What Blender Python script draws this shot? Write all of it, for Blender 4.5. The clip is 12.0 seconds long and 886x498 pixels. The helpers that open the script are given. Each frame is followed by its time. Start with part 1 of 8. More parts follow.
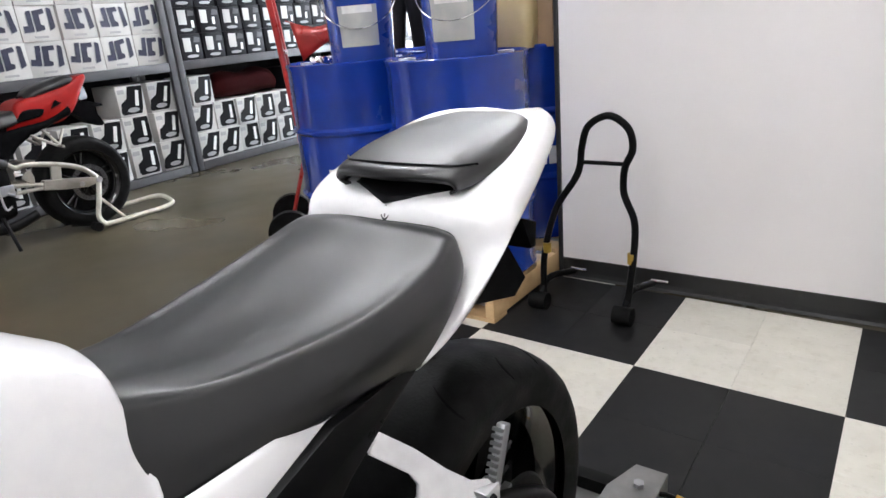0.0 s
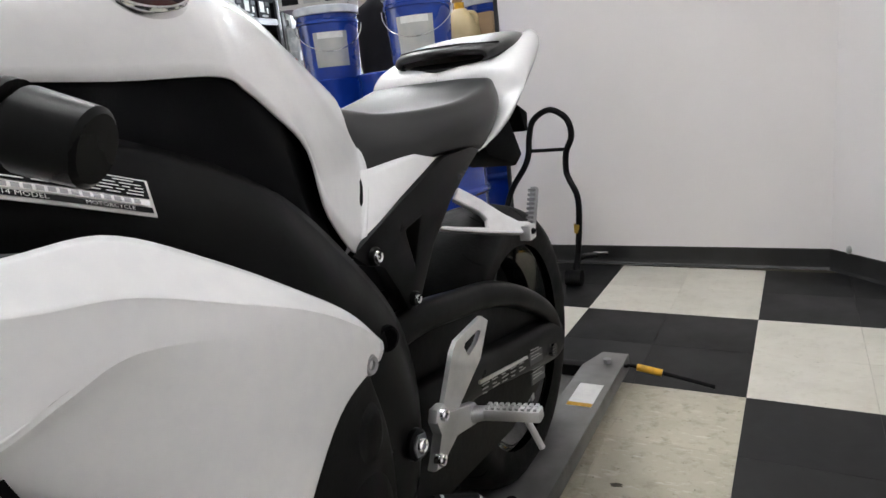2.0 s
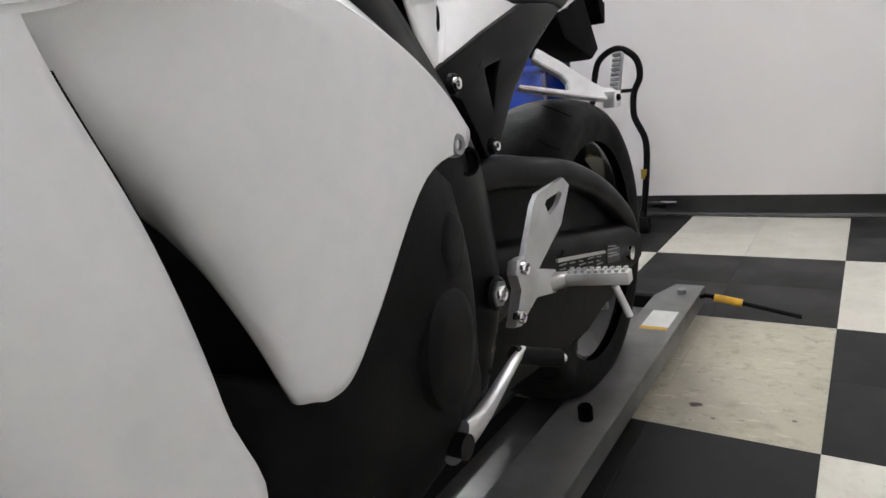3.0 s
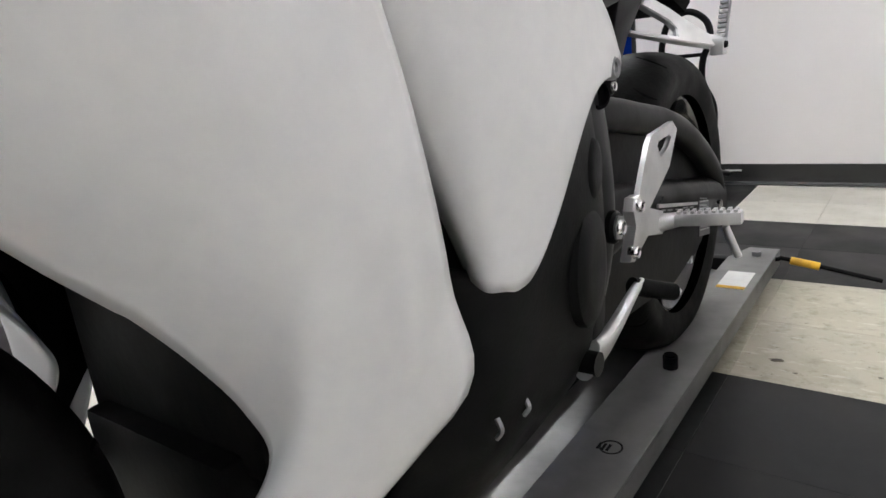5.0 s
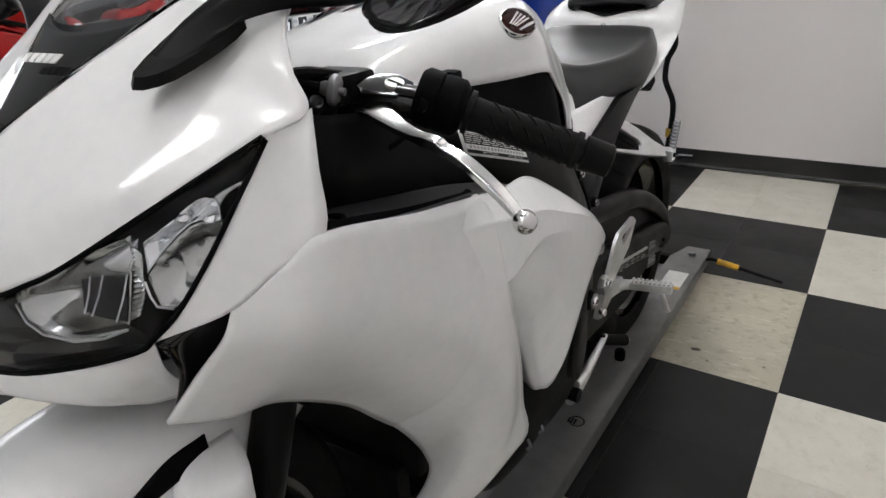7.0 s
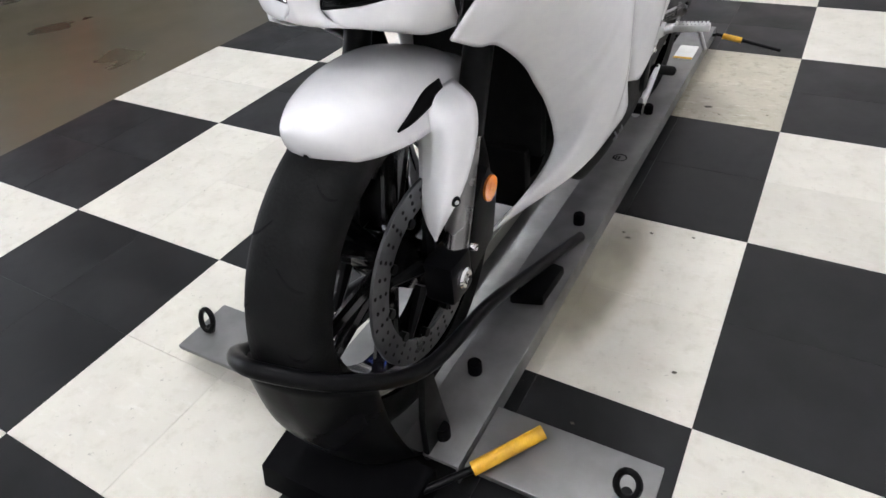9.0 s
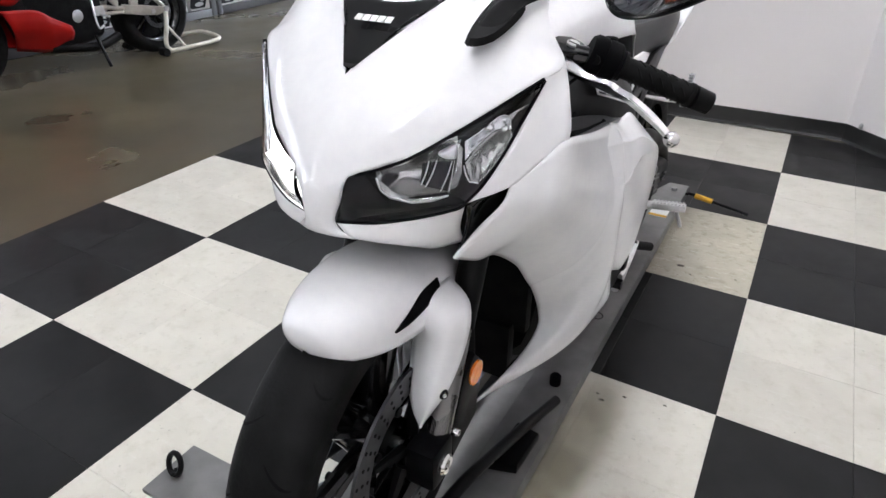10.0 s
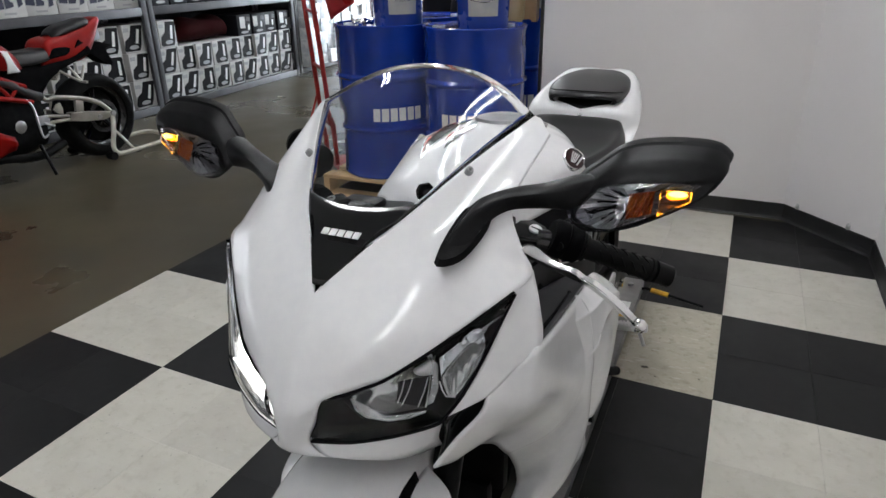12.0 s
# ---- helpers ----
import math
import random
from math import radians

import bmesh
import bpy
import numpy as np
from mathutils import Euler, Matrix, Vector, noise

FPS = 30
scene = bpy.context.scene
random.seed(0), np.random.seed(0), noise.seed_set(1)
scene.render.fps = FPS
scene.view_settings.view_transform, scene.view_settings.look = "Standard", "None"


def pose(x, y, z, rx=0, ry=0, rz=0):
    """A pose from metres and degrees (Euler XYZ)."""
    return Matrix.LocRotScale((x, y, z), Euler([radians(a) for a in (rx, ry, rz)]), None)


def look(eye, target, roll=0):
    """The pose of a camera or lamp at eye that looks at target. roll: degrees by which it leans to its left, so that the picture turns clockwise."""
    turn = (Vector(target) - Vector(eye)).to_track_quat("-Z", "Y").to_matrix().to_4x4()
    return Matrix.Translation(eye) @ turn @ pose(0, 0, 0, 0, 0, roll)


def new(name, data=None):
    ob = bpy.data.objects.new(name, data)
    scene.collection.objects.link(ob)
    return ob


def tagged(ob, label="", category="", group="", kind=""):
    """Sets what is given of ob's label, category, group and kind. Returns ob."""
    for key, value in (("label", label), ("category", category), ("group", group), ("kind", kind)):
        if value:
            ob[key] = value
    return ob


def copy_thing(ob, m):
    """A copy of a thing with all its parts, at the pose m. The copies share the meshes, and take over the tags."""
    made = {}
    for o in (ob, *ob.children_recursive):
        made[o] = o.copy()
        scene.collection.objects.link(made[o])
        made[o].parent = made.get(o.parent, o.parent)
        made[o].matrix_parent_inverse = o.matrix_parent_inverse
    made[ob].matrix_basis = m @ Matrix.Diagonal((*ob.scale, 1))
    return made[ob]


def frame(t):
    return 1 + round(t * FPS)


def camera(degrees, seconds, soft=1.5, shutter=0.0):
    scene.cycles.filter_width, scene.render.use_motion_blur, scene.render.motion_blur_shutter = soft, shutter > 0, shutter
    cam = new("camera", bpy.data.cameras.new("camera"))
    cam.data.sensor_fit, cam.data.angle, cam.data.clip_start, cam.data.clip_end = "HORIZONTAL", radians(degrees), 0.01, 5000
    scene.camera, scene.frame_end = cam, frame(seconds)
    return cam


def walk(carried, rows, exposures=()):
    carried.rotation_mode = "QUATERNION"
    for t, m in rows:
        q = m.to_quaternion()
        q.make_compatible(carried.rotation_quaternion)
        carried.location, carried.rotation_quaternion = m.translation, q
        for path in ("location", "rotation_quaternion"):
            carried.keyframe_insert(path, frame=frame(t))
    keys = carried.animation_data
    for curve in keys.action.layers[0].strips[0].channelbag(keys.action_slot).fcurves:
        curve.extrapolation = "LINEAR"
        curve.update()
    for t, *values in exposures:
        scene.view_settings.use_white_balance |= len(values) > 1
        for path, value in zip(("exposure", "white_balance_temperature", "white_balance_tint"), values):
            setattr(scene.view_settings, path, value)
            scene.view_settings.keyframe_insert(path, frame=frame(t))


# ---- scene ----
cam = camera(68.5, 12.0)
PATH = [
    (0, (0.044, -0.662, 1.143), (-1.080, 0.854, 0.480), -5.0),
    (0.3, (0.1, -0.764, 1.135), (-1.041, 0.775, 0.562), -3.8),
    (0.5, (0.121, -0.856, 1.145), (-0.942, 0.767, 0.662), -2.0),
    (0.7, (0.109, -0.964, 1.131), (-0.791, 0.763, 0.660), -2.9),
    (1, (0.122, -1.115, 1.112), (-0.514, 0.687, 0.518), -0.1),
    (1.5, (0.135, -1.17, 1.061), (-0.669, 0.613, 0.644), -2.8),
    (2, (0.112, -1.175, 0.894), (-0.842, 0.52, 0.427), -6.3),
    (2.5, (0.085, -1.175, 0.776), (-0.945, 0.482, 0.338), -7.0),
    (3, (0.052, -1.182, 0.704), (-1.036, 0.425, 0.219), -6.8),
    (3.5, (0.014, -1.203, 0.656), (-1.133, 0.362, 0.173), -5.5),
    (3.7, (-0.001, -1.215, 0.641), (-1.169, 0.328, 0.136), -4.9),
    (5.5, (-0.01, -1.322, 0.731), (-1.174, 0.21, 0.184), -7.3),
    (6, (0.019, -1.384, 0.895), (-0.984, 0.252, 0.331), -5.8),
    (6.5, (0.03, -1.468, 1.019), (-0.874, 0.169, 0.311), -4.9),
    (7, (0.081, -1.605, 1.075), (-0.956, -0.101, 0.26), -3.5),
    (7.5, (0.059, -1.721, 1.078), (-1.035, -0.286, 0.216), -6.4),
    (7.7, (0.042, -1.787, 1.066), (-1.009, -0.344, 0.165), -6.4),
    (9.3, (0.028, -2.061, 1.023), (-0.796, -0.725, -0.217), -5.4),
    (9.5, (0.018, -2.053, 1.058), (-0.799, -0.666, -0.128), -3.6),
    (10, (-0.013, -2.022, 1.165), (-0.855, -0.495, 0.186), 0.5),
    (10.5, (-0.007, -1.985, 1.276), (-0.759, -0.399, 0.317), -1.7),
    (11, (-0.01, -1.965, 1.349), (-0.787, -0.299, 0.561), -1.8),
    (11.5, (-0.02, -1.961, 1.351), (-0.775, -0.291, 0.552), -2.0),
    (12, (-0.07, -1.956, 1.325), (-0.831, -0.291, 0.52), -0.9),
]
walk(cam, [(t, look(eye, target, roll)) for t, eye, target, roll in PATH],
     [(0, 0.72, 6400, 12), (0.6, 0.42, 6420, 10), (1.5, 0.28, 6480, 10), (2.5, 0.42, 6460, 10), (3.5, 0.48, 6430, 10), (5.5, 0.72, 6430, 10), (6.5, 0.26, 6500, 10), (7.2, 0.0, 6550, 10), (7.6, -0.08, 6500, 10), (7.9, 0.14, 6400, 10), (9.4, 0.84, 6250, 13), (10, 0.6, 6250, 13), (10.6, 0.24, 6270, 12), (11.2, 0.0, 6380, 10), (12, -0.24, 6360, 10)])

# ---- world and lights ----
world = bpy.data.worlds.new("world")
scene.world = world
world.use_nodes = True
world.node_tree.nodes["Background"].inputs[0].default_value = (0.75, 0.85, 1.0, 1)
world.node_tree.nodes["Background"].inputs[1].default_value = 0.05


# ---- materials ----
def material(name, colour, rough=0.5, metal=0.0, coat=0.0, coat_rough=0.06, vary=0.0, scale=8.0, colour2=None, bump=0.0, bump_scale=80.0, spec=0.5, random_tint=0.0, detail=6.0, low=0.4, high=0.65):
    """Principled surface; colour2 is mixed in by a noise of that scale, with fine relief from a second noise."""
    m = bpy.data.materials.new(name)
    m.use_nodes = True
    nt = m.node_tree
    b = nt.nodes["Principled BSDF"]
    b.inputs["Base Color"].default_value = (*colour, 1)
    b.inputs["Roughness"].default_value = rough
    b.inputs["Metallic"].default_value = metal
    b.inputs["Coat Weight"].default_value = coat
    b.inputs["Coat Roughness"].default_value = coat_rough
    b.inputs["Specular IOR Level"].default_value = spec
    tc = nt.nodes.new("ShaderNodeTexCoord")
    out = None
    if colour2 is not None:
        n = nt.nodes.new("ShaderNodeTexNoise")
        n.inputs["Scale"].default_value = scale
        n.inputs["Detail"].default_value = detail
        nt.links.new(tc.outputs["Object"], n.inputs["Vector"])
        r = nt.nodes.new("ShaderNodeValToRGB")
        r.color_ramp.elements[0].position = low
        r.color_ramp.elements[1].position = high
        r.color_ramp.elements[0].color = (*colour, 1)
        r.color_ramp.elements[1].color = (*colour2, 1)
        nt.links.new(n.outputs["Fac"], r.inputs["Fac"])
        out = r.outputs["Color"]
    if random_tint:
        oi = nt.nodes.new("ShaderNodeObjectInfo")
        mr = nt.nodes.new("ShaderNodeMapRange")
        mr.inputs["To Min"].default_value = 1 - random_tint
        mr.inputs["To Max"].default_value = 1 + random_tint
        nt.links.new(oi.outputs["Random"], mr.inputs["Value"])
        hs = nt.nodes.new("ShaderNodeHueSaturation")
        hs.inputs["Color"].default_value = (*colour, 1)
        nt.links.new(mr.outputs["Result"], hs.inputs["Value"])
        if out is not None:
            nt.links.new(out, hs.inputs["Color"])
        out = hs.outputs["Color"]
    if out is not None:
        nt.links.new(out, b.inputs["Base Color"])
    if vary:
        n2 = nt.nodes.new("ShaderNodeTexNoise")
        n2.inputs["Scale"].default_value = scale * 0.7
        n2.inputs["Detail"].default_value = 8
        nt.links.new(tc.outputs["Object"], n2.inputs["Vector"])
        mr2 = nt.nodes.new("ShaderNodeMapRange")
        mr2.inputs["From Min"].default_value = 0.3
        mr2.inputs["From Max"].default_value = 0.7
        mr2.inputs["To Min"].default_value = max(0.02, rough - vary)
        mr2.inputs["To Max"].default_value = min(1, rough + vary)
        nt.links.new(n2.outputs["Fac"], mr2.inputs["Value"])
        nt.links.new(mr2.outputs["Result"], b.inputs["Roughness"])
    if bump:
        n3 = nt.nodes.new("ShaderNodeTexNoise")
        n3.inputs["Scale"].default_value = bump_scale
        n3.inputs["Detail"].default_value = 4
        nt.links.new(tc.outputs["Object"], n3.inputs["Vector"])
        bp = nt.nodes.new("ShaderNodeBump")
        bp.inputs["Strength"].default_value = bump
        bp.inputs["Distance"].default_value = 0.002
        nt.links.new(n3.outputs["Fac"], bp.inputs["Height"])
        nt.links.new(bp.outputs["Normal"], b.inputs["Normal"])
    return m


def glass(name, colour=(1, 1, 1), rough=0.0, ior=1.45):
    m = bpy.data.materials.new(name)
    m.use_nodes = True
    b = m.node_tree.nodes["Principled BSDF"]
    b.inputs["Base Color"].default_value = (*colour, 1)
    b.inputs["Roughness"].default_value = rough
    b.inputs["IOR"].default_value = ior
    b.inputs["Transmission Weight"].default_value = 1
    return m


def glow(name, colour, strength):
    m = bpy.data.materials.new(name)
    m.use_nodes = True
    b = m.node_tree.nodes["Principled BSDF"]
    b.inputs["Base Color"].default_value = (*colour, 1)
    b.inputs["Emission Color"].default_value = (*colour, 1)
    b.inputs["Emission Strength"].default_value = strength
    return m


WHITE = material("pearl white paint", (0.80, 0.80, 0.80), 0.42, coat=0.8, coat_rough=0.07, colour2=(0.775, 0.775, 0.782), scale=60, bump=0.012, bump_scale=300)
BLACK = material("black textured plastic", (0.003, 0.003, 0.0035), 0.66, colour2=(0.005, 0.005, 0.0055), scale=20, bump=0.12, bump_scale=700, vary=0.06, spec=0.03)
SATIN = material("satin black coating", (0.003, 0.003, 0.0035), 0.36, colour2=(0.005, 0.005, 0.005), scale=12, vary=0.1, bump=0.05, spec=0.09)
GLOSSBLACK = material("gloss black", (0.004, 0.004, 0.0045), 0.12, coat=0.25, colour2=(0.007, 0.007, 0.007), scale=15)
# near black: the shade behind the fairing is put into the colour
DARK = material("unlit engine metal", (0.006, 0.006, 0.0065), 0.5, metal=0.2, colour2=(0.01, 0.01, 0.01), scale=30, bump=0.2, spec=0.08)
ENGINEBLACK = material("black painted casting", (0.0035, 0.0035, 0.0038), 0.5, colour2=(0.0055, 0.0055, 0.0058), scale=26, vary=0.08, bump=0.15, bump_scale=260, spec=0.08)
LEATHER = material("seat vinyl", (0.006, 0.006, 0.0065), 0.36, colour2=(0.009, 0.009, 0.0095), scale=5, bump=0.02, bump_scale=900, vary=0.02, spec=0.5)
RUBBER = material("tyre rubber", (0.004, 0.004, 0.004), 0.6, colour2=(0.008, 0.008, 0.008), scale=25, bump=0.3, bump_scale=200, vary=0.1, spec=0.09)
SILVER = material("cast aluminium", (0.72, 0.72, 0.72), 0.36, metal=0.9, colour2=(0.62, 0.62, 0.62), scale=30, vary=0.08, bump=0.05)
LAMPBLACK = material("satin black lamp housing", (0.006, 0.006, 0.0065), 0.34, colour2=(0.009, 0.009, 0.0095), scale=30, vary=0.06, spec=0.25)
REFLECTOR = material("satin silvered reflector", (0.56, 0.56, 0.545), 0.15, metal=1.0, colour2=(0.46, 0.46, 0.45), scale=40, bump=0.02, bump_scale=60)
MIRRORED = material("silvered reflector", (0.8, 0.81, 0.82), 0.1, metal=1.0, colour2=(0.7, 0.71, 0.73), scale=60)
SHELL = material("matt black mirror plastic", (0.003, 0.003, 0.0034), 0.36, colour2=(0.009, 0.009, 0.0095), scale=25, vary=0.05, bump=0.1, bump_scale=900, spec=0.13)
AMBERBACK = material("amber faceted reflector", (0.4, 0.1, 0.012), 0.2, metal=0.5, colour2=(0.2, 0.03, 0.005), scale=120)
LEVER = material("polished lever alloy", (0.78, 0.78, 0.77), 0.2, metal=1.0, colour2=(0.7, 0.7, 0.69), scale=40, vary=0.06)
CHROME = material("polished metal", (0.8, 0.8, 0.8), 0.12, metal=1.0)
STEEL = material("galvanised steel", (0.36, 0.36, 0.37), 0.42, metal=0.85, colour2=(0.25, 0.25, 0.26), scale=14, vary=0.12, bump=0.1, bump_scale=60)
ROTOR = material("dark brake steel", (0.15, 0.15, 0.155), 0.36, metal=0.85, colour2=(0.1, 0.1, 0.105), scale=20, vary=0.1)
LEDGE = material("dark grey moulded plastic", (0.035, 0.035, 0.036), 0.34, colour2=(0.045, 0.045, 0.046), scale=14, vary=0.05, bump=0.06, bump_scale=500, spec=0.45)
RAIL = material("brushed grey rail", (0.25, 0.248, 0.243), 0.48, metal=0.7, colour2=(0.18, 0.178, 0.174), scale=9, vary=0.14, bump=0.08, bump_scale=120)
FORKSILVER = material("machined fork alloy", (0.24, 0.235, 0.23), 0.3, metal=0.9, colour2=(0.22, 0.215, 0.21), scale=18, vary=0.08)
YELLOW = material("yellow rubber sleeve", (0.75, 0.42, 0.02), 0.5, colour2=(0.55, 0.3, 0.02), scale=40)
AMBER = glass("amber lens", (1.0, 0.38, 0.03), 0.05)
CLEAR = glass("clear lens", (0.97, 0.98, 1.0), 0.0, 1.25)
SCREEN = glass("tinted windscreen", (0.95, 0.96, 0.97), 0.0, 1.3)
ORANGE = material("orange reflector", (0.8, 0.22, 0.02), 0.25, coat=0.5, colour2=(0.7, 0.16, 0.01), scale=90)
RED = material("red graphic", (0.35, 0.012, 0.01), 0.25, coat=0.6, colour2=(0.28, 0.01, 0.01), scale=30)
BIKERED = material("red fairing paint", (0.28, 0.006, 0.0045), 0.42, coat=0.08, colour2=(0.23, 0.005, 0.0035), scale=6, spec=0.16)
MAROON = material("dark red emblem enamel", (0.03, 0.002, 0.002), 0.22, coat=0.08, spec=0.15, colour2=(0.012, 0.0015, 0.0015), scale=25)
LABEL = material("printed white label", (0.78, 0.78, 0.76), 0.4, colour2=(0.7, 0.7, 0.69), scale=40)
GREYPRINT = material("grey print", (0.3, 0.3, 0.3), 0.5)
DARKGREY = material("dim print", (0.05, 0.05, 0.055), 0.5)
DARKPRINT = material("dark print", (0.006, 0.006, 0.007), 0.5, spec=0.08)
NAVY = material("navy print", (0.012, 0.014, 0.035), 0.5, colour2=(0.02, 0.022, 0.05), scale=20)
LITLAMP = glow("glow of the lit headlamp", (1.0, 0.97, 0.92), 3)
GLOWAMBER = glow("lit indicator bulb", (1.0, 0.58, 0.1), 7)
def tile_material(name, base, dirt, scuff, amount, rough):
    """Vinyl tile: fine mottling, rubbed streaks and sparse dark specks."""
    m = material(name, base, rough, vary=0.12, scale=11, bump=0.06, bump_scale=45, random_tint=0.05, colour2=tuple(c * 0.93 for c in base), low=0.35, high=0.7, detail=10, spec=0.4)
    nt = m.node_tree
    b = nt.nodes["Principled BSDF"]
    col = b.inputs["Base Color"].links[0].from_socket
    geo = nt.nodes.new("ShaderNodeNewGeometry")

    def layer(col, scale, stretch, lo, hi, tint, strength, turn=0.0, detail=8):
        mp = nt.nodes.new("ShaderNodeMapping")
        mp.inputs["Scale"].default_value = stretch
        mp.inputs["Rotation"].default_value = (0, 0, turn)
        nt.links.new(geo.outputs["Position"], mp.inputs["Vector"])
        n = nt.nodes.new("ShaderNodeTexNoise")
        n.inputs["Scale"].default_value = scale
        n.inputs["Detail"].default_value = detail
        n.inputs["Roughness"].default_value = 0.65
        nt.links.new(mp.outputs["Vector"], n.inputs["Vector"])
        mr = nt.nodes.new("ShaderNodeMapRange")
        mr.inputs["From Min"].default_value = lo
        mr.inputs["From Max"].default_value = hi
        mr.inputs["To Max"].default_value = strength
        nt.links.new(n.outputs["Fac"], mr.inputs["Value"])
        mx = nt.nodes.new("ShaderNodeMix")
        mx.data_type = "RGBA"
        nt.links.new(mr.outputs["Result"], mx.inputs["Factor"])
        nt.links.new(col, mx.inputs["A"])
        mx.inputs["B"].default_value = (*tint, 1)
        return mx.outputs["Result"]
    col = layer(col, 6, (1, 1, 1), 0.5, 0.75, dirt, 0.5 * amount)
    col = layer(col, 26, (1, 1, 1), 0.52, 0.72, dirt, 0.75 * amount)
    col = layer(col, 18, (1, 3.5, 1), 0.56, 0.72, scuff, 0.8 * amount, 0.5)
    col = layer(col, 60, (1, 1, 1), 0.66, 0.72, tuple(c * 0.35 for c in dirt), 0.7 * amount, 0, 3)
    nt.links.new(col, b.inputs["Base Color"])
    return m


TILEWHITE = tile_material("white vinyl tile", (0.64, 0.615, 0.54), (0.45, 0.42, 0.34), (0.7, 0.69, 0.64), 0.6, 0.36)
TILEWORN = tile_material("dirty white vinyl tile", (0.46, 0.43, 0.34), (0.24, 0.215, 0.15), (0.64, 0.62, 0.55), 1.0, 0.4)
TILEBLACK = material("black vinyl tile", (0.0125, 0.0125, 0.0128), 0.42, vary=0.14, scale=5, colour2=(0.019, 0.019, 0.0194), bump=0.05, bump_scale=60, random_tint=0.12, spec=0.15)
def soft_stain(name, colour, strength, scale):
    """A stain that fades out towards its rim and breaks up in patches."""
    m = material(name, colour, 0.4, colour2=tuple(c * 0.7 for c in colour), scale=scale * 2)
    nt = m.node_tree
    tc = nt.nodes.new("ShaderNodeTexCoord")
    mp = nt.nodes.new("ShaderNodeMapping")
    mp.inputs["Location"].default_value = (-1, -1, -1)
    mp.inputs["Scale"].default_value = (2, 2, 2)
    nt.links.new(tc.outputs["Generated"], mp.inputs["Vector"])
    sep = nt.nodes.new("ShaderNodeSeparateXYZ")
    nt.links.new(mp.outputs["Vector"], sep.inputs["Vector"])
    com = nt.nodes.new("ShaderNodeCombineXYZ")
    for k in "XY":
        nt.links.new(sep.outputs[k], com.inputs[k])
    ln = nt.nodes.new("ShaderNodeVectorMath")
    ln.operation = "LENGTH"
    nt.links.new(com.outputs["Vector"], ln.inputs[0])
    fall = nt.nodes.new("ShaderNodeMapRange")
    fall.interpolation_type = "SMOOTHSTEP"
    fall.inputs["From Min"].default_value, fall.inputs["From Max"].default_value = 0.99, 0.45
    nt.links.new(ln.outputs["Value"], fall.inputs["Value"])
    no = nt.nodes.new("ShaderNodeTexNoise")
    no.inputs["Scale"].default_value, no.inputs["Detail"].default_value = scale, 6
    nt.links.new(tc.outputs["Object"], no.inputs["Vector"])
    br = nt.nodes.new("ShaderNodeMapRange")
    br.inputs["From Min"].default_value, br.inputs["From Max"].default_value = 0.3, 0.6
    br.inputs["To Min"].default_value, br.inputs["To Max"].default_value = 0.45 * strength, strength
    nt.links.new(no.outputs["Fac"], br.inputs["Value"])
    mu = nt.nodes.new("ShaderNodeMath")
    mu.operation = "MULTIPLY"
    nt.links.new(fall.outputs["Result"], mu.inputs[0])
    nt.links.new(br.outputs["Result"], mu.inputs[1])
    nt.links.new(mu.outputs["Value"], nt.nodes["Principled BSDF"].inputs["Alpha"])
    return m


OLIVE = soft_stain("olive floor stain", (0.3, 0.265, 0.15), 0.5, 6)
GRIME = material("dried grime", (0.05, 0.043, 0.03), 0.6, colour2=(0.1, 0.088, 0.06), scale=150)
CONCRETE = material("polished brown concrete", (0.094, 0.077, 0.044), 0.31, vary=0.1, scale=1.6, colour2=(0.056, 0.048, 0.032), bump=0.015, bump_scale=24, detail=8, low=0.3, high=0.7, spec=0.4)
WALL = material("painted drywall", (0.84, 0.81, 0.797), 0.6, colour2=(0.81, 0.778, 0.766), scale=1.3, bump=0.08, bump_scale=120, vary=0.1)
COVE = material("black vinyl cove base", (0.014, 0.014, 0.014), 0.4, colour2=(0.022, 0.022, 0.022), scale=6, vary=0.1)
CEILING = material("pale ceiling deck", (0.5, 0.5, 0.5), 0.8, colour2=(0.44, 0.44, 0.45), scale=2)
DRUMBLUE = material("blue drum enamel", (0.005, 0.034, 0.29), 0.22, coat=0.5, colour2=(0.004, 0.028, 0.23), scale=5, vary=0.08, bump=0.04, bump_scale=20)
PAILBLUE = material("blue pail plastic", (0.005, 0.036, 0.27), 0.28, colour2=(0.004, 0.03, 0.22), scale=8, vary=0.06)
CLEARLID = material("translucent pail lid", (0.62, 0.66, 0.7), 0.3, colour2=(0.5, 0.54, 0.6), scale=25)
FOIL = material("silver pail label", (0.42, 0.43, 0.42), 0.35, metal=0.3, colour2=(0.5, 0.5, 0.47), scale=12)
WOOD = material("raw pallet pine", (0.55, 0.38, 0.2), 0.65, colour2=(0.42, 0.27, 0.13), scale=9, bump=0.3, bump_scale=50, random_tint=0.1)
SHELFGREY = material("grey shelf enamel", (0.06, 0.06, 0.064), 0.45, colour2=(0.045, 0.045, 0.05), scale=6, vary=0.1)
CARTON = material("white carton", (0.48, 0.475, 0.455), 0.55, colour2=(0.41, 0.4, 0.38), scale=5, random_tint=0.08)
PACK = material("white parts pack", (0.72, 0.73, 0.74), 0.4, colour2=(0.5, 0.52, 0.55), scale=14, random_tint=0.2)
WINE = material("dark red fabric", (0.02, 0.002, 0.0025), 0.9, colour2=(0.02, 0.003, 0.003), scale=14, bump=0.3, bump_scale=90, spec=0.04)
BLACKCARTON = material("black carton", (0.008, 0.008, 0.01), 0.5, colour2=(0.013, 0.013, 0.016), scale=5, random_tint=0.2, spec=0.08)
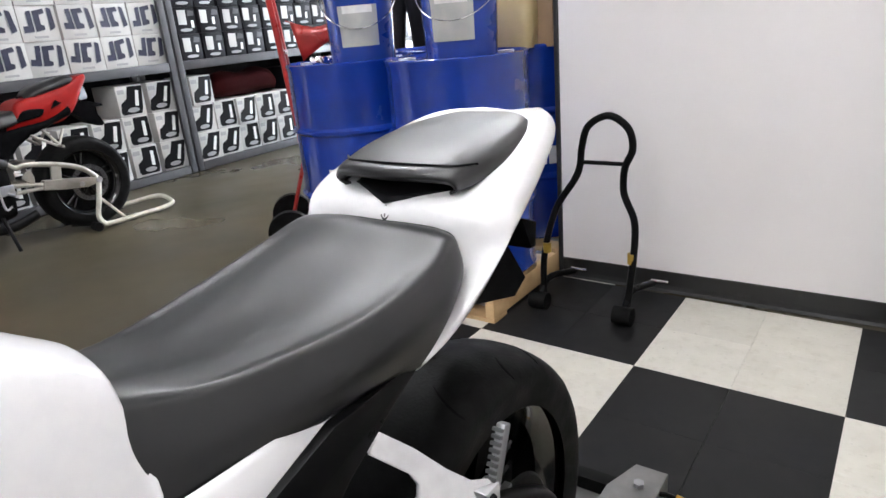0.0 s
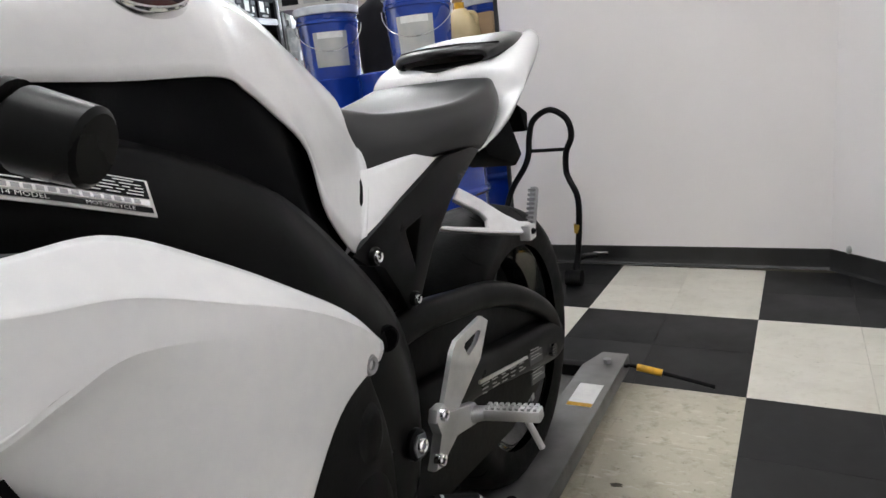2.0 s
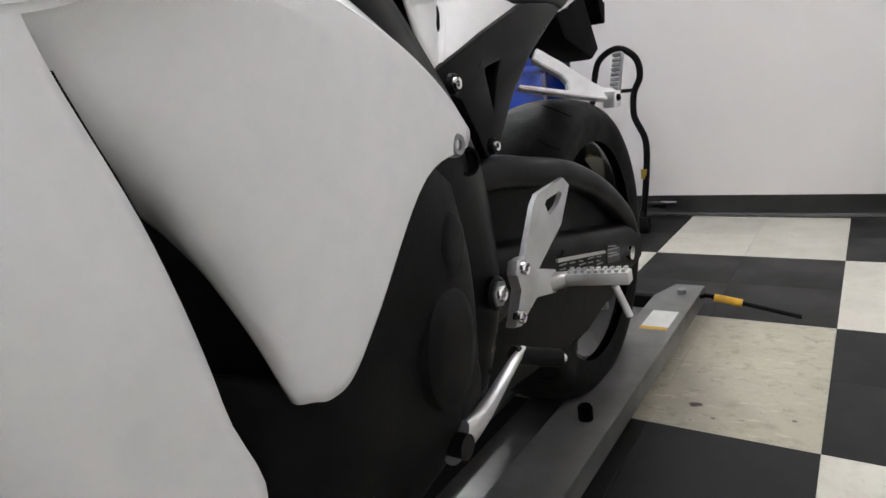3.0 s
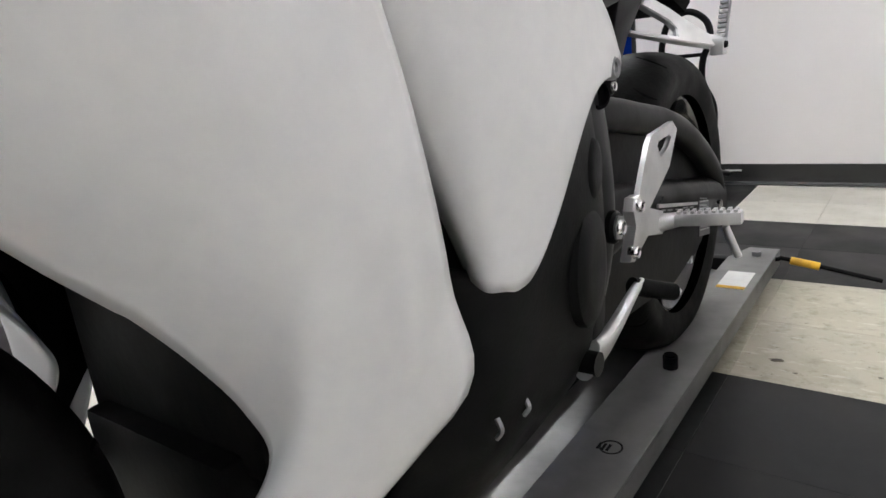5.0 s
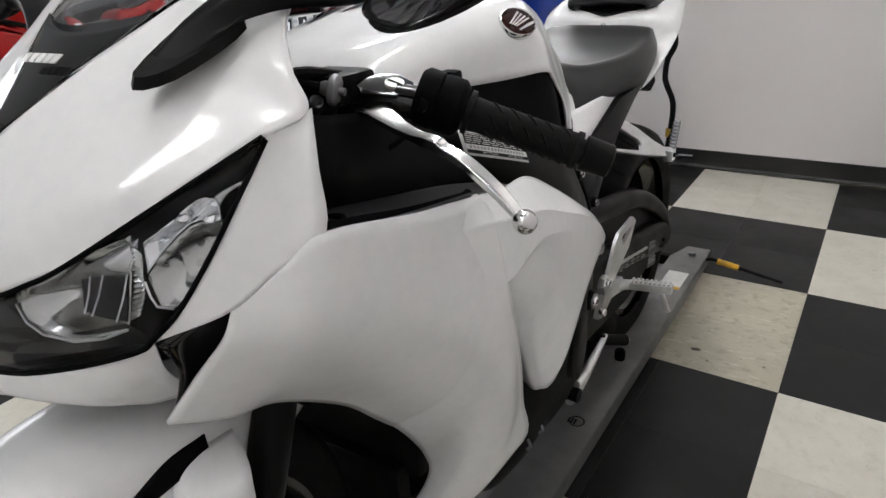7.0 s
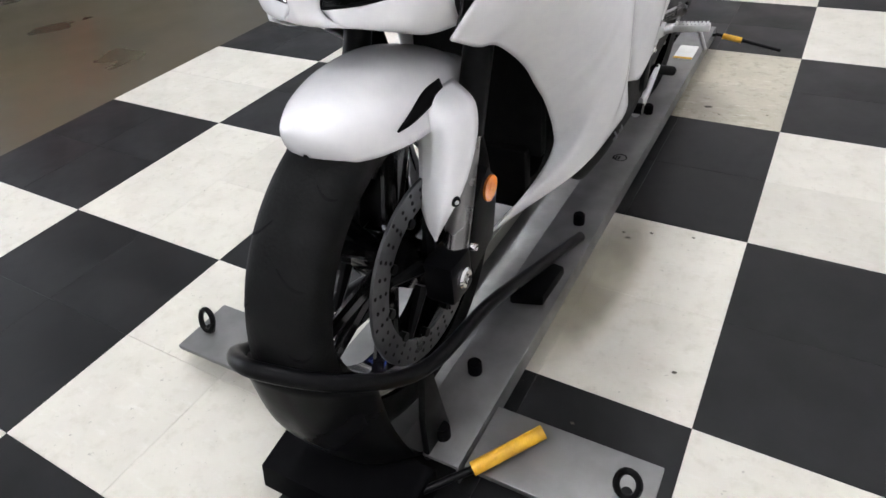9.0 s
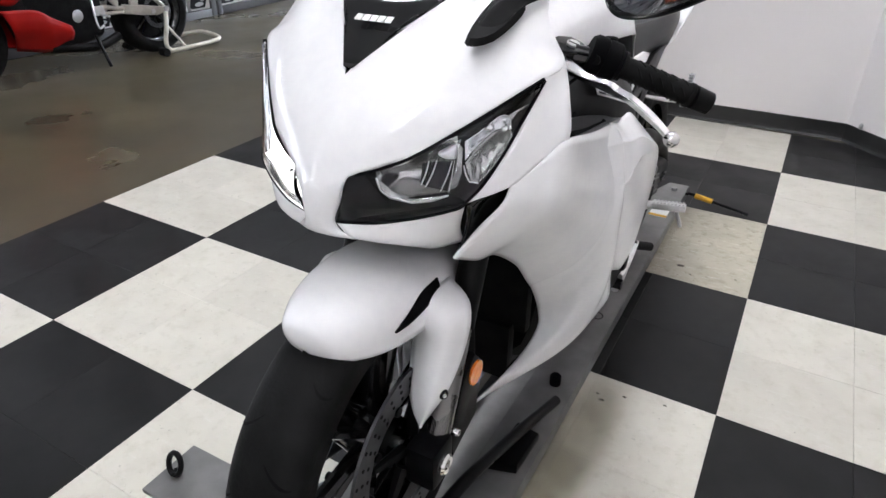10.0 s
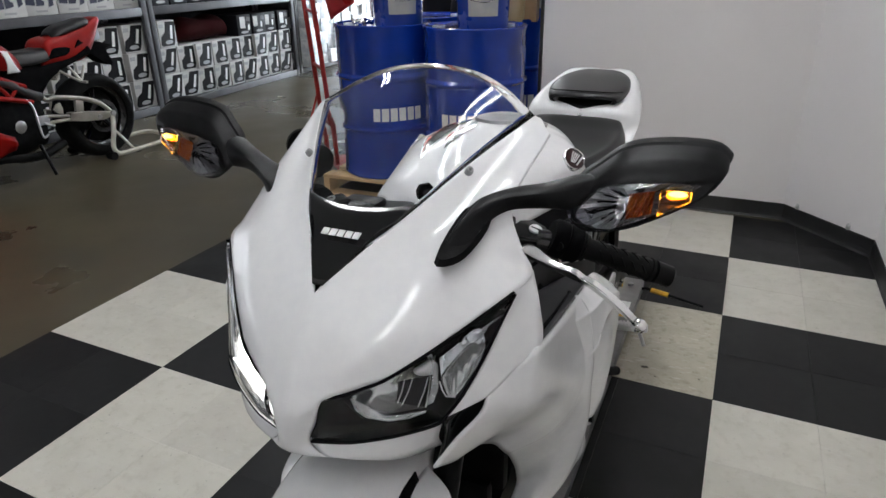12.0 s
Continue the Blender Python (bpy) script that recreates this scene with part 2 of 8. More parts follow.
KRAFT = material("brown cardboard", (0.36, 0.24, 0.13), 0.75, colour2=(0.3, 0.19, 0.1), scale=7, bump=0.1, random_tint=0.1)
TRUCKRED = material("red hand truck enamel", (0.4, 0.02, 0.014), 0.35, colour2=(0.3, 0.015, 0.012), scale=9, vary=0.1)
PALEARM = material("pale champagne alloy", (0.5, 0.475, 0.42), 0.36, metal=0.6, colour2=(0.4, 0.38, 0.33), scale=16, vary=0.08)
STANDWHITE = material("cream stand enamel", (0.62, 0.6, 0.52), 0.4, colour2=(0.5, 0.48, 0.4), scale=20, vary=0.1)
RACKORANGE = material("orange rack enamel", (0.6, 0.1, 0.015), 0.45, colour2=(0.5, 0.08, 0.012), scale=5)
GOLD = material("gold anodised caliper", (0.55, 0.36, 0.08), 0.3, metal=1.0)
CREAM = material("cream plastic jug", (0.62, 0.5, 0.28), 0.45, colour2=(0.55, 0.43, 0.22), scale=9)
TUBE = glow("fluorescent diffuser", (0.965, 0.975, 0.985), 64)
DAYLIGHT = glow("bright daylight outside", (0.92, 0.95, 1.0), 2.5)
FARDAY = glow("strong daylight outside", (0.84, 0.92, 1.0), 22)


# ---- building helpers ----
BASE = {}


def thing(name, base, label, category, group="", kind=""):
    ob = new(name)
    ob.empty_display_size = 0.1
    ob.location = base
    BASE[ob] = Vector(base)
    return tagged(ob, label, category, group, kind)


def root_of(ob):
    while ob.parent:
        ob = ob.parent
    return ob


def part(name, bm, mat, parent, label="", smooth=True, kind=""):
    """Links bm, given in the coordinates of the thing's base, as one mesh under parent."""
    base = BASE.get(root_of(parent), Vector())
    bmesh.ops.translate(bm, verts=bm.verts, vec=-base)
    bmesh.ops.recalc_face_normals(bm, faces=bm.faces)
    me = bpy.data.meshes.new(name)
    bm.to_mesh(me)
    bm.free()
    me.materials.append(mat)
    if smooth:
        me.shade_smooth()
        me.set_sharp_from_angle(angle=radians(38))
    ob = new(name, me)
    ob.parent = parent
    return tagged(ob, label, kind=kind)


def solid(name, bm, mat, label, category, group="", kind="", smooth=True):
    """A thing that is one mesh, standing at its own lowest middle."""
    c = sum((v.co for v in bm.verts), Vector()) / len(bm.verts)
    c.z = min(v.co.z for v in bm.verts)
    bmesh.ops.translate(bm, verts=bm.verts, vec=-c)
    bmesh.ops.recalc_face_normals(bm, faces=bm.faces)
    me = bpy.data.meshes.new(name)
    bm.to_mesh(me)
    bm.free()
    me.materials.append(mat)
    if smooth:
        me.shade_smooth()
        me.set_sharp_from_angle(angle=radians(38))
    ob = new(name, me)
    ob.location = c
    return tagged(ob, label, category, group, kind)


def shell(ob, thick, offset=-1.0):
    md = ob.modifiers.new("thickness", "SOLIDIFY")
    md.thickness, md.offset = thick, offset
    return ob


def box(bm, lo, hi, bevel=0.0, turn=None):
    r = bmesh.ops.create_cube(bm, size=1)
    lo, hi = Vector(lo), Vector(hi)
    vs = r["verts"]
    bmesh.ops.scale(bm, vec=hi - lo, verts=vs)
    bmesh.ops.translate(bm, vec=(lo + hi) / 2, verts=vs)
    if bevel:
        es = list({e for v in vs for e in v.link_edges})
        r = bmesh.ops.bevel(bm, geom=es, offset=bevel, segments=2, affect="EDGES", profile=0.6)
        vs = list({v for f in r["faces"] for v in f.verts} | {v for v in vs if v.is_valid})
    if turn is not None:
        bmesh.ops.transform(bm, matrix=turn, verts=vs)
    return bm


def spline(pts, n, closed=False):
    """Catmull-Rom through pts, n points."""
    p = [Vector(q) for q in pts]
    k = len(p)
    out = []
    spans = k if closed else k - 1
    for i in range(n):
        u = i * spans / (n if closed else n - 1)
        j = min(int(u), spans - 1)
        t = u - j
        if closed:
            a, b, c, d = p[(j - 1) % k], p[j % k], p[(j + 1) % k], p[(j + 2) % k]
        else:
            b, c = p[j], p[j + 1]
            a = p[j - 1] if j else b * 2 - c
            d = p[j + 2] if j + 2 < k else c * 2 - b
        out.append(0.5 * (2 * b + (c - a) * t + (2 * a - 5 * b + 4 * c - d) * t * t + (3 * b - a - 3 * c + d) * t ** 3))
    return out


def grid(bm, rows, close_u=False, close_v=False):
    vs = [[bm.verts.new(p) for p in r] for r in rows]
    nu, nv = len(vs), len(vs[0])
    for i in range(nu if close_u else nu - 1):
        for j in range(nv if close_v else nv - 1):
            a, b, c, d = vs[i][j], vs[i][(j + 1) % nv], vs[(i + 1) % nu][(j + 1) % nv], vs[(i + 1) % nu][j]
            try:
                bm.faces.new((a, b, c, d))
            except ValueError:
                pass
    return vs


def loft(bm, sections, nu, nv, close_v=False, cap=False):
    """Smooth skin through sections that all have as many points."""
    cols = [spline(s, nv, close_v) for s in sections]
    rows = [[None] * nv for _ in range(nu)]
    for j in range(nv):
        for i, p in enumerate(spline([c[j] for c in cols], nu)):
            rows[i][j] = p
    vs = grid(bm, rows, False, close_v)
    if cap:
        bm.faces.new(vs[0]), bm.faces.new(list(reversed(vs[-1])))
    return vs


def tube(bm, pts, r, n=10, samples=0, cap=True):
    """A round bar along pts; r one radius or one for each sample."""
    p = spline(pts, samples) if samples else [Vector(q) for q in pts]
    k = len(p)
    rr = r if isinstance(r, (list, tuple)) else [r] * k
    if len(rr) != k:
        rr = [rr[min(len(rr) - 1, int(i * (len(rr) - 1) / (k - 1)))] * (1 - ((i * (len(rr) - 1) / (k - 1)) % 1)) + rr[min(len(rr) - 1, int(i * (len(rr) - 1) / (k - 1)) + 1)] * ((i * (len(rr) - 1) / (k - 1)) % 1) for i in range(k)]
    up = None
    rows = []
    for i in range(k):
        d = (p[min(i + 1, k - 1)] - p[max(i - 1, 0)]).normalized()
        if up is None:
            up = d.orthogonal().normalized()
        up = (up - d * up.dot(d)).normalized()
        side = d.cross(up)
        rows.append([p[i] + (up * math.cos(a) + side * math.sin(a)) * rr[i] for a in [2 * math.pi * j / n for j in range(n)]])
    vs = grid(bm, rows, False, True)
    if cap:
        bm.faces.new(vs[0]), bm.faces.new(list(reversed(vs[-1])))
    return bm


def rod(bm, a, b, r, n=16, r2=None):
    return tube(bm, [a, b], [r, r if r2 is None else r2], n)


def lathe(bm, profile, centre, axis="x", n=48, closed=False):
    """profile: (radius, along) pairs turned about an axis through centre."""
    rows = []
    for i in range(n):
        a = 2 * math.pi * i / n
        c, s = math.cos(a), math.sin(a)
        row = []
        for r, h in profile:
            q = {"x": (h, r * c, r * s), "y": (r * c, h, r * s), "z": (r * c, r * s, h)}[axis]
            row.append(Vector(centre) + Vector(q))
        rows.append(row)
    grid(bm, rows, True, closed)
    bmesh.ops.remove_doubles(bm, verts=bm.verts, dist=1e-5)
    return bm


def plate(bm, outline, axis, lo, hi, bevel=0.0):
    """A flat plate: outline in the two other axes, from lo to hi along axis."""
    def at(u, v, w):
        return {"x": (w, u, v), "y": (u, w, v), "z": (u, v, w)}[axis]
    a = [bm.verts.new(at(u, v, lo)) for u, v in outline]
    b = [bm.verts.new(at(u, v, hi)) for u, v in outline]
    f1, f2 = bm.faces.new(a), bm.faces.new(list(reversed(b)))
    n = len(a)
    for i in range(n):
        bm.faces.new((a[i], a[(i + 1) % n], b[(i + 1) % n], b[i]))
    if bevel:
        es = list(f1.edges) + list(f2.edges)
        bmesh.ops.bevel(bm, geom=es, offset=bevel, segments=2, affect="EDGES", profile=0.6)
    return bm


def ring_plate(bm, outer, inner, axis, lo, hi):
    """A plate with one opening: outer and inner have as many points."""
    def at(u, v, w):
        return {"x": (w, u, v), "y": (u, w, v), "z": (u, v, w)}[axis]
    rows = [[at(u, v, w) for u, v in ln] for ln, w in ((outer, lo), (outer, hi), (inner, hi), (inner, lo))]
    grid(bm, [[Vector(q) for q in r] for r in rows], True, True)
    return bm


# ---- the place ----
T = 0.3048
X_RIGHT, Y_BACK, X_END = 0.62, 1.87, -1.16
CEIL = 3.7


def structure(name, bm, mat, label, category):
    return solid(name, bm, mat, label, category, kind="structure", smooth=False)


floor = structure("floor", box(bmesh.new(), (-9.5, -7.0, -0.2), (0.8, 10.0, -0.004)), CONCRETE, "polished brown concrete floor with worn stains", "floor")

bm = bmesh.new()
plate(bm, [(X_END, Y_BACK), (0.24, Y_BACK), (X_RIGHT, 1.47), (X_RIGHT, -7.0), (X_RIGHT + 0.15, -7.0), (X_RIGHT + 0.15, 2.02), (X_END, 2.02)], "z", -0.01, CEIL)
structure("wall_back", bm, WALL, "white painted drywall with an angled corner", "wall")
bm = bmesh.new()
box(bm, (X_END - 0.02, Y_BACK - 0.008, 0.0), (X_END - 0.002, 2.03, CEIL), 0.003)
structure("trim", bm, COVE, "black corner guard on the end of the white wall", "trim")

bm = bmesh.new()
prof = [(0.0, 0.0), (0.012, 0.0), (0.006, 0.012), (0.004, 0.03), (0.004, 0.088), (0.0, 0.09)]
line = [(X_END, Y_BACK), (0.24, Y_BACK), (X_RIGHT, 1.47), (X_RIGHT, -7.0)]
nrm = [Vector((0, -1)), Vector((-0.38, -0.92)), Vector((-0.93, -0.38)), Vector((-1, 0))]
rows = [[Vector((x + n.x * (d + 0.001), y + n.y * (d + 0.001), z + 0.001)) for d, z in prof] for (x, y), n in zip(line, nrm)]
grid(bm, rows)
structure("baseboard", bm, COVE, "black vinyl cove base along the wall", "baseboard")

for name, lo, hi in (("wall_left", (-9.6, -7.1, 2.7), (-9.5, 10.1, CEIL)), ("wall_left", (-9.6, -7.1, 0), (-9.5, -5.0, 2.7)), ("wall_left", (-9.6, 1.0, 0), (-9.5, 10.1, 2.7)), ("wall_left", (-9.6, -5.0, 0), (-9.5, 1.0, 0.35)), ("wall_far", (-9.5, 10.0, 2.9), (0.8, 10.1, CEIL)), ("wall_far", (-9.5, 10.0, 0), (-5.4, 10.1, 2.9)), ("wall_far", (-2.2, 10.0, 0), (0.8, 10.1, 2.9)),
                     ("wall_front", (-9.5, -7.1, 0), (0.77, -7.0, CEIL)), ("wall_side", (0.62, 2.02, 0), (0.77, 10.0, CEIL))):
    structure(name, box(bmesh.new(), lo, hi), WALL, "plain painted wall closing the shop", "wall")
structure("backdrop", box(bmesh.new(), (-9.5, 11.4, -0.2), (-1.5, 11.45, 4.2)), FARDAY, "pale daylight outside the open shutter", "backdrop")
structure("backdrop", box(bmesh.new(), (-11.0, -9.0, -0.2), (-10.95, 5.0, 4.2)), DAYLIGHT, "pale daylight outside the shop window", "backdrop")
win = thing("window_1", (-9.55, -2.0, 0.35), "wide shop window with dark frames, daylight outside", "window", kind="structure")
for y in (-4.97, -3.0, -1.0, 0.97):
    part("window_frame", box(bmesh.new(), (-9.58, y - 0.03, 0.35), (-9.52, y + 0.03, 2.7), 0.003), SATIN, win)
for z in (0.38, 2.67):
    part("window_frame", box(bmesh.new(), (-9.58, -5.0, z - 0.028), (-9.52, 1.0, z + 0.028), 0.003), SATIN, win)
structure("ceiling", box(bmesh.new(), (-9.6, -7.1, CEIL), (0.8, 10.1, CEIL + 0.1)), CEILING, "pale deck ceiling with tube lights", "ceiling")


def ceiling_light(x, y):
    ob = thing("ceiling_light", (x, y, CEIL - 0.1), "long white fluorescent ceiling fixture, switched on", "ceiling light", "tube lights on the ceiling")
    bm = bmesh.new()
    box(bm, (x - 0.13, y - 1.2, CEIL - 0.07), (x + 0.13, y + 1.2, CEIL - 0.002), 0.006)
    part("housing", bm, CARTON, ob)
    bm = bmesh.new()
    for dx in (-0.07, 0.07):
        rod(bm, (x + dx, y - 1.17, CEIL - 0.09), (x + dx, y + 1.17, CEIL - 0.09), 0.019, 12)
    part("tube", bm, TUBE, ob, "lit twin tubes")
    return ob


lamp = ceiling_light(-0.75, -4.0)
for x, y in ((-0.75, -0.6), (-2.9, 2.2), (-3.2, 5.4)):
    copy_thing(lamp, Matrix.Translation((x, y, CEIL - 0.1)))


# ---- shelving along the far side ----
SX, SY, SLOPE = -5.3, 2.4, radians(3.0)


def shelf_pose(y, z, depth=0.0):
    """A place on the shelf's front, y along it from the middle post."""
    return Matrix.Translation((SX - math.sin(SLOPE) * (y), SY + 0.5 + math.cos(SLOPE) * y, z)) @ Matrix.Rotation(SLOPE, 4, "Z") @ Matrix.Translation((-depth, 0, 0))


LEVELS = (0.07, 0.98, 1.95, 2.75)


def shelving_bay(y0, width):
    ob = thing("shelving_bay", (0, 0, 0), "grey steel storage shelving packed with helmet boxes", "shelving", "shelving bays")
    for y in (0.0, width):
        for x in (0.0, -0.6):
            bm = bmesh.new()
            box(bm, (x - 0.035, y - 0.03, 0), (x, y + 0.03, 3.2), 0.004)
            part("upright", bm, SHELFGREY, ob)
    for z in LEVELS:
        bm = bmesh.new()
        box(bm, (-0.6, 0.032, z - 0.03), (-0.02, width - 0.032, z), 0.003)
        part("shelf_board", bm, SHELFGREY, ob)
        for x in (-0.022, -0.63):
            bm = bmesh.new()
            box(bm, (x, 0.034, z - 0.07), (x + 0.02, width - 0.034, z + 0.004), 0.004)
            part("beam", bm, SHELFGREY, ob)
    part("back_panel", box(bmesh.new(), (-0.66, 0.0, 0.0), (-0.645, width, 2.9), 0.002), BLACKCARTON, ob, "dark back panel")
    ob.matrix_basis = shelf_pose(y0, 0)
    return ob


for y0 in (-2.46, 0.0, 2.46):
    shelving_bay(y0, 2.38)


def blob(bm, pts, x, t=0.0015):
    plate(bm, pts, "x", x, x + t)


def white_logo_box(lean, drop):
    """A white carton whose front carries three broad dark strokes."""
    w, h, d = 0.285, 0.25, 0.36
    ob = thing("helmet_box", (0, 0, 0), "white helmet carton with broad dark strokes, on a steel shelf", "box", "white cartons on the shelf")
    part("carton", box(bmesh.new(), (-d, -w / 2, 0), (0, w / 2, h), 0.004), CARTON, ob)

    def slanted(pts):
        return [(y + lean * (z - 0.14), z + drop * y) for y, z in pts]
    for shapes, mat, off, label in ((0, GREYPRINT, 0.0, "grey shade of the print"), (1, NAVY, 0.006, "navy block print")):
        bm = bmesh.new()
        for pts in ([(-0.125, 0.07), (-0.05, 0.066), (-0.046, 0.215), (-0.082, 0.212), (-0.086, 0.112), (-0.122, 0.116)],
                    [(-0.036, 0.066), (0.03, 0.07), (0.034, 0.098), (0.008, 0.11), (0.01, 0.18), (0.054, 0.184), (0.05, 0.217), (-0.034, 0.21)],
                    [(0.07, 0.06), (0.112, 0.075), (0.108, 0.21), (0.076, 0.22)]):
            blob(bm, slanted([(y + off, z + off) for y, z in pts]), 0.0005 + 0.0016 * shapes)
        part("print", bm, mat, ob, label)
    bm = bmesh.new()
    blob(bm, [(-0.05, 0.022), (0.05, 0.022), (0.05, 0.038), (-0.05, 0.038)], 0.0005)
    part("print", bm, GREYPRINT, ob, "small grey print")
    return ob


def black_tag_box(y0, y1, z0, z1, ny, nz):
    w, h, d = 0.235, 0.225, 0.34
    ob = thing("helmet_box", (0, 0, 0), "black helmet carton with a white size sticker, on a steel shelf", "box", "black cartons on the shelf")
    part("carton", box(bmesh.new(), (-d, -w / 2, 0), (0, w / 2, h), 0.004), BLACKCARTON, ob)
    bm = bmesh.new()
    blob(bm, [(y0, z0), (y1, z0 - 0.002), (y1 + 0.003, z1), (y0 + 0.001, z1 + 0.003)], 0.0005)
    part("sticker", bm, CARTON, ob, "white sticker")
    bm = bmesh.new()
    blob(bm, [(ny, nz), (ny + 0.028, nz), (ny + 0.03, nz + 0.062), (ny + 0.002, nz + 0.062)], 0.0005)
    part("sticker", bm, LABEL, ob, "narrow white sticker")
    bm = bmesh.new()
    blob(bm, [(0.0 + 0.065 * math.cos(a), 0.033 + 0.014 * math.sin(a)) for a in [2 * math.pi * i / 14 for i in range(14)]], 0.0005)
    part("print", bm, GREYPRINT, ob, "grey oval print")
    bm = bmesh.new()
    blob(bm, [(0.03, 0.15), (0.1, 0.15), (0.105, 0.19), (0.045, 0.2)], 0.0005)
    part("print", bm, DARKGREY, ob, "dim picture print")
    return ob


def picture_box(shift, lean):
    w, h, d = 0.245, 0.255, 0.34
    ob = thing("helmet_box", (0, 0, 0), "white carton with a dark slanted panel, on the bottom shelf", "box", "picture cartons on the shelf")
    part("carton", box(bmesh.new(), (-d, -w / 2, 0), (0, w / 2, h), 0.004), CARTON, ob)

    def at(pts):
        return [(y + shift + lean * (z - 0.12), z) for y, z in pts]
    bm = bmesh.new()
    blob(bm, at([(-0.082, 0.018), (0.086, 0.016), (0.102, 0.06), (0.106, 0.242), (-0.03, 0.246), (-0.042, 0.15), (-0.096, 0.112), (-0.1, 0.04)]), 0.0005)
    part("print", bm, DARKPRINT, ob, "dark slanted picture")
    bm = bmesh.new()
    blob(bm, at([(0.03, 0.085), (0.062, 0.08), (0.07, 0.205), (0.042, 0.21)]), 0.002)
    part("print", bm, LABEL, ob, "pale picture")
    bm = bmesh.new()
    blob(bm, at([(0.012 + 0.055 * math.cos(a), 0.052 + 0.02 * math.sin(a)) for a in [2 * math.pi * i / 14 for i in range(14)]]), 0.002)
    part("print", bm, GREYPRINT, ob, "pale ring print")
    bm = bmesh.new()
    blob(bm, [(-0.112, 0.19), (-0.05, 0.19), (-0.05, 0.225), (-0.112, 0.225)], 0.0005)
    part("print", bm, GREYPRINT, ob, "small grey print")
    return ob


rnd = random.Random(4)
kinds = [[white_logo_box(-0.12, 0.0), white_logo_box(0.1, -0.08), white_logo_box(-0.02, 0.1)],
         [black_tag_box(-0.085, -0.005, 0.075, 0.19, 0.045, 0.065), black_tag_box(-0.07, 0.015, 0.08, 0.2, 0.06, 0.05), black_tag_box(-0.1, -0.025, 0.085, 0.195, 0.03, 0.07)],
         [picture_box(0.0, 0.12), picture_box(0.01, -0.05), picture_box(-0.012, 0.22)]]
used = set()


def put_box(k, y, z):
    m = shelf_pose(y, z, 0.03 + rnd.random() * 0.035) @ Matrix.Rotation(radians(rnd.uniform(-3, 3)), 4, "Z")
    v = rnd.randrange(3)
    if (k, v) in used:
        copy_thing(kinds[k][v], m)
    else:
        kinds[k][v].matrix_basis = m
        used.add((k, v))


for i in range(8):                                  # left bay, middle shelf
    for r in range(3):
        put_box(0, -2.27 + i * 0.292, 0.984 + r * 0.251)
for i in range(8):                                  # left bay, bottom shelf
    for r in range(2 if i < 6 else 3):
        put_box(2, -2.2 + i * 0.282, 0.074 + r * 0.257)
for i in range(9):                                  # middle bay, middle shelf
    for r in range(3):
        put_box(1, 0.18 + i * 0.252, 0.984 + r * 0.227)
for i in range(9):                                  # middle bay, bottom shelf
    for r in range(2):
        put_box(2, 0.18 + i * 0.252, 0.074 + r * 0.257)
put_box(2, 0.2, 0.074 + 2 * 0.257)
for i in (5, 6, 7, 8):
    put_box(1, 0.18 + i * 0.252, 0.074 + 2 * 0.257)
for i in range(9):                                  # upper shelves
    put_box(1, 0.18 + i * 0.252, 1.954)
    put_box(1, 0.18 + i * 0.252, 1.954 + 0.227)
for i in range(8):
    put_box(0, -2.27 + i * 0.292, 1.954)
for i in range(9):                                  # third bay
    put_box(1, 2.64 + i * 0.252, 1.954)
pk = random.Random(17)
for z0, top in ((0.074, 0.86), (0.984, 1.85)):
    y = 2.56
    while y < 4.7:
        w, z = pk.uniform(0.11, 0.2), z0
        while z < top:
            h, d = pk.uniform(0.1, 0.2), pk.uniform(0.2, 0.3)
            ob = solid("parts_pack", box(bmesh.new(), (-d, -w / 2, 0), (0, w / 2, h), 0.004), PACK, "white parts pack stacked on the steel shelf", "box", "packs on the far shelf")
            ob.matrix_basis = shelf_pose(y + w / 2, z, 0.02 + pk.random() * 0.05) @ Matrix.Rotation(radians(pk.uniform(-5, 5)), 4, "Z")
            z += h + 0.001
        y += w + 0.012
bm = bmesh.new()
loft(bm, [[(-0.16 + 0.15 * math.cos(a) * r, y, 0.588 + (0.12 + 0.12 * math.sin(a) * (1 + 0.12 * math.sin(3 * a + y * 9))) * r) for a in [2 * math.pi * i / 14 for i in range(14)]] for y, r in ((-0.42, 0.25), (-0.4, 0.75), (-0.25, 1.0), (0.0, 0.93), (0.22, 1.02), (0.38, 0.8), (0.42, 0.3))], 30, 30, True, True)
bundle = solid("cloth_roll", bm, WINE, "dark red cloth roll lying on cartons", "cloth")
bundle.matrix_basis = shelf_pose(0.82, 0.588, 0.24)


# ---- drums on a pallet ----
def pallet(x0, y0, x1, y1):
    ob = thing("pallet", ((x0 + x1) / 2, (y0 + y1) / 2, 0), "raw pine pallet under the oil drums", "pallet")
    n = 7
    for i in range(n):
        y = y0 + 0.05 + (y1 - y0 - 0.1) * i / (n - 1)
        part("deck_board", box(bmesh.new(), (x0, y - 0.05, 0.11), (x1, y + 0.05, 0.13), 0.003), WOOD, ob)
    for x in (x0 + 0.02, (x0 + x1) / 2, x1 - 0.02):
        part("stringer", box(bmesh.new(), (x - 0.02, y0, 0.018), (x + 0.02, y1, 0.109), 0.003), WOOD, ob)
    for y in (y0 + 0.05, (y0 + y1) / 2, y1 - 0.05):
        part("bottom_board", box(bmesh.new(), (x0, y - 0.05, 0.0), (x1, y + 0.05, 0.017), 0.003), WOOD, ob)
    return ob


pallet(-2.38, 1.3, -1.19, 2.5)


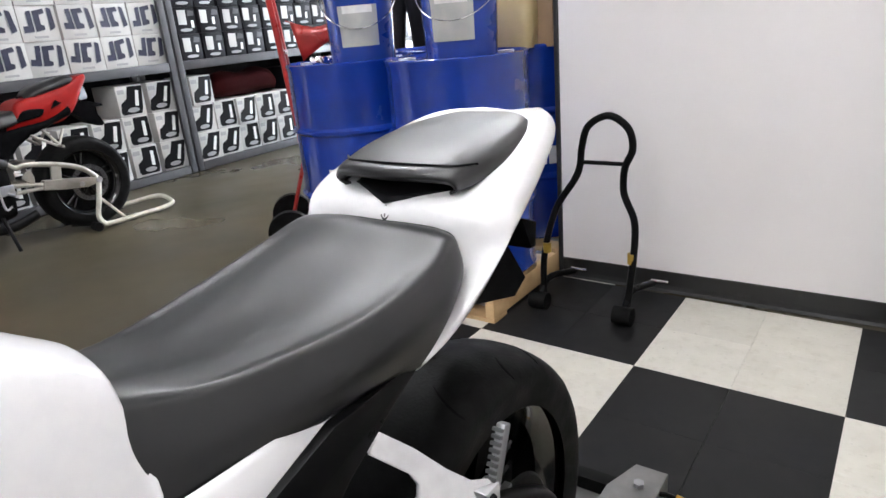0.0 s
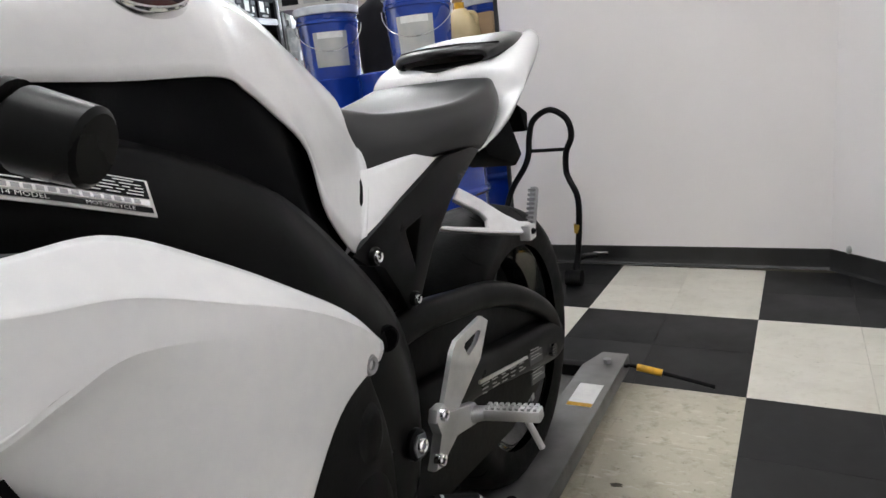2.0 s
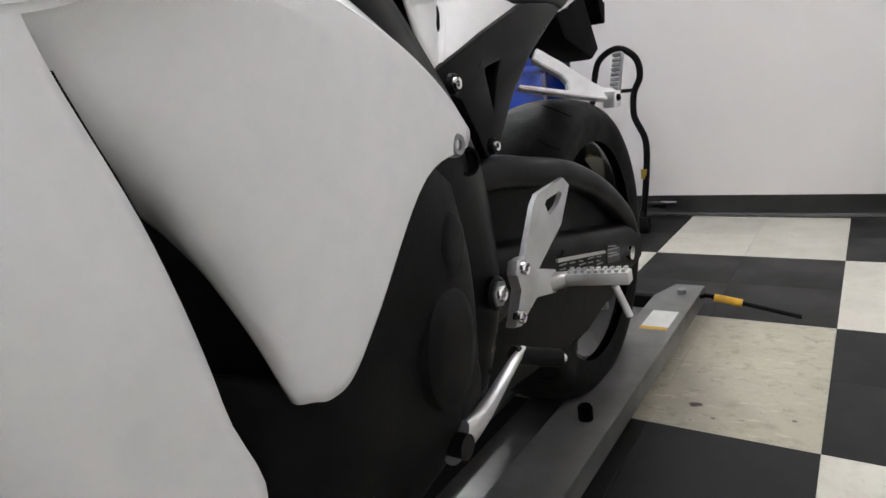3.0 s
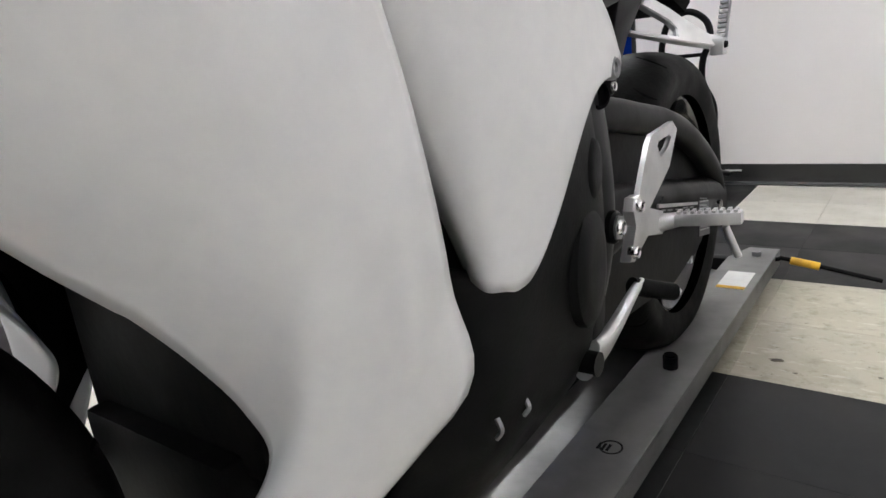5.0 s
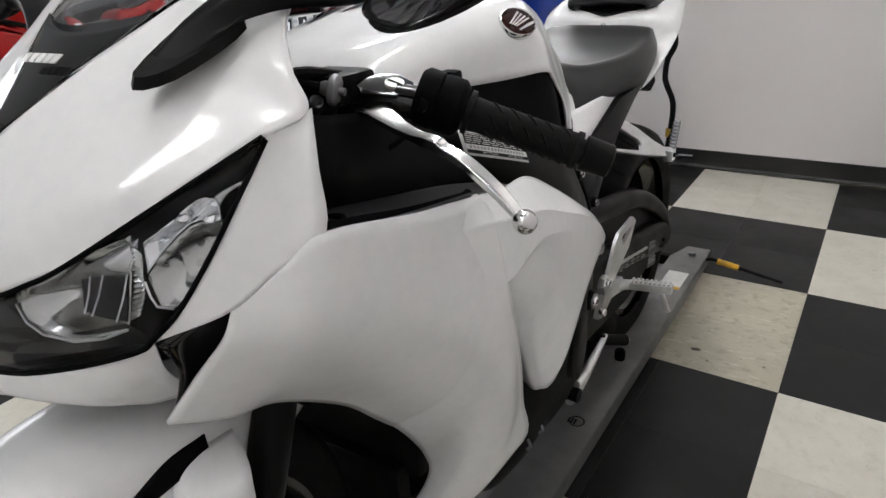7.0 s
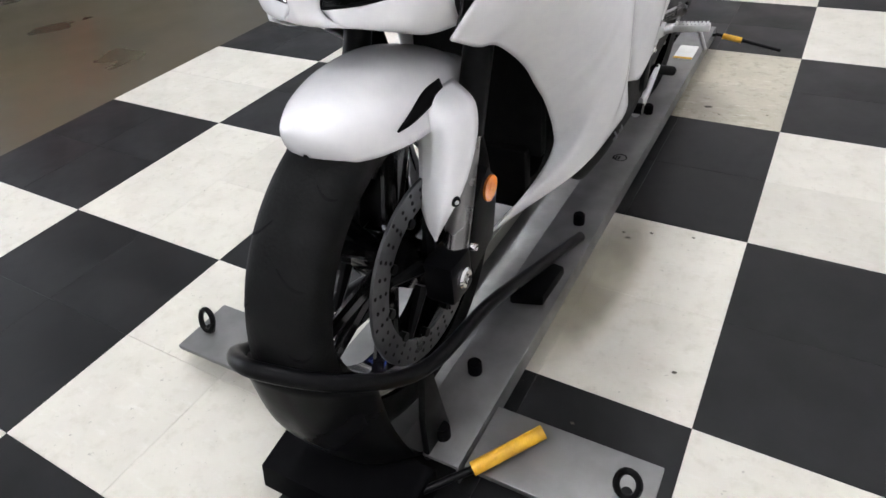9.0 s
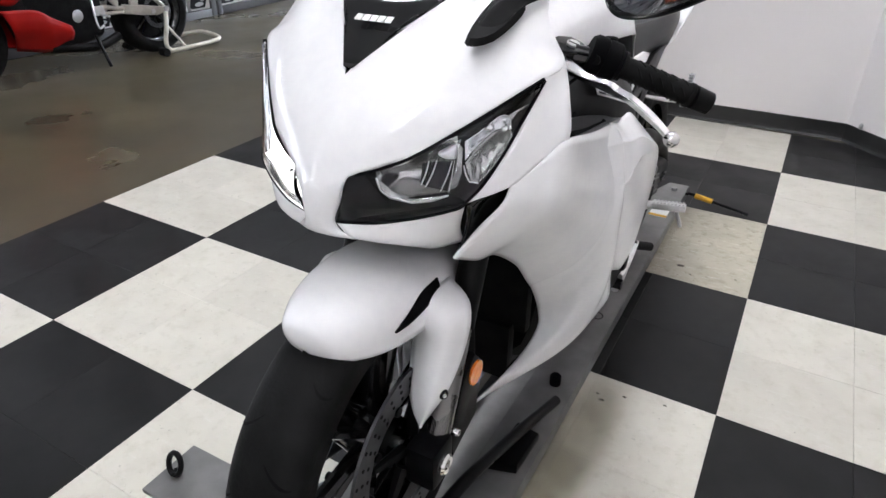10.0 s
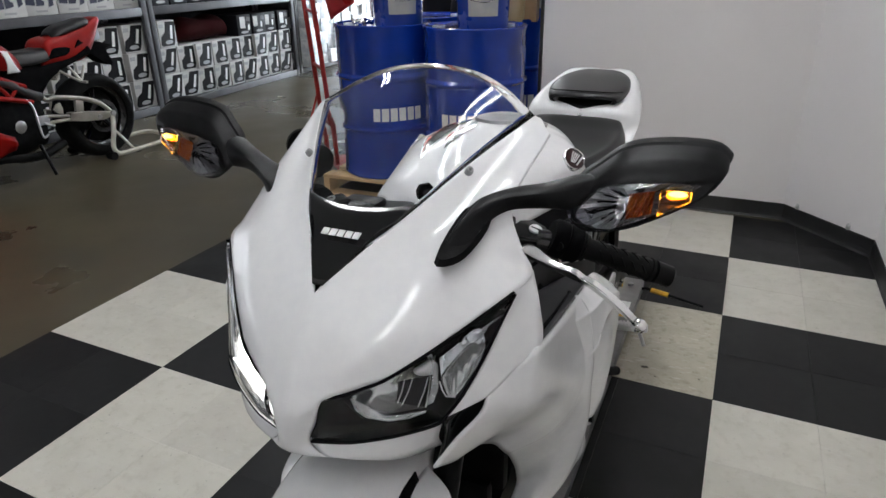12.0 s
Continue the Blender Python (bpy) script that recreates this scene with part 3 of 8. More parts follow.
def oil_drum(x, y, z, spin):
    ob = thing("oil_drum", (x, y, z), "blue steel oil drum with rolling hoops and a white block print", "drum", "drums on the pallet")
    prof = [(0.0, 0.012), (0.27, 0.012), (0.285, 0.0), (0.29, 0.008), (0.286, 0.02), (0.284, 0.05), (0.284, 0.28), (0.298, 0.293), (0.298, 0.303), (0.284, 0.316), (0.284, 0.575),
            (0.298, 0.588), (0.298, 0.598), (0.284, 0.611), (0.284, 0.85), (0.29, 0.866), (0.29, 0.876), (0.282, 0.88), (0.276, 0.868), (0.0, 0.862)]
    part("barrel", lathe(bmesh.new(), prof, (x, y, z), "z", 64), DRUMBLUE, ob)
    for a, r in ((0.7, 0.2), (3.6, 0.2)):
        bm = bmesh.new()
        rod(bm, (x + r * math.cos(a), y + r * math.sin(a), z + 0.86), (x + r * math.cos(a), y + r * math.sin(a), z + 0.878), 0.035, 20)
        part("bung", bm, CLEARLID, ob, "pale bung cap")
    # block print: broad strokes on the barrel's side
    bm = bmesh.new()
    for k in range(6):
        a0 = spin + (-0.15 + 0.052 * k) / 0.2855
        rows = [[Vector((x + 0.2858 * math.cos(a), y + 0.2858 * math.sin(a), z + zz)) for a in [a0 + 0.042 / 0.2855 * i / 3 for i in range(4)]] for zz in (0.355, 0.435)]
        grid(bm, rows)
    part("print", bm, LABEL, ob, "white block print")
    return ob


for x, y, s in ((-2.06, 1.6, -0.85), (-1.47, 1.58, -1.35), (-2.06, 2.2, -1.2), (-1.47, 2.19, -1.2)):
    oil_drum(x, y, 0.131, s)


def pail(x, y, z, spin, lidded=True):
    ob = thing("pail", (x, y, z), "blue plastic pail with silver label and clear lid, on a drum", "pail", "pails on the drums")
    prof = [(0.0, 0.006), (0.128, 0.006), (0.132, 0.0), (0.136, 0.004), (0.148, 0.27), (0.154, 0.272), (0.154, 0.285), (0.149, 0.29), (0.15, 0.315), (0.0, 0.315)]
    part("bucket", lathe(bmesh.new(), prof, (x, y, z), "z", 48), PAILBLUE, ob)
    prof = [(0.151, 0.312), (0.158, 0.315), (0.16, 0.345), (0.156, 0.35), (0.149, 0.348), (0.144, 0.336), (0.0, 0.334)]
    part("lid", lathe(bmesh.new(), prof, (x, y, z), "z", 48), CLEARLID, ob, "translucent snap lid")
    bm = bmesh.new()
    rows = []
    for zz in (0.07, 0.23):
        r = 0.137 + 0.012 * zz / 0.27 + 0.0015
        rows.append([Vector((x + r * math.cos(a), y + r * math.sin(a), z + zz)) for a in [spin + (i - 6) * 0.095 for i in range(13)]])
    grid(bm, rows)
    part("label", bm, FOIL, ob, "silver label")
    bm = bmesh.new()
    rows = []
    for zz in (0.2, 0.228):
        r = 0.137 + 0.012 * zz / 0.27 + 0.003
        rows.append([Vector((x + r * math.cos(a), y + r * math.sin(a), z + zz)) for a in [spin + (i - 6) * 0.07 for i in range(13)]])
    grid(bm, rows)
    part("label_band", bm, LABEL, ob, "pale band on the label")
    pts = []
    for i in range(13):
        a = spin - 1.5 + 3.0 * i / 12
        pts.append((x + 0.163 * math.cos(a), y + 0.163 * math.sin(a), z + 0.27 - 0.13 * math.sin(math.pi * i / 12)))
    part("bail", tube(bmesh.new(), pts, 0.0025, 6, 25), CHROME, ob, "wire bail handle")
    return ob


DT = 0.131 + 0.878
pail(-1.93, 1.55, DT - 0.012, -0.9)
pail(-1.40, 1.52, DT - 0.012, -1.2)
pail(-1.33, 2.2, DT - 0.012, -1.1)


# ---- the white motorcycle ----
CX = -0.49
FA = (-1.39, 0.378)          # front axle: y, z
RA = (0.04, 0.345)           # rear axle
bike = thing("motorcycle", (0, -0.69, 0.08), "white sport motorcycle with black seat, strapped into a wheel stand", "motorcycle")


def panel(name, sections, mat, parent, nu=24, nv=16, thick=0.003, label="", both=False, offset=-1.0):
    obs = []
    for sgn in ((1, -1) if both else (1,)):
        bm = bmesh.new()
        loft(bm, [[(sgn * a, b, c) for a, b, c in s] for s in sections], nu, nv)
        ob = part(name, bm, mat, parent, label)
        if sum((p.normal.x * sgn for p in ob.data.polygons)) < 0:
            ob.data.flip_normals()
        if thick:
            shell(ob, thick, offset)
        obs.append(ob)
    return obs[0]


def full_panel(name, halves, mat, parent, nu=28, nv=33, thick=0.003, label=""):
    """A skin symmetric about the middle plane; each half runs from the middle outwards."""
    bm = bmesh.new()
    loft(bm, [[(-a, b, c) for a, b, c in reversed(h[1:])] + list(h) for h in halves], nu, nv)
    ob = part(name, bm, mat, parent, label)
    if sum(p.normal.z for p in ob.data.polygons) < 0:
        ob.data.flip_normals()
    return shell(ob, thick) if thick else ob


def wheel(parent, name, cy, cz, R, W, rim_r, mat, spokes, x=0.0, grooves=True):
    """Cast wheel: rim with spokes, and its tyre."""
    bm = bmesh.new()
    h = W * 0.36
    lathe(bm, [(rim_r - 0.022, -h * 0.6), (rim_r, -h), (rim_r + 0.012, -h - 0.004), (rim_r + 0.012, -h + 0.004), (rim_r - 0.012, -h * 0.5), (rim_r - 0.012, h * 0.5), (rim_r + 0.012, h - 0.004),
               (rim_r + 0.012, h + 0.004), (rim_r, h), (rim_r - 0.022, h * 0.6)], (x, cy, cz), "x", 64, True)
    rim = part(name, bm, mat, parent, "gloss black cast wheel" if mat is GLOSSBLACK else "")
    bm = bmesh.new()
    lathe(bm, [(0.012, -0.055), (0.04, -0.05), (0.045, -0.02), (0.045, 0.02), (0.04, 0.05), (0.012, 0.055)], (x, cy, cz), "x", 32, True)
    part("hub", bm, mat, rim)
    for i in range(spokes):
        a = 2 * math.pi * (i + 0.2) / spokes
        bm = bmesh.new()
        for da in (-0.13, 0.13):
            p0 = (x, cy + 0.04 * math.cos(a), cz + 0.04 * math.sin(a))
            p1 = (x, cy + (rim_r - 0.012) * math.cos(a + da), cz + (rim_r - 0.012) * math.sin(a + da))
            tube(bm, [p0, p1], [0.015, 0.010], 8)
        part("spoke", bm, mat, rim)
    # tyre, with curved grooves in its crown
    n, k = (120, 28) if grooves else (72, 16)
    r0 = rim_r + 0.006

    def tread(a, u, lift=0.0):
        x1 = W / 2 * math.sin(u * math.pi * 0.62) / math.sin(math.pi * 0.5)
        rr = R - (R - r0) * (1 - max(0.0, math.cos(u * math.pi * 0.5)) ** 0.62)
        if abs(u) > 0.98:
            rr = r0
        return Vector((x + x1, cy + (rr + lift) * math.cos(a), cz + (rr + lift) * math.sin(a)))
    rows = [[tread(2 * math.pi * i / n, -1 + 2 * j / (k - 1)) for j in range(k)] for i in range(n)]
    bm = bmesh.new()
    grid(bm, rows, True, False)
    part("tyre", bm, RUBBER, rim, "black tyre with curved grooves")
    if grooves:
        bm = bmesh.new()
        for i in range(32):
            side, a0 = (1 if i % 2 else -1), 2 * math.pi * i / 32
            u0, u1, bend = (0.1, 0.55, 0.2) if i % 4 < 2 else (0.3, 0.66, 0.14)
            rib = []
            for q in range(9):
                f = q / 8
                w = 0.007 * math.sin(math.pi * (0.06 + 0.88 * f)) + 0.001
                a = a0 + bend * f - 0.12 * f * f
                rib.append([tread(a - w, side * (u0 + (u1 - u0) * f), -0.002), tread(a - w, side * (u0 + (u1 - u0) * f), 0.0006), tread(a + w, side * (u0 + (u1 - u0) * f), 0.0006), tread(a + w, side * (u0 + (u1 - u0) * f), -0.002)])
            grid(bm, rib)
        part("tread", bm, BLACK, rim, "curved tread cut", kind="stuff")
    return rim


def brake_disc(parent, x, cy, cz, R, inner):
    bm = bmesh.new()
    n = 96
    o = [(cy + R * math.cos(2 * math.pi * i / n), cz + R * math.sin(2 * math.pi * i / n)) for i in range(n)]
    q = [(cy + inner * math.cos(2 * math.pi * i / n), cz + inner * math.sin(2 * math.pi * i / n)) for i in range(n)]
    ring_plate(bm, o, q, "x", x - 0.0025, x + 0.0025)
    d = part("brake_disc", bm, ROTOR, parent, "drilled steel brake disc")
    bm = bmesh.new()
    for i in range(36):
        a = 2 * math.pi * i / 36
        for rr in (0.35, 0.68) if i % 2 else (0.2, 0.52, 0.84):
            rad = inner + (R - inner) * rr
            rod(bm, (x - 0.0032, cy + rad * math.cos(a), cz + rad * math.sin(a)), (x + 0.0032, cy + rad * math.cos(a), cz + rad * math.sin(a)), 0.0032, 8)
    part("drilling", bm, DARKPRINT, parent, "dark drillings of the disc")
    bm = bmesh.new()
    for i in range(10):
        a = 2 * math.pi * i / 10
        rod(bm, (x - 0.005, cy + inner * 0.97 * math.cos(a), cz + inner * 0.97 * math.sin(a)), (x + 0.006, cy + inner * 0.97 * math.cos(a), cz + inner * 0.97 * math.sin(a)), 0.008, 12)
    for i in range(5):
        a = 2 * math.pi * i / 5
        tube(bm, [(x, cy + 0.03 * math.cos(a), cz + 0.03 * math.sin(a)), (x, cy + inner * 0.96 * math.cos(a + 0.2), cz + inner * 0.96 * math.sin(a + 0.2))], [0.012, 0.006], 6)
    part("disc_carrier", bm, SATIN, parent)
    return d


def bolt(parent, x, y, z, r=0.008, h=0.006, mat=CHROME, axis=(1, 0, 0), name="bolt"):
    bm = bmesh.new()
    a = Vector(axis).normalized()
    p = Vector((x, y, z))
    lathe(bm, [(0.0, h - 0.005), (r * 0.42, h - 0.005), (r * 0.46, h + 0.001), (r * 0.8, h + 0.002), (r, h - 0.0015), (r, -0.004)], (0, 0, 0), "z", 18)
    bmesh.ops.transform(bm, matrix=Matrix.Translation(p) @ a.to_track_quat("Z", "Y").to_matrix().to_4x4(), verts=bm.verts)
    return part(name, bm, mat, parent)


# wheels, forks, brakes
front_wheel = wheel(bike, "front_wheel", FA[0], FA[1], 0.289, 0.114, 0.214, GLOSSBLACK, 6)
brake_disc(front_wheel, 0.072, FA[0], FA[1], 0.16, 0.118)
brake_disc(front_wheel, -0.072, FA[0], FA[1], 0.16, 0.118)
rear_wheel = wheel(bike, "rear_wheel", RA[0], RA[1], 0.308, 0.19, 0.214, GLOSSBLACK, 6)
# added disc that darkens the view between the spokes
part("wheel_shade", lathe(bmesh.new(), [(0.0, -0.012), (0.2, -0.012), (0.206, -0.008), (0.206, 0.008), (0.2, 0.012), (0.0, 0.012)], (-0.02, RA[0], RA[1]), "x", 48), DARK, rear_wheel, "added dark disc in place of shade inside the wheel")
brake_disc(rear_wheel, -0.09, RA[0], RA[1], 0.11, 0.075)
part("axle", rod(bmesh.new(), (-0.125, FA[0], FA[1]), (0.125, FA[0], FA[1]), 0.013, 20), CHROME, bike, "steel front axle")
for s in (1, -1):
    bm = bmesh.new()
    rod(bm, (s * 0.105, -1.37, 0.372), (s * 0.105, -1.29, 0.57), 0.021, 24, 0.019)
    fork = part("fork_leg", bm, FORKSILVER, bike, "dull silver fork leg")
    part("axle_lug", box(bmesh.new(), (s * 0.105 - 0.027, FA[0] - 0.03, FA[1] - 0.04), (s * 0.105 + 0.027, FA[0] + 0.035, FA[1] + 0.035), 0.01), SATIN, fork)
    bm = bmesh.new()
    rod(bm, (s * 0.105, -1.29, 0.57), (s * 0.105, -1.132, 0.962), 0.0225, 24)
    part("outer_tube", bm, SATIN, fork, "satin black fork tube")
    bm = bmesh.new()
    rod(bm, (s * 0.118, -1.262, 0.462), (s * 0.124, -1.262, 0.462), 0.022, 24)
    rod(bm, (s * 0.105, -1.275, 0.462), (s * 0.119, -1.262, 0.462), 0.01, 10)
    part("reflector", bm, ORANGE, fork, "round orange reflector")
    bm = bmesh.new()
    plate(bm, [(-1.33, 0.33), (-1.25, 0.36), (-1.225, 0.46), (-1.26, 0.5), (-1.31, 0.46), (-1.34, 0.38)], "x", s * 0.085 - 0.03, s * 0.085 + 0.035, 0.008)
    part("caliper", bm, SATIN, fork, "black brake caliper")
    bolt(fork, s * 0.135, FA[0], FA[1], 0.018, 0.004 * s, CHROME, (s, 0, 0), "axle_nut")
    bolt(fork, s * 0.13, -1.345, 0.405, 0.007, 0.004, CHROME, (s, 0, 0))

# front fender: a crown over the tyre and two blades down the fork legs
FENDER = ((27.4, 0.006, 0.284, 0.296), (26.4, 0.03, 0.28, 0.314), (24.2, 0.05, 0.27, 0.327), (19.5, 0.066, 0.256, 0.332), (13.5, 0.079, 0.246, 0.332), (4, 0.088, 0.236, 0.332), (-10, 0.094, 0.235, 0.332), (-24, 0.094, 0.245, 0.332), (-34, 0.08, 0.264, 0.334), (-42, 0.064, 0.285, 0.344), (-47, 0.05, 0.31, 0.35))
halves = []
for th, wid, edge, crown in FENDER:
    a = radians(th)
    halves.append([(wid * fx, FA[0] - (crown - (crown - edge) * k) * math.sin(a), FA[1] + (crown - (crown - edge) * k) * math.cos(a)) for fx, k in ((0, 0), (0.42, 0.05), (0.76, 0.24), (0.95, 0.6), (1.0, 1.0))])
fender = full_panel("front_fender", halves, WHITE, bike, 48, 37, 0.003, "white front fender")
blade = [[(0.07, -1.38, 0.655), (0.083, -1.35, 0.658), (0.088, -1.296, 0.657)],
         [(0.068, -1.373, 0.634), (0.106, -1.364, 0.64), (0.12, -1.308, 0.645)],
         [(0.067, -1.369, 0.611), (0.118, -1.372, 0.62), (0.136, -1.318, 0.63)],
         [(0.066, -1.369, 0.578), (0.12, -1.378, 0.584), (0.138, -1.324, 0.592)],
         [(0.068, -1.38, 0.533), (0.119, -1.394, 0.54), (0.137, -1.35, 0.55)],
         [(0.07, -1.388, 0.504), (0.117, -1.404, 0.512), (0.134, -1.376, 0.522)],
         [(0.08, -1.394, 0.468), (0.11, -1.404, 0.482), (0.127, -1.39, 0.503)],
         [(0.09, -1.395, 0.446), (0.098, -1.401, 0.45), (0.104, -1.399, 0.457)],
         [(0.092, -1.395, 0.441), (0.096, -1.4, 0.443), (0.1, -1.4, 0.446)]]
fork_cover = panel("fork_cover", blade, WHITE, bike, 40, 12, 0.003, "white blade of the fender over the fork", True)
bolt(fork_cover, 0.1285, -1.386, 0.515, 0.0085, 0.002, SATIN, (0.85, -0.5, 0.1)), bolt(fork_cover, 0.1295, -1.3865, 0.515, 0.005, 0.002, CHROME, (0.85, -0.5, 0.1))


def on_fender(th, k, s, lift=0.0015):
    """A place on the fender's skin: th degrees forward of the top, k from crown to edge."""
    tab = FENDER[::-1]
    w, ed, crown = (float(np.interp(th, [q[0] for q in tab], [q[c] for q in tab])) for c in (1, 2, 3))
    fx = float(np.interp(k, (0, 0.05, 0.24, 0.6, 1.0), (0, 0.42, 0.76, 0.95, 1.0)))
    rad = crown - (crown - ed) * k + lift * 0.5
    return (s * (w * fx + lift + 0.002), FA[0] - rad * math.sin(radians(th)), FA[1] + rad * math.cos(radians(th)))


for s in (1, -1):
    bm = bmesh.new()
    loft(bm, [[on_fender(10, 0.72, s), on_fender(10, 0.74, s)], [on_fender(4, 0.58, s), on_fender(4, 0.72, s)], [on_fender(-5, 0.44, s), on_fender(-5, 0.66, s)], [on_fender(-13, 0.38, s), on_fender(-13, 0.56, s)]], 14, 5)
    shell(part("slot", bm, BLACK, fender, "dark slot in the fender"), 0.003, 0)
    bm = bmesh.new()
    rod(bm, on_fender(-39, 0.45, s, -0.002), on_fender(-39, 0.45, s, 0.012), 0.0085, 14)
    tube(bm, [on_fender(-39, 0.5, s, 0.006), on_fender(-43, 0.7, s, 0.006), on_fender(-46, 0.98, s, 0.004)], 0.006, 8, 8)
    part("hose_clip", bm, BLACK, fender, "black hose clip")

# nose: upper cowl, chin, headlamps
cowl = [[(0.0, -1.46, 0.855), (0.0, -1.423, 0.915), (0.004, -1.376, 0.967), (0.03, -1.332, 1.002), (0.062, -1.285, 1.035), (0.118, -1.19, 1.09), (0.168, -1.095, 1.132)],
        [(0.034, -1.447, 0.857), (0.055, -1.41, 0.916), (0.07, -1.352, 0.974), (0.088, -1.31, 1.004), (0.11, -1.262, 1.036), (0.141, -1.187, 1.083), (0.18, -1.105, 1.13)],
        [(0.07, -1.424, 0.872), (0.107, -1.385, 0.93), (0.135, -1.325, 0.985), (0.147, -1.295, 1.007), (0.157, -1.258, 1.031), (0.165, -1.2, 1.074), (0.19, -1.122, 1.125)],
        [(0.1, -1.407, 0.886), (0.155, -1.36, 0.924), (0.212, -1.298, 0.967), (0.222, -1.262, 0.98), (0.204, -1.256, 1.01), (0.182, -1.222, 1.055), (0.202, -1.14, 1.12)]]


def nose_at(sgn, x):
    """The nose stands a little off the middle plane."""
    near = 0.015 * max(0.0, 1 - x / 0.06)
    return x - near if sgn > 0 else -x - 0.03 * max(0.12, 1 - x / 0.2) + near


chin = [[(0.0, -1.4685, 0.83), (0.0, -1.4705, 0.8), (0.0, -1.461, 0.778), (0.0, -1.425, 0.762)],
        [(0.014, -1.464, 0.83), (0.011, -1.466, 0.8), (0.018, -1.457, 0.777), (0.02, -1.42, 0.762)],
        [(0.027, -1.45, 0.826), (0.019, -1.452, 0.796), (0.036, -1.448, 0.776), (0.045, -1.415, 0.762)]]
bm = bmesh.new()
for sgn in (1, -1):
    rows = cowl if sgn > 0 else [cowl[0], cowl[1][:-1] + [(0.172, -1.1, 1.128)],
                                 cowl[2][:-2] + [(0.167, -1.2, 1.073), (0.176, -1.107, 1.122)],
                                 cowl[3][:3] + [(0.215, -1.264, 0.984), (0.206, -1.238, 1.011), (0.196, -1.2, 1.048), (0.18, -1.116, 1.11)]]
    vs = loft(bm, [[(nose_at(sgn, a), b, c) for a, b, c in q] for q in rows], 25, 40)
    for v in vs[0]:
        if v.co.z < 0.966:
            v.co.x = -0.015
    low = [[Vector((nose_at(sgn, p.x), p.y, p.z)) for p in spline([r[k] for r in chin], 9)] for k in range(4)]
    cols = []
    for i in range(9):
        line = spline([vs[i][6].co, vs[i][0].co] + [low[k][i] for k in range(4)], 26)
        cols.append([vs[i][0]] + [bm.verts.new(p) for p in line[6:]])
    for ca, cb in zip(cols, cols[1:]):
        for k in range(len(ca) - 1):
            bm.faces.new((ca[k], ca[k + 1], cb[k + 1], cb[k]))
bmesh.ops.remove_doubles(bm, verts=bm.verts, dist=0.0006)
upper_cowl = part("upper_cowl", bm, WHITE, bike, "white nose cowl")
if sum(p.normal.y for p in upper_cowl.data.polygons) > 0:
    upper_cowl.data.flip_normals()
shell(upper_cowl, 0.003)
chin2 = [[(0.019, -1.452, 0.796), (0.036, -1.448, 0.776), (0.045, -1.415, 0.762)],
         [(0.06, -1.4385, 0.8), (0.068, -1.434, 0.774), (0.075, -1.4, 0.756)],
         [(0.11, -1.418, 0.811), (0.11, -1.412, 0.775), (0.108, -1.38, 0.75)],
         [(0.156, -1.386, 0.826), (0.145, -1.375, 0.79), (0.138, -1.35, 0.755)]]
for s in (1, -1):
    bm = bmesh.new()
    loft(bm, [[(nose_at(s, a), b, c) for a, b, c in q] for q in chin2], 18, 12)
    low_lip = part("chin", bm, WHITE, bike)
    if sum(p.normal.y for p in low_lip.data.polygons) > 0:
        low_lip.data.flip_normals()
    shell(low_lip, 0.003)

TOP = [(0.034, -1.443, 0.857), (0.07, -1.424, 0.872), (0.1, -1.407, 0.886), (0.155, -1.36, 0.924), (0.212, -1.298, 0.967)]
LOW = [(0.019, -1.449, 0.795), (0.06, -1.4365, 0.8005), (0.11, -1.416, 0.8115), (0.15, -1.394, 0.8235), (0.159, -1.386, 0.832), (0.172, -1.368, 0.851), (0.187, -1.344, 0.887), (0.2, -1.32, 0.926), (0.213, -1.297, 0.965)]


def lens_y(x, z):
    top = float(np.interp(x, [q[0] for q in TOP], [q[1] for q in TOP]))
    low = float(np.interp(x, [q[0] for q in LOW], [q[1] for q in LOW]))
    zt = float(np.interp(x, [q[0] for q in TOP], [q[2] for q in TOP]))
    zl = float(np.interp(x, [q[0] for q in LOW], [q[2] for q in LOW]))
    f = min(1.0, max(0.0, (zt - z) / max(1e-4, zt - zl)))
    return top + (low - top) * f


def lamp_patch(name, s, upper, lower, depth, mat, parent, label="", lift=0.006, flutes=0, nu=26, nv=16):
    """A hollow piece of the lamp's inside between two lines of (x, z), sunk behind the lens."""
    up, lo = spline([(x, 0, z) for x, z in upper], nu), spline([(x, 0, z) for x, z in lower], nu)
    rows = []
    for i, (p, q) in enumerate(zip(up, lo)):
        row = []
        for k in range(nv):
            w, f = k / (nv - 1), i / (nu - 1)
            c = p.lerp(q, w)
            sink = depth * (1 - (2 * w - 1) ** 2) ** 0.7 * (1 - (2 * f - 1) ** 4)
            if flutes:
                sink += 0.0035 * abs(f * flutes % 1.0 - 0.5)
            row.append(Vector((nose_at(s, c.x), lens_y(c.x, c.z) + lift + sink, c.z)))
        rows.append(row)
    bm = bmesh.new()
    grid(bm, rows)
    ob = part(name, bm, mat, parent, label)
    shell(ob, 0.001)
    return ob


def lamp_line(name, s, pts, r, mat, parent, label="", lift=0.005):
    """A thin rib just behind the lens along a line of (x, z)."""
    return part(name, tube(bmesh.new(), [(nose_at(s, x), lens_y(x, z) + lift, z) for x, z in pts], r, 6), mat, parent, label)


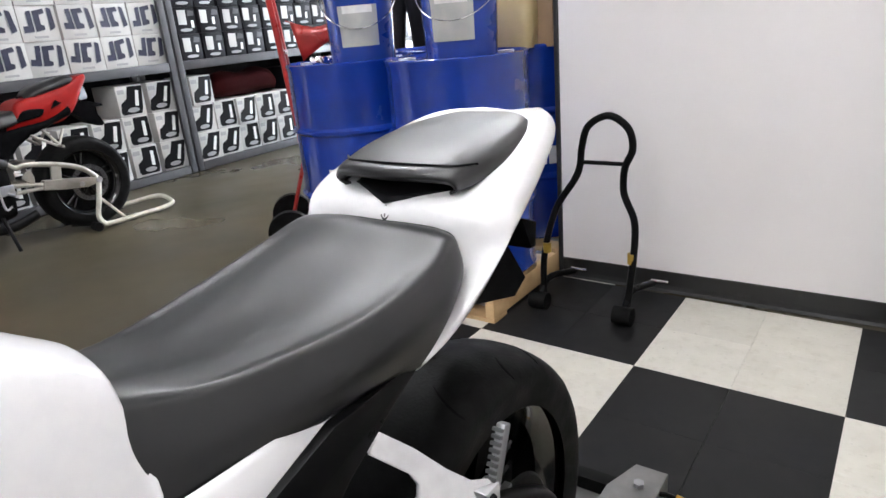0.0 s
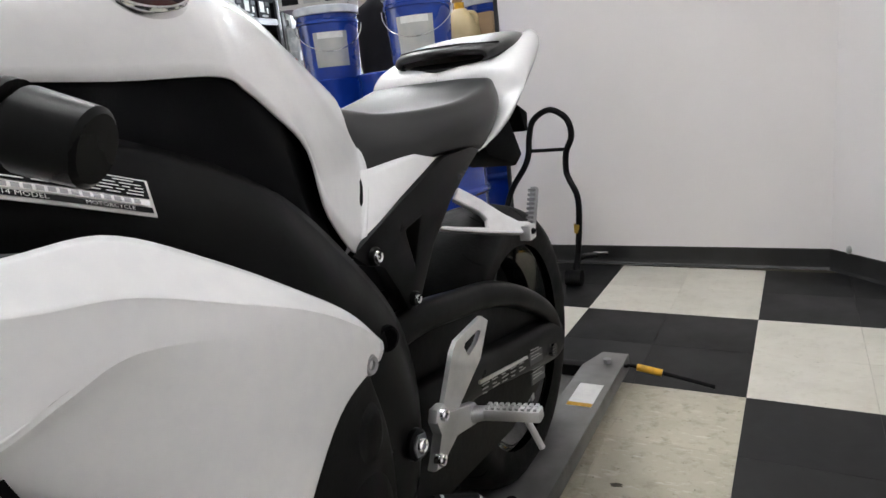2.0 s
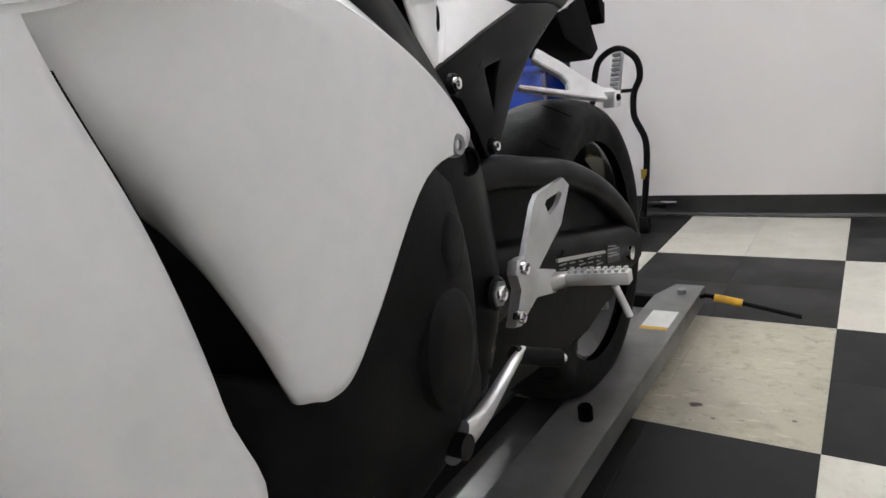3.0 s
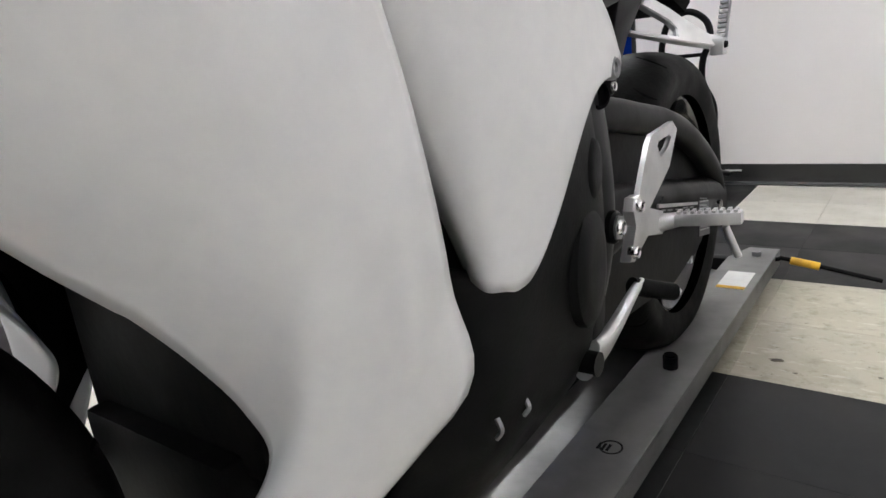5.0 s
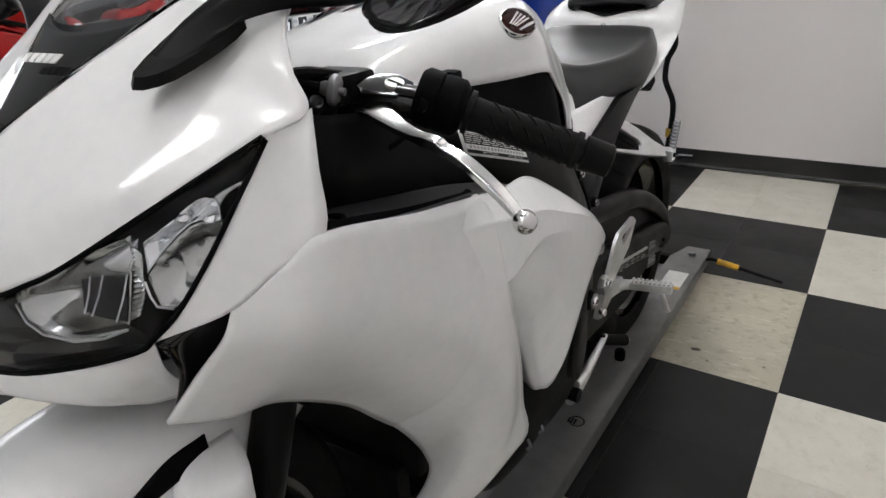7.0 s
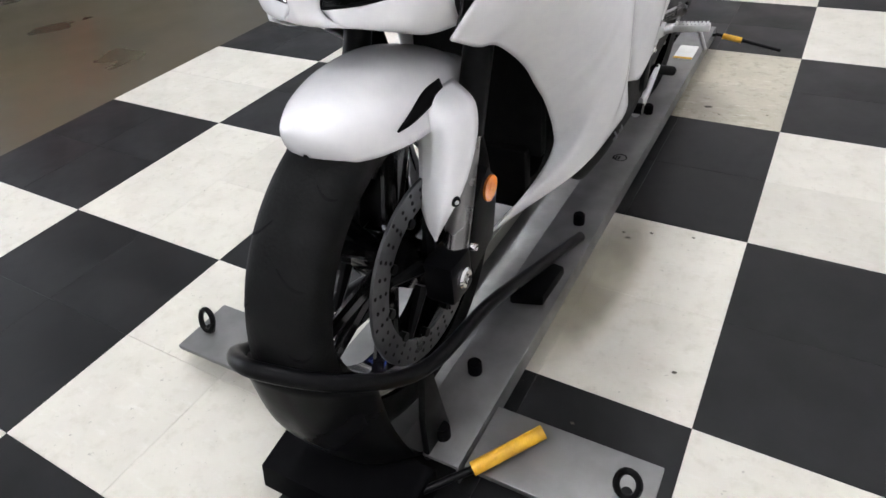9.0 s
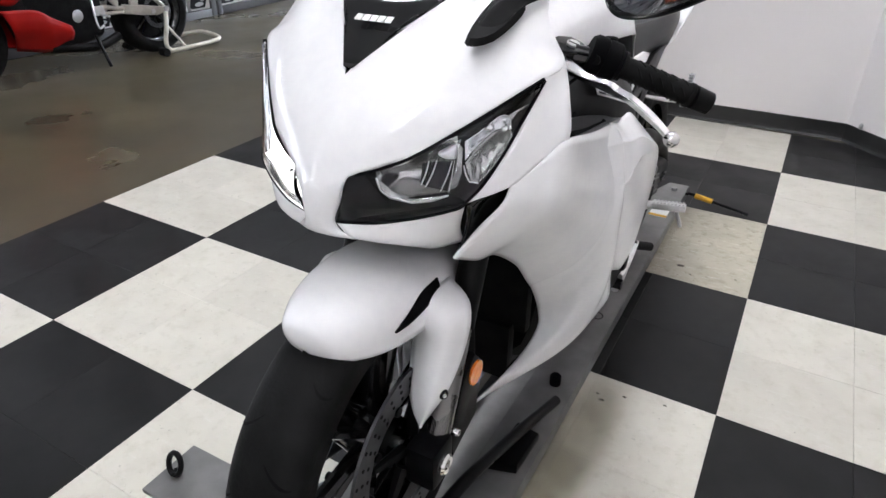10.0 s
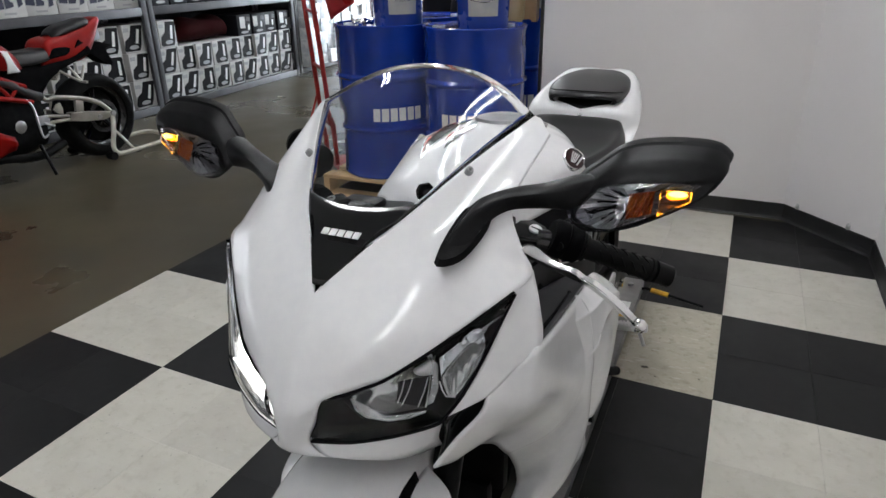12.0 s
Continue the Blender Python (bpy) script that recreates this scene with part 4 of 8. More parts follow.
def headlamp(s):
    bm = bmesh.new()
    a, b = [Vector((nose_at(s, p.x), p.y, p.z)) for p in spline(TOP, 26)], [Vector((nose_at(s, p.x), p.y, p.z)) for p in spline(LOW, 26)]
    rows = [[p.lerp(q, v / 10) + Vector((s * 0.35, -0.9, 0.25)).normalized() * 0.008 * math.sin(math.pi * v / 10) for v in range(11)] for p, q in zip(a, b)]
    grid(bm, rows)
    lens = part("headlight", bm, CLEAR, bike, "clear headlamp lens")
    shell(lens, 0.002)
    # dark edge of the lens and the black housing behind it
    for ln in (a, b):
        part("lens_edge", tube(bmesh.new(), [q + Vector((0, -0.0015, 0)) for q in ln], 0.0022 if s > 0 else 0.001, 6), BLACK, lens, "black edge of the lens")
    bm = bmesh.new()
    rows = []
    for v in range(9):
        w = v / 8
        dep = math.sin(math.pi * w) ** 0.6
        rows.append([p.lerp(q, w) + Vector((-s * 0.02 * dep, 0.004 + 0.075 * dep * min(1, 0.16 + i / 9), 0)) for i, (p, q) in enumerate(zip(a, b))])
    grid(bm, rows)
    # the far housing is silvered only to carry the lit lamp's glare
    part("bowl", bm, LAMPBLACK if s > 0 else REFLECTOR, lens, "black lamp housing" if s > 0 else "lamp housing silvered in place of the lit lamp's glare")
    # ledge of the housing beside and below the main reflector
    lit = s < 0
    # the lit far lamp's light is put in as glow of reflector and ledge
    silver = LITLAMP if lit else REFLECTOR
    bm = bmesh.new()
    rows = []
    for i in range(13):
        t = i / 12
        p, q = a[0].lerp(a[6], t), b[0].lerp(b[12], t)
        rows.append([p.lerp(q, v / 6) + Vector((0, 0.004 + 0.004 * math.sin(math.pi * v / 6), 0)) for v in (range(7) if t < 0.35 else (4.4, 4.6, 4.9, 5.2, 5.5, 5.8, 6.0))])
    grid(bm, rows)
    part("ledge", bm, LITLAMP if lit else LAMPBLACK, lens, "inner ledge made to glow with the lit lamp" if lit else "satin black inner ledge")
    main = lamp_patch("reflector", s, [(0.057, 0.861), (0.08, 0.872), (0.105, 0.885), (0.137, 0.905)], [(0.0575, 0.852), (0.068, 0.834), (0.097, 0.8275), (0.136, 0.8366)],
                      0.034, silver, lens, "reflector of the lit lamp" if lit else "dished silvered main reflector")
    small = lamp_patch("reflector", s, [(0.1475, 0.874), (0.158, 0.893), (0.172, 0.909), (0.186, 0.911)], [(0.156, 0.8535), (0.1645, 0.8515), (0.178, 0.877), (0.188, 0.904)],
                       0.016, REFLECTOR, lens, "small ribbed reflector", flutes=7)
    jewel = lamp_patch("lamp_cup", s, [(0.1435, 0.899), (0.158, 0.911), (0.1735, 0.9265), (0.184, 0.926)], [(0.1475, 0.876), (0.158, 0.8945), (0.172, 0.9105), (0.187, 0.91)],
                       0.014, MIRRORED, lens, "faceted bright cup", flutes=5)
    lamp_patch("tip_trim", s, [(0.183, 0.928), (0.19, 0.9325), (0.202, 0.9395)], [(0.1865, 0.92), (0.1905, 0.929), (0.202, 0.938)], 0.0, REFLECTOR, lens, "bright pointed trim", nu=10, nv=4)
    if not lit:
        # dark window of the projector with thin bright ribs, bright hood over it, notched strip beside it
        lamp_patch("baffle", s, [(0.1045, 0.8745), (0.1186, 0.876), (0.1366, 0.8765)], [(0.1045, 0.8505), (0.116, 0.845), (0.1335, 0.8415)], 0.002, LAMPBLACK, main, "black baffle", lift=0.0075)
        for x0, z0, x1, z1 in ((0.111, 0.876, 0.1055, 0.849), (0.119, 0.877, 0.1105, 0.8465), (0.1345, 0.8765, 0.127, 0.842)):
            lamp_line("rib", s, [(x0, z0), ((x0 + x1) / 2 + 0.001, (z0 + z1) / 2), (x1, z1)], 0.0007, SILVER, main, "thin bright rib", lift=0.0065)
        lamp_patch("hood", s, [(0.1186, 0.887), (0.128, 0.8935), (0.1395, 0.9015)], [(0.1186, 0.8835), (0.128, 0.8785), (0.139, 0.879)], -0.006, SILVER, main, "bright rounded hood", lift=0.009, nu=14, nv=10)
        lamp_patch("notched_strip", s, [(0.137, 0.898), (0.1385, 0.88), (0.138, 0.86), (0.135, 0.8415)], [(0.1435, 0.891), (0.1445, 0.877), (0.146, 0.862), (0.1425, 0.845)], 0.0, REFLECTOR, main, "notched bright strip", flutes=14, nu=57, nv=5)
        lamp_line("rim", s, [(0.057, 0.8555), (0.0614, 0.8408), (0.0726, 0.8314), (0.0974, 0.827), (0.1194, 0.83), (0.136, 0.8366)], 0.0011, SILVER, main, "thin bright rim")
        lamp_line("rim", s, [(0.1475, 0.872), (0.1515, 0.861), (0.156, 0.8535), (0.1645, 0.8512)], 0.0009, SILVER, small, "thin bright rim")
    for x, z in ((0.1646, 0.9134), (0.1794, 0.9112)):
        bm = bmesh.new()
        p = Vector((nose_at(s, x), lens_y(x, z) + 0.012, z))
        bmesh.ops.create_uvsphere(bm, u_segments=16, v_segments=10, radius=0.0055, matrix=Matrix.Translation(p) @ Matrix.Diagonal((1, 1.4, 0.9, 1)))
        part("bulb", bm, CHROME, jewel, "small bright bulb")
    return lens


for s in (1, -1):
    headlamp(s)

# windscreen
ws = []
for f in (1, 0.66, 0.33, 0, -0.33, -0.66, -1):
    b = 1 - f * f
    sec = []
    for (x, y, z), (yc, zc) in zip([(0.004, -1.376, 0.967), (0.03, -1.335, 1.0), (0.062, -1.285, 1.035), (0.118, -1.19, 1.09), (0.168, -1.095, 1.132)],
                                   [(-1.376, 0.967), (-1.325, 1.008), (-1.255, 1.062), (-1.135, 1.14), (-1.03, 1.185)]):
        sec.append((nose_at(1 if f >= 0 else -1, x * abs(f)), y + (yc - y) * b, z + (zc - z) * b))
    ws.append(sec)
bm = bmesh.new()
loft(bm, ws, 31, 30)
windscreen = part("windscreen", bm, SCREEN, bike, "clear tinted windscreen")
shell(windscreen, 0.003)
bm = bmesh.new()
rows = []
for f in [1 - i / 12 for i in range(25)]:
    b = 1 - f * f
    row = []
    for t in [i / 8 for i in range(9)]:
        x, y, z = Vector((0.006, -1.374, 0.967)).lerp(Vector((0.074, -1.265, 1.047)), t)
        yc, zc = Vector((-1.374, 0.967)).lerp(Vector((-1.285, 1.038)), t)
        p = Vector((nose_at(1 if f >= 0 else -1, x * abs(f) * 0.97), y + (yc - y) * b, z + (zc - z) * b)) + Vector((0, -0.0022, 0.0022))
        row.append(p)
    rows.append(row)
grid(bm, rows)
shield = part("screen_base", bm, GLOSSBLACK, windscreen, "gloss black lower part of the screen")
shell(shield, 0.002)
bm = bmesh.new()
for i in range(5):
    x = -0.0265 + i * 0.0112
    plate(bm, [(x, 0.0), (x + 0.0094, 0.0), (x + 0.0108, 0.0095), (x + 0.0014, 0.0095)], "y", 0.0, 0.001)
bmesh.ops.transform(bm, matrix=Matrix.Translation((-0.008, -1.331, 1.0165)) @ Matrix.Rotation(radians(-52), 4, "X"), verts=bm.verts)
part("lettering", bm, LABEL, windscreen, "pale maker's mark")

def between(p, q, k):
    return tuple(Vector(p).lerp(Vector(q), k))


# side fairing: outer skin round the wheel arch, and the panel tucked behind it
arch = [(0.143, -1.386, 0.747), (0.152, -1.335, 0.722), (0.155, -1.285, 0.706), (0.156, -1.207, 0.65), (0.156, -1.127, 0.563), (0.1558, -1.1, 0.525), (0.155, -1.076, 0.483), (0.152, -1.064, 0.44), (0.14, -1.095, 0.4), (0.11, -1.15, 0.35), (0.078, -1.188, 0.304)]
rim1 = [(0.197, -1.345, 0.844), (0.222, -1.312, 0.871), (0.244, -1.283, 0.893), (0.242, -1.17, 0.868), (0.238, -1.05, 0.846), (0.257, -1.049, 0.818), (0.269, -1.043, 0.74), (0.263, -1.01, 0.65), (0.256, -0.986, 0.55), (0.243, -0.974, 0.455), (0.13, -1.08, 0.345)]
mid1 = [(0.191, -1.355, 0.82), (0.2215, -1.319, 0.818), (0.2455, -1.283, 0.812), (0.252, -1.18, 0.765), (0.264, -1.09, 0.715), (0.2655, -1.082, 0.685), (0.266, -1.07, 0.65), (0.264, -1.04, 0.58), (0.245, -1.03, 0.49), (0.205, -1.05, 0.4), (0.11, -1.13, 0.325)]
low1 = [(0.166, -1.369, 0.785), (0.187, -1.325, 0.762), (0.203, -1.28, 0.748), (0.215, -1.195, 0.7), (0.228, -1.11, 0.625), (0.2275, -1.1, 0.596), (0.226, -1.085, 0.565), (0.22, -1.075, 0.51), (0.195, -1.08, 0.44), (0.15, -1.11, 0.372), (0.093, -1.16, 0.314)]
skin = [list(q) for q in zip(rim1, mid1, low1, arch)]
skin[4:4] = [[tuple(Vector(p).lerp(Vector(q), k)) for p, q in zip(skin[3], skin[4])] for k in (0.6, 0.87)]
side_fairing = panel("side_fairing", skin, WHITE, bike, 78, 26, 0.004, "white side fairing", True)
# black lining inside both fairings
lining = [[(x - 0.016, y + 0.01, z) for x, y, z in (q[0], q[1], q[2], between(q[2], q[3], 0.45))] for q in skin[1:-1]]
panel("fairing_lining", lining, BLACK, bike, 40, 14, 0.002, "black lining of the fairing", True)
strip = [[(0.212, -1.298, 0.967), (0.219, -1.277, 0.974), (0.222, -1.258, 0.98)],
         [(0.2, -1.322, 0.925), (0.218, -1.299, 0.932), (0.237, -1.274, 0.942)],
         [(0.187, -1.346, 0.886), (0.216, -1.315, 0.89), (0.244, -1.283, 0.893)],
         [(0.18, -1.358, 0.868), (0.2, -1.336, 0.869), (0.222, -1.312, 0.871)],
         [(0.172, -1.37, 0.85), (0.184, -1.358, 0.847), (0.197, -1.345, 0.844)],
         [(0.157, -1.386, 0.827), (0.1575, -1.3855, 0.828), (0.158, -1.385, 0.829)]]
panel("side_strip", strip, WHITE, bike, 24, 8, 0.003, "", True)
inner = [[(0.236, -1.1, 0.848), (0.244, -1.1, 0.824), (0.25, -1.1, 0.752), (0.246, -1.1, 0.744), (0.226, -1.075, 0.722), (0.208, -0.985, 0.66), (0.204, -0.928, 0.58), (0.215, -0.912, 0.522)],
         [(0.238, -1.05, 0.8463), (0.257, -1.049, 0.8183), (0.2685, -1.044, 0.754), (0.2665, -1.043, 0.748), (0.249, -1.036, 0.724), (0.233, -0.99, 0.672), (0.228, -0.943, 0.58), (0.238, -0.924, 0.518)],
         [(0.2335, -1.0, 0.8345), (0.26, -1.0, 0.807), (0.2698, -1.0, 0.763), (0.2685, -1.0, 0.757), (0.2555, -0.997, 0.731), (0.2485, -0.962, 0.662), (0.245, -0.935, 0.575), (0.249, -0.916, 0.517)],
         [(0.233, -0.932, 0.8315), (0.263, -0.945, 0.798), (0.27, -0.955, 0.7695), (0.2695, -0.955, 0.764), (0.263, -0.95, 0.738), (0.2595, -0.927, 0.66), (0.255, -0.912, 0.57), (0.254, -0.905, 0.515)],
         [(0.235, -0.86, 0.796), (0.264, -0.872, 0.769), (0.2695, -0.885, 0.752), (0.27, -0.887, 0.743), (0.2695, -0.89, 0.715), (0.2685, -0.886, 0.655), (0.263, -0.884, 0.57), (0.258, -0.886, 0.523)],
         [(0.242, -0.79, 0.752), (0.2635, -0.798, 0.737), (0.266, -0.805, 0.722), (0.268, -0.81, 0.7), (0.269, -0.82, 0.678), (0.27, -0.83, 0.645), (0.269, -0.845, 0.6), (0.266, -0.86, 0.56)],
         [(0.247, -0.73, 0.71), (0.258, -0.736, 0.701), (0.26, -0.74, 0.69), (0.261, -0.746, 0.68), (0.262, -0.752, 0.672), (0.263, -0.757, 0.662), (0.264, -0.77, 0.648), (0.265, -0.785, 0.637)],
         [(0.249, -0.69, 0.668), (0.2495, -0.6885, 0.666), (0.25, -0.688, 0.664), (0.25, -0.688, 0.662), (0.25, -0.688, 0.66), (0.25, -0.688, 0.658), (0.25, -0.69, 0.655), (0.25, -0.695, 0.65)]]


inner = [[q[0], between(q[0], q[1], 0.8), q[1], between(q[1], q[2], 0.15)] + q[2:] for q in inner]
inner_panel = panel("inner_fairing", inner, WHITE, bike, 44, 56, 0.004, "white inner fairing panel", True)
bolt(inner_panel, 0.2535, -0.72, 0.655, 0.0105, 0.003, STEEL)
# black vent behind the beak
vent = [[(0.157, -1.384, 0.827), (0.15, -1.37, 0.79), (0.143, -1.38, 0.75)], [(0.178, -1.36, 0.842), (0.16, -1.345, 0.81), (0.15, -1.35, 0.76)], [(0.197, -1.335, 0.86), (0.19, -1.33, 0.82), (0.17, -1.32, 0.78)]]
panel("vent", vent, GLOSSBLACK, bike, 10, 8, 0.003, "dark air vent", True, 1.0)

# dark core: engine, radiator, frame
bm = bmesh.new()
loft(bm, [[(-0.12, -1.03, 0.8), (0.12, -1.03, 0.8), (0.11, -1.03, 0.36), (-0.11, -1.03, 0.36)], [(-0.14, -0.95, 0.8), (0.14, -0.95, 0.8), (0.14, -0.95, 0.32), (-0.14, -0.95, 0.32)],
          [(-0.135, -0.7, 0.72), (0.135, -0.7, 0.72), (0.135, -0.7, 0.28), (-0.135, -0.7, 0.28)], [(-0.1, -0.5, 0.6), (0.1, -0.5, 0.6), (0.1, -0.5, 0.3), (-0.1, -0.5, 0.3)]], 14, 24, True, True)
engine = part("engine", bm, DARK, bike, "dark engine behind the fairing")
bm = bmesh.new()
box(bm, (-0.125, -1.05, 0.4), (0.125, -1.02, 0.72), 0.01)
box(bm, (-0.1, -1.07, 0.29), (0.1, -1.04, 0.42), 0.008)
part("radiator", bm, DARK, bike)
bell = [[(0.2, -0.965, 0.55), (0.195, -0.955, 0.48), (0.185, -0.95, 0.42), (0.165, -0.96, 0.37), (0.14, -0.97, 0.32)],
        [(0.225, -0.9, 0.53), (0.222, -0.89, 0.46), (0.215, -0.88, 0.4), (0.195, -0.89, 0.34), (0.16, -0.9, 0.28)],
        [(0.235, -0.83, 0.58), (0.23, -0.81, 0.5), (0.222, -0.8, 0.42), (0.2, -0.8, 0.345), (0.165, -0.8, 0.285)],
        [(0.23, -0.745, 0.64), (0.226, -0.72, 0.53), (0.222, -0.71, 0.43), (0.206, -0.71, 0.355), (0.17, -0.71, 0.3)],
        [(0.21, -0.668, 0.615), (0.208, -0.645, 0.53), (0.206, -0.642, 0.45), (0.198, -0.644, 0.38), (0.175, -0.652, 0.335)],
        [(0.195, -0.65, 0.605), (0.186, -0.625, 0.535), (0.184, -0.623, 0.45), (0.18, -0.628, 0.378), (0.162, -0.638, 0.335)]]
belly = panel("belly_cover", bell, ENGINEBLACK, bike, 36, 30, 0.004, "black lower side cover", True)
for y, z, x, r, h in ((-0.715, 0.468, 0.219, 0.062, 0.012), (-0.672, 0.405, 0.2, 0.042, 0.012), (-0.69, 0.56, 0.214, 0.034, 0.01)):
    bm = lathe(bmesh.new(), [(0.0, h), (r * 0.55, h * 0.97), (r * 0.82, h * 0.8), (r * 0.95, h * 0.35), (r, -0.012)], (0, 0, 0), "z", 36)
    bmesh.ops.transform(bm, matrix=Matrix.Translation((x, y, z)) @ Matrix.Rotation(radians(90), 4, "Y") @ Matrix.Rotation(radians(-12), 4, "X"), verts=bm.verts)
    part("engine_cover", bm, ENGINEBLACK, bike, "domed black engine cover")
for y, z, x in ((-0.895, 0.386, 0.2155), (-0.845, 0.38, 0.2125)):
    part("clip", tube(bmesh.new(), [(x, y, z - 0.008), (x + 0.005, y + 0.001, z), (x, y + 0.003, z + 0.009)], 0.0025, 6, 8), STEEL, belly, "small bright clip")
frame_line = [[(0.15, -1.2, 0.955), (0.165, -1.2, 0.9), (0.16, -1.2, 0.86)], [(0.16, -1.02, 0.925), (0.176, -1.02, 0.875), (0.172, -1.02, 0.81)], [(0.175, -0.88, 0.89), (0.196, -0.88, 0.835), (0.188, -0.88, 0.77)],
              [(0.182, -0.74, 0.83), (0.2, -0.74, 0.77), (0.19, -0.75, 0.68)], [(0.172, -0.62, 0.73), (0.19, -0.65, 0.68), (0.185, -0.69, 0.6)], [(0.162, -0.528, 0.622), (0.182, -0.575, 0.592), (0.18, -0.65, 0.55)],
              [(0.152, -0.487, 0.5), (0.174, -0.535, 0.48), (0.17, -0.63, 0.46)], [(0.15, -0.505, 0.41), (0.17, -0.545, 0.4), (0.165, -0.63, 0.4)], [(0.14, -0.52, 0.33), (0.155, -0.56, 0.33), (0.15, -0.63, 0.34)]]
frame_spar = panel("frame_spar", frame_line, SATIN, bike, 44, 12, 0.02, "satin black frame", True)
bolt(frame_spar, 0.18, -0.55, 0.462, 0.021, 0.004, SATIN)
bm = bmesh.new()
rod(bm, (0.176, -0.55, 0.462), (0.188, -0.55, 0.462), 0.0165, 6)
part("pivot_nut", bm, STEEL, frame_spar, "steel pivot nut")
bolt(frame_spar, 0.187, -0.55, 0.462, 0.0105, 0.004, CHROME)
bm = lathe(bmesh.new(), [(0.0, -0.004), (0.011, -0.004), (0.0125, 0.0015), (0.0155, 0.001), (0.0165, -0.003)], (0, 0, 0), "x", 24)
bmesh.ops.transform(bm, matrix=Matrix.Translation((0.1865, -0.59, 0.623)) @ Matrix.Rotation(radians(-20), 4, "Z"), verts=bm.verts)
part("mounting_hole", bm, BLACK, frame_spar, "dark hole in the frame")
# black lower tank cover
cover = [[(0.124, -1.1, 0.95), (0.134, -1.1, 0.93), (0.145, -1.1, 0.9)], [(0.134, -1.02, 0.944), (0.144, -1.02, 0.915), (0.156, -1.02, 0.87)], [(0.145, -0.9, 0.938), (0.166, -0.89, 0.89), (0.179, -0.88, 0.84)],
         [(0.174, -0.77, 0.942), (0.182, -0.765, 0.87), (0.182, -0.755, 0.79)], [(0.163, -0.704, 0.912), (0.175, -0.695, 0.83), (0.176, -0.685, 0.74)], [(0.155, -0.672, 0.875), (0.158, -0.663, 0.8), (0.159, -0.632, 0.725)], [(0.13, -0.63, 0.86), (0.134, -0.615, 0.79), (0.138, -0.59, 0.71)]]
panel("tank_cover", cover, BLACK, bike, 28, 12, 0.004, "textured black lower tank cover", True)

# tank
tank_halves = [[(0, -1.085, 0.96), (0.045, -1.08, 0.96), (0.085, -1.075, 0.956), (0.11, -1.07, 0.95), (0.126, -1.065, 0.942)],
               [(0, -1.02, 0.987), (0.05, -1.02, 0.988), (0.096, -1.02, 0.983), (0.123, -1.02, 0.968), (0.136, -1.025, 0.942)],
               [(0, -0.95, 1.002), (0.06, -0.95, 1.003), (0.11, -0.95, 0.998), (0.138, -0.95, 0.975), (0.144, -0.95, 0.933)],
               [(0, -0.85, 1.021), (0.07, -0.85, 1.022), (0.127, -0.85, 1.013), (0.157, -0.85, 0.984), (0.163, -0.85, 0.927)],
               [(0, -0.77, 1.03), (0.07, -0.77, 1.029), (0.13, -0.77, 1.014), (0.167, -0.77, 0.978), (0.184, -0.77, 0.926)],
               [(0, -0.735, 1.031), (0.07, -0.735, 1.029), (0.128, -0.735, 1.01), (0.162, -0.735, 0.968), (0.18, -0.738, 0.913)],
               [(0, -0.7, 1.031), (0.069, -0.7, 1.027), (0.122, -0.7, 1.004), (0.151, -0.7, 0.953), (0.172, -0.705, 0.895)],
               [(0, -0.63, 1.02), (0.066, -0.63, 1.012), (0.112, -0.63, 0.976), (0.132, -0.632, 0.914), (0.163, -0.65, 0.852)],
               [(0, -0.555, 0.985), (0.06, -0.555, 0.972), (0.093, -0.555, 0.93), (0.122, -0.57, 0.866), (0.163, -0.634, 0.782)],
               [(0, -0.472, 0.928), (0.06, -0.474, 0.914), (0.085, -0.48, 0.862), (0.104, -0.49, 0.805), (0.1365, -0.562, 0.718)],
               [(0, -0.46, 0.918), (0.058, -0.462, 0.904), (0.083, -0.466, 0.855), (0.105, -0.47, 0.803), (0.138, -0.54, 0.7185)]]
tank = full_panel("tank", tank_halves, WHITE, bike, 48, 41, 0.003, "white fuel tank")
bm = bmesh.new()
lathe(bm, [(0.0, 0.012), (0.035, 0.012), (0.042, 0.008), (0.055, 0.007), (0.058, 0.0)], (0, 0, 0), "z", 36)
bmesh.ops.transform(bm, matrix=Matrix.Translation((-0.016, -0.695, 1.0275)) @ Matrix.Rotation(radians(-3), 4, "X"), verts=bm.verts)
part("filler_cap", bm, STEEL, tank, "aluminium filler cap")


TANK_SKIN = [spline([spline(h, 41)[j] for h in tank_halves], 121) for j in range(41)]


def on_tank(x, y, lift=0.0018):
    """The place of the tank's skin over (x, y)."""
    q = min((p for col in TANK_SKIN for p in col), key=lambda p: (p.x - abs(x)) ** 2 + (p.y - y) ** 2)
    n = Vector((0.2 if abs(x) > 0.1 else 0.05, -0.12, 1)).normalized()
    return Vector((math.copysign(abs(x) + n.x * lift, x), y + n.y * lift, q.z + n.z * lift))


def stripe(mat, line0, line1, lift, label):
    """A decal on the tank between two lines of (x, y)."""
    bm = bmesh.new()
    n = 16
    l0 = spline([(x, y, 0) for x, y in line0], n)
    l1 = spline([(x, y, 0) for x, y in line1], n)
    grid(bm, [[on_tank(*p.lerp(q, k / 4).xy, lift) for k in range(5)] for p, q in zip(l0, l1)])
    part("stripe", bm, mat, tank, label)


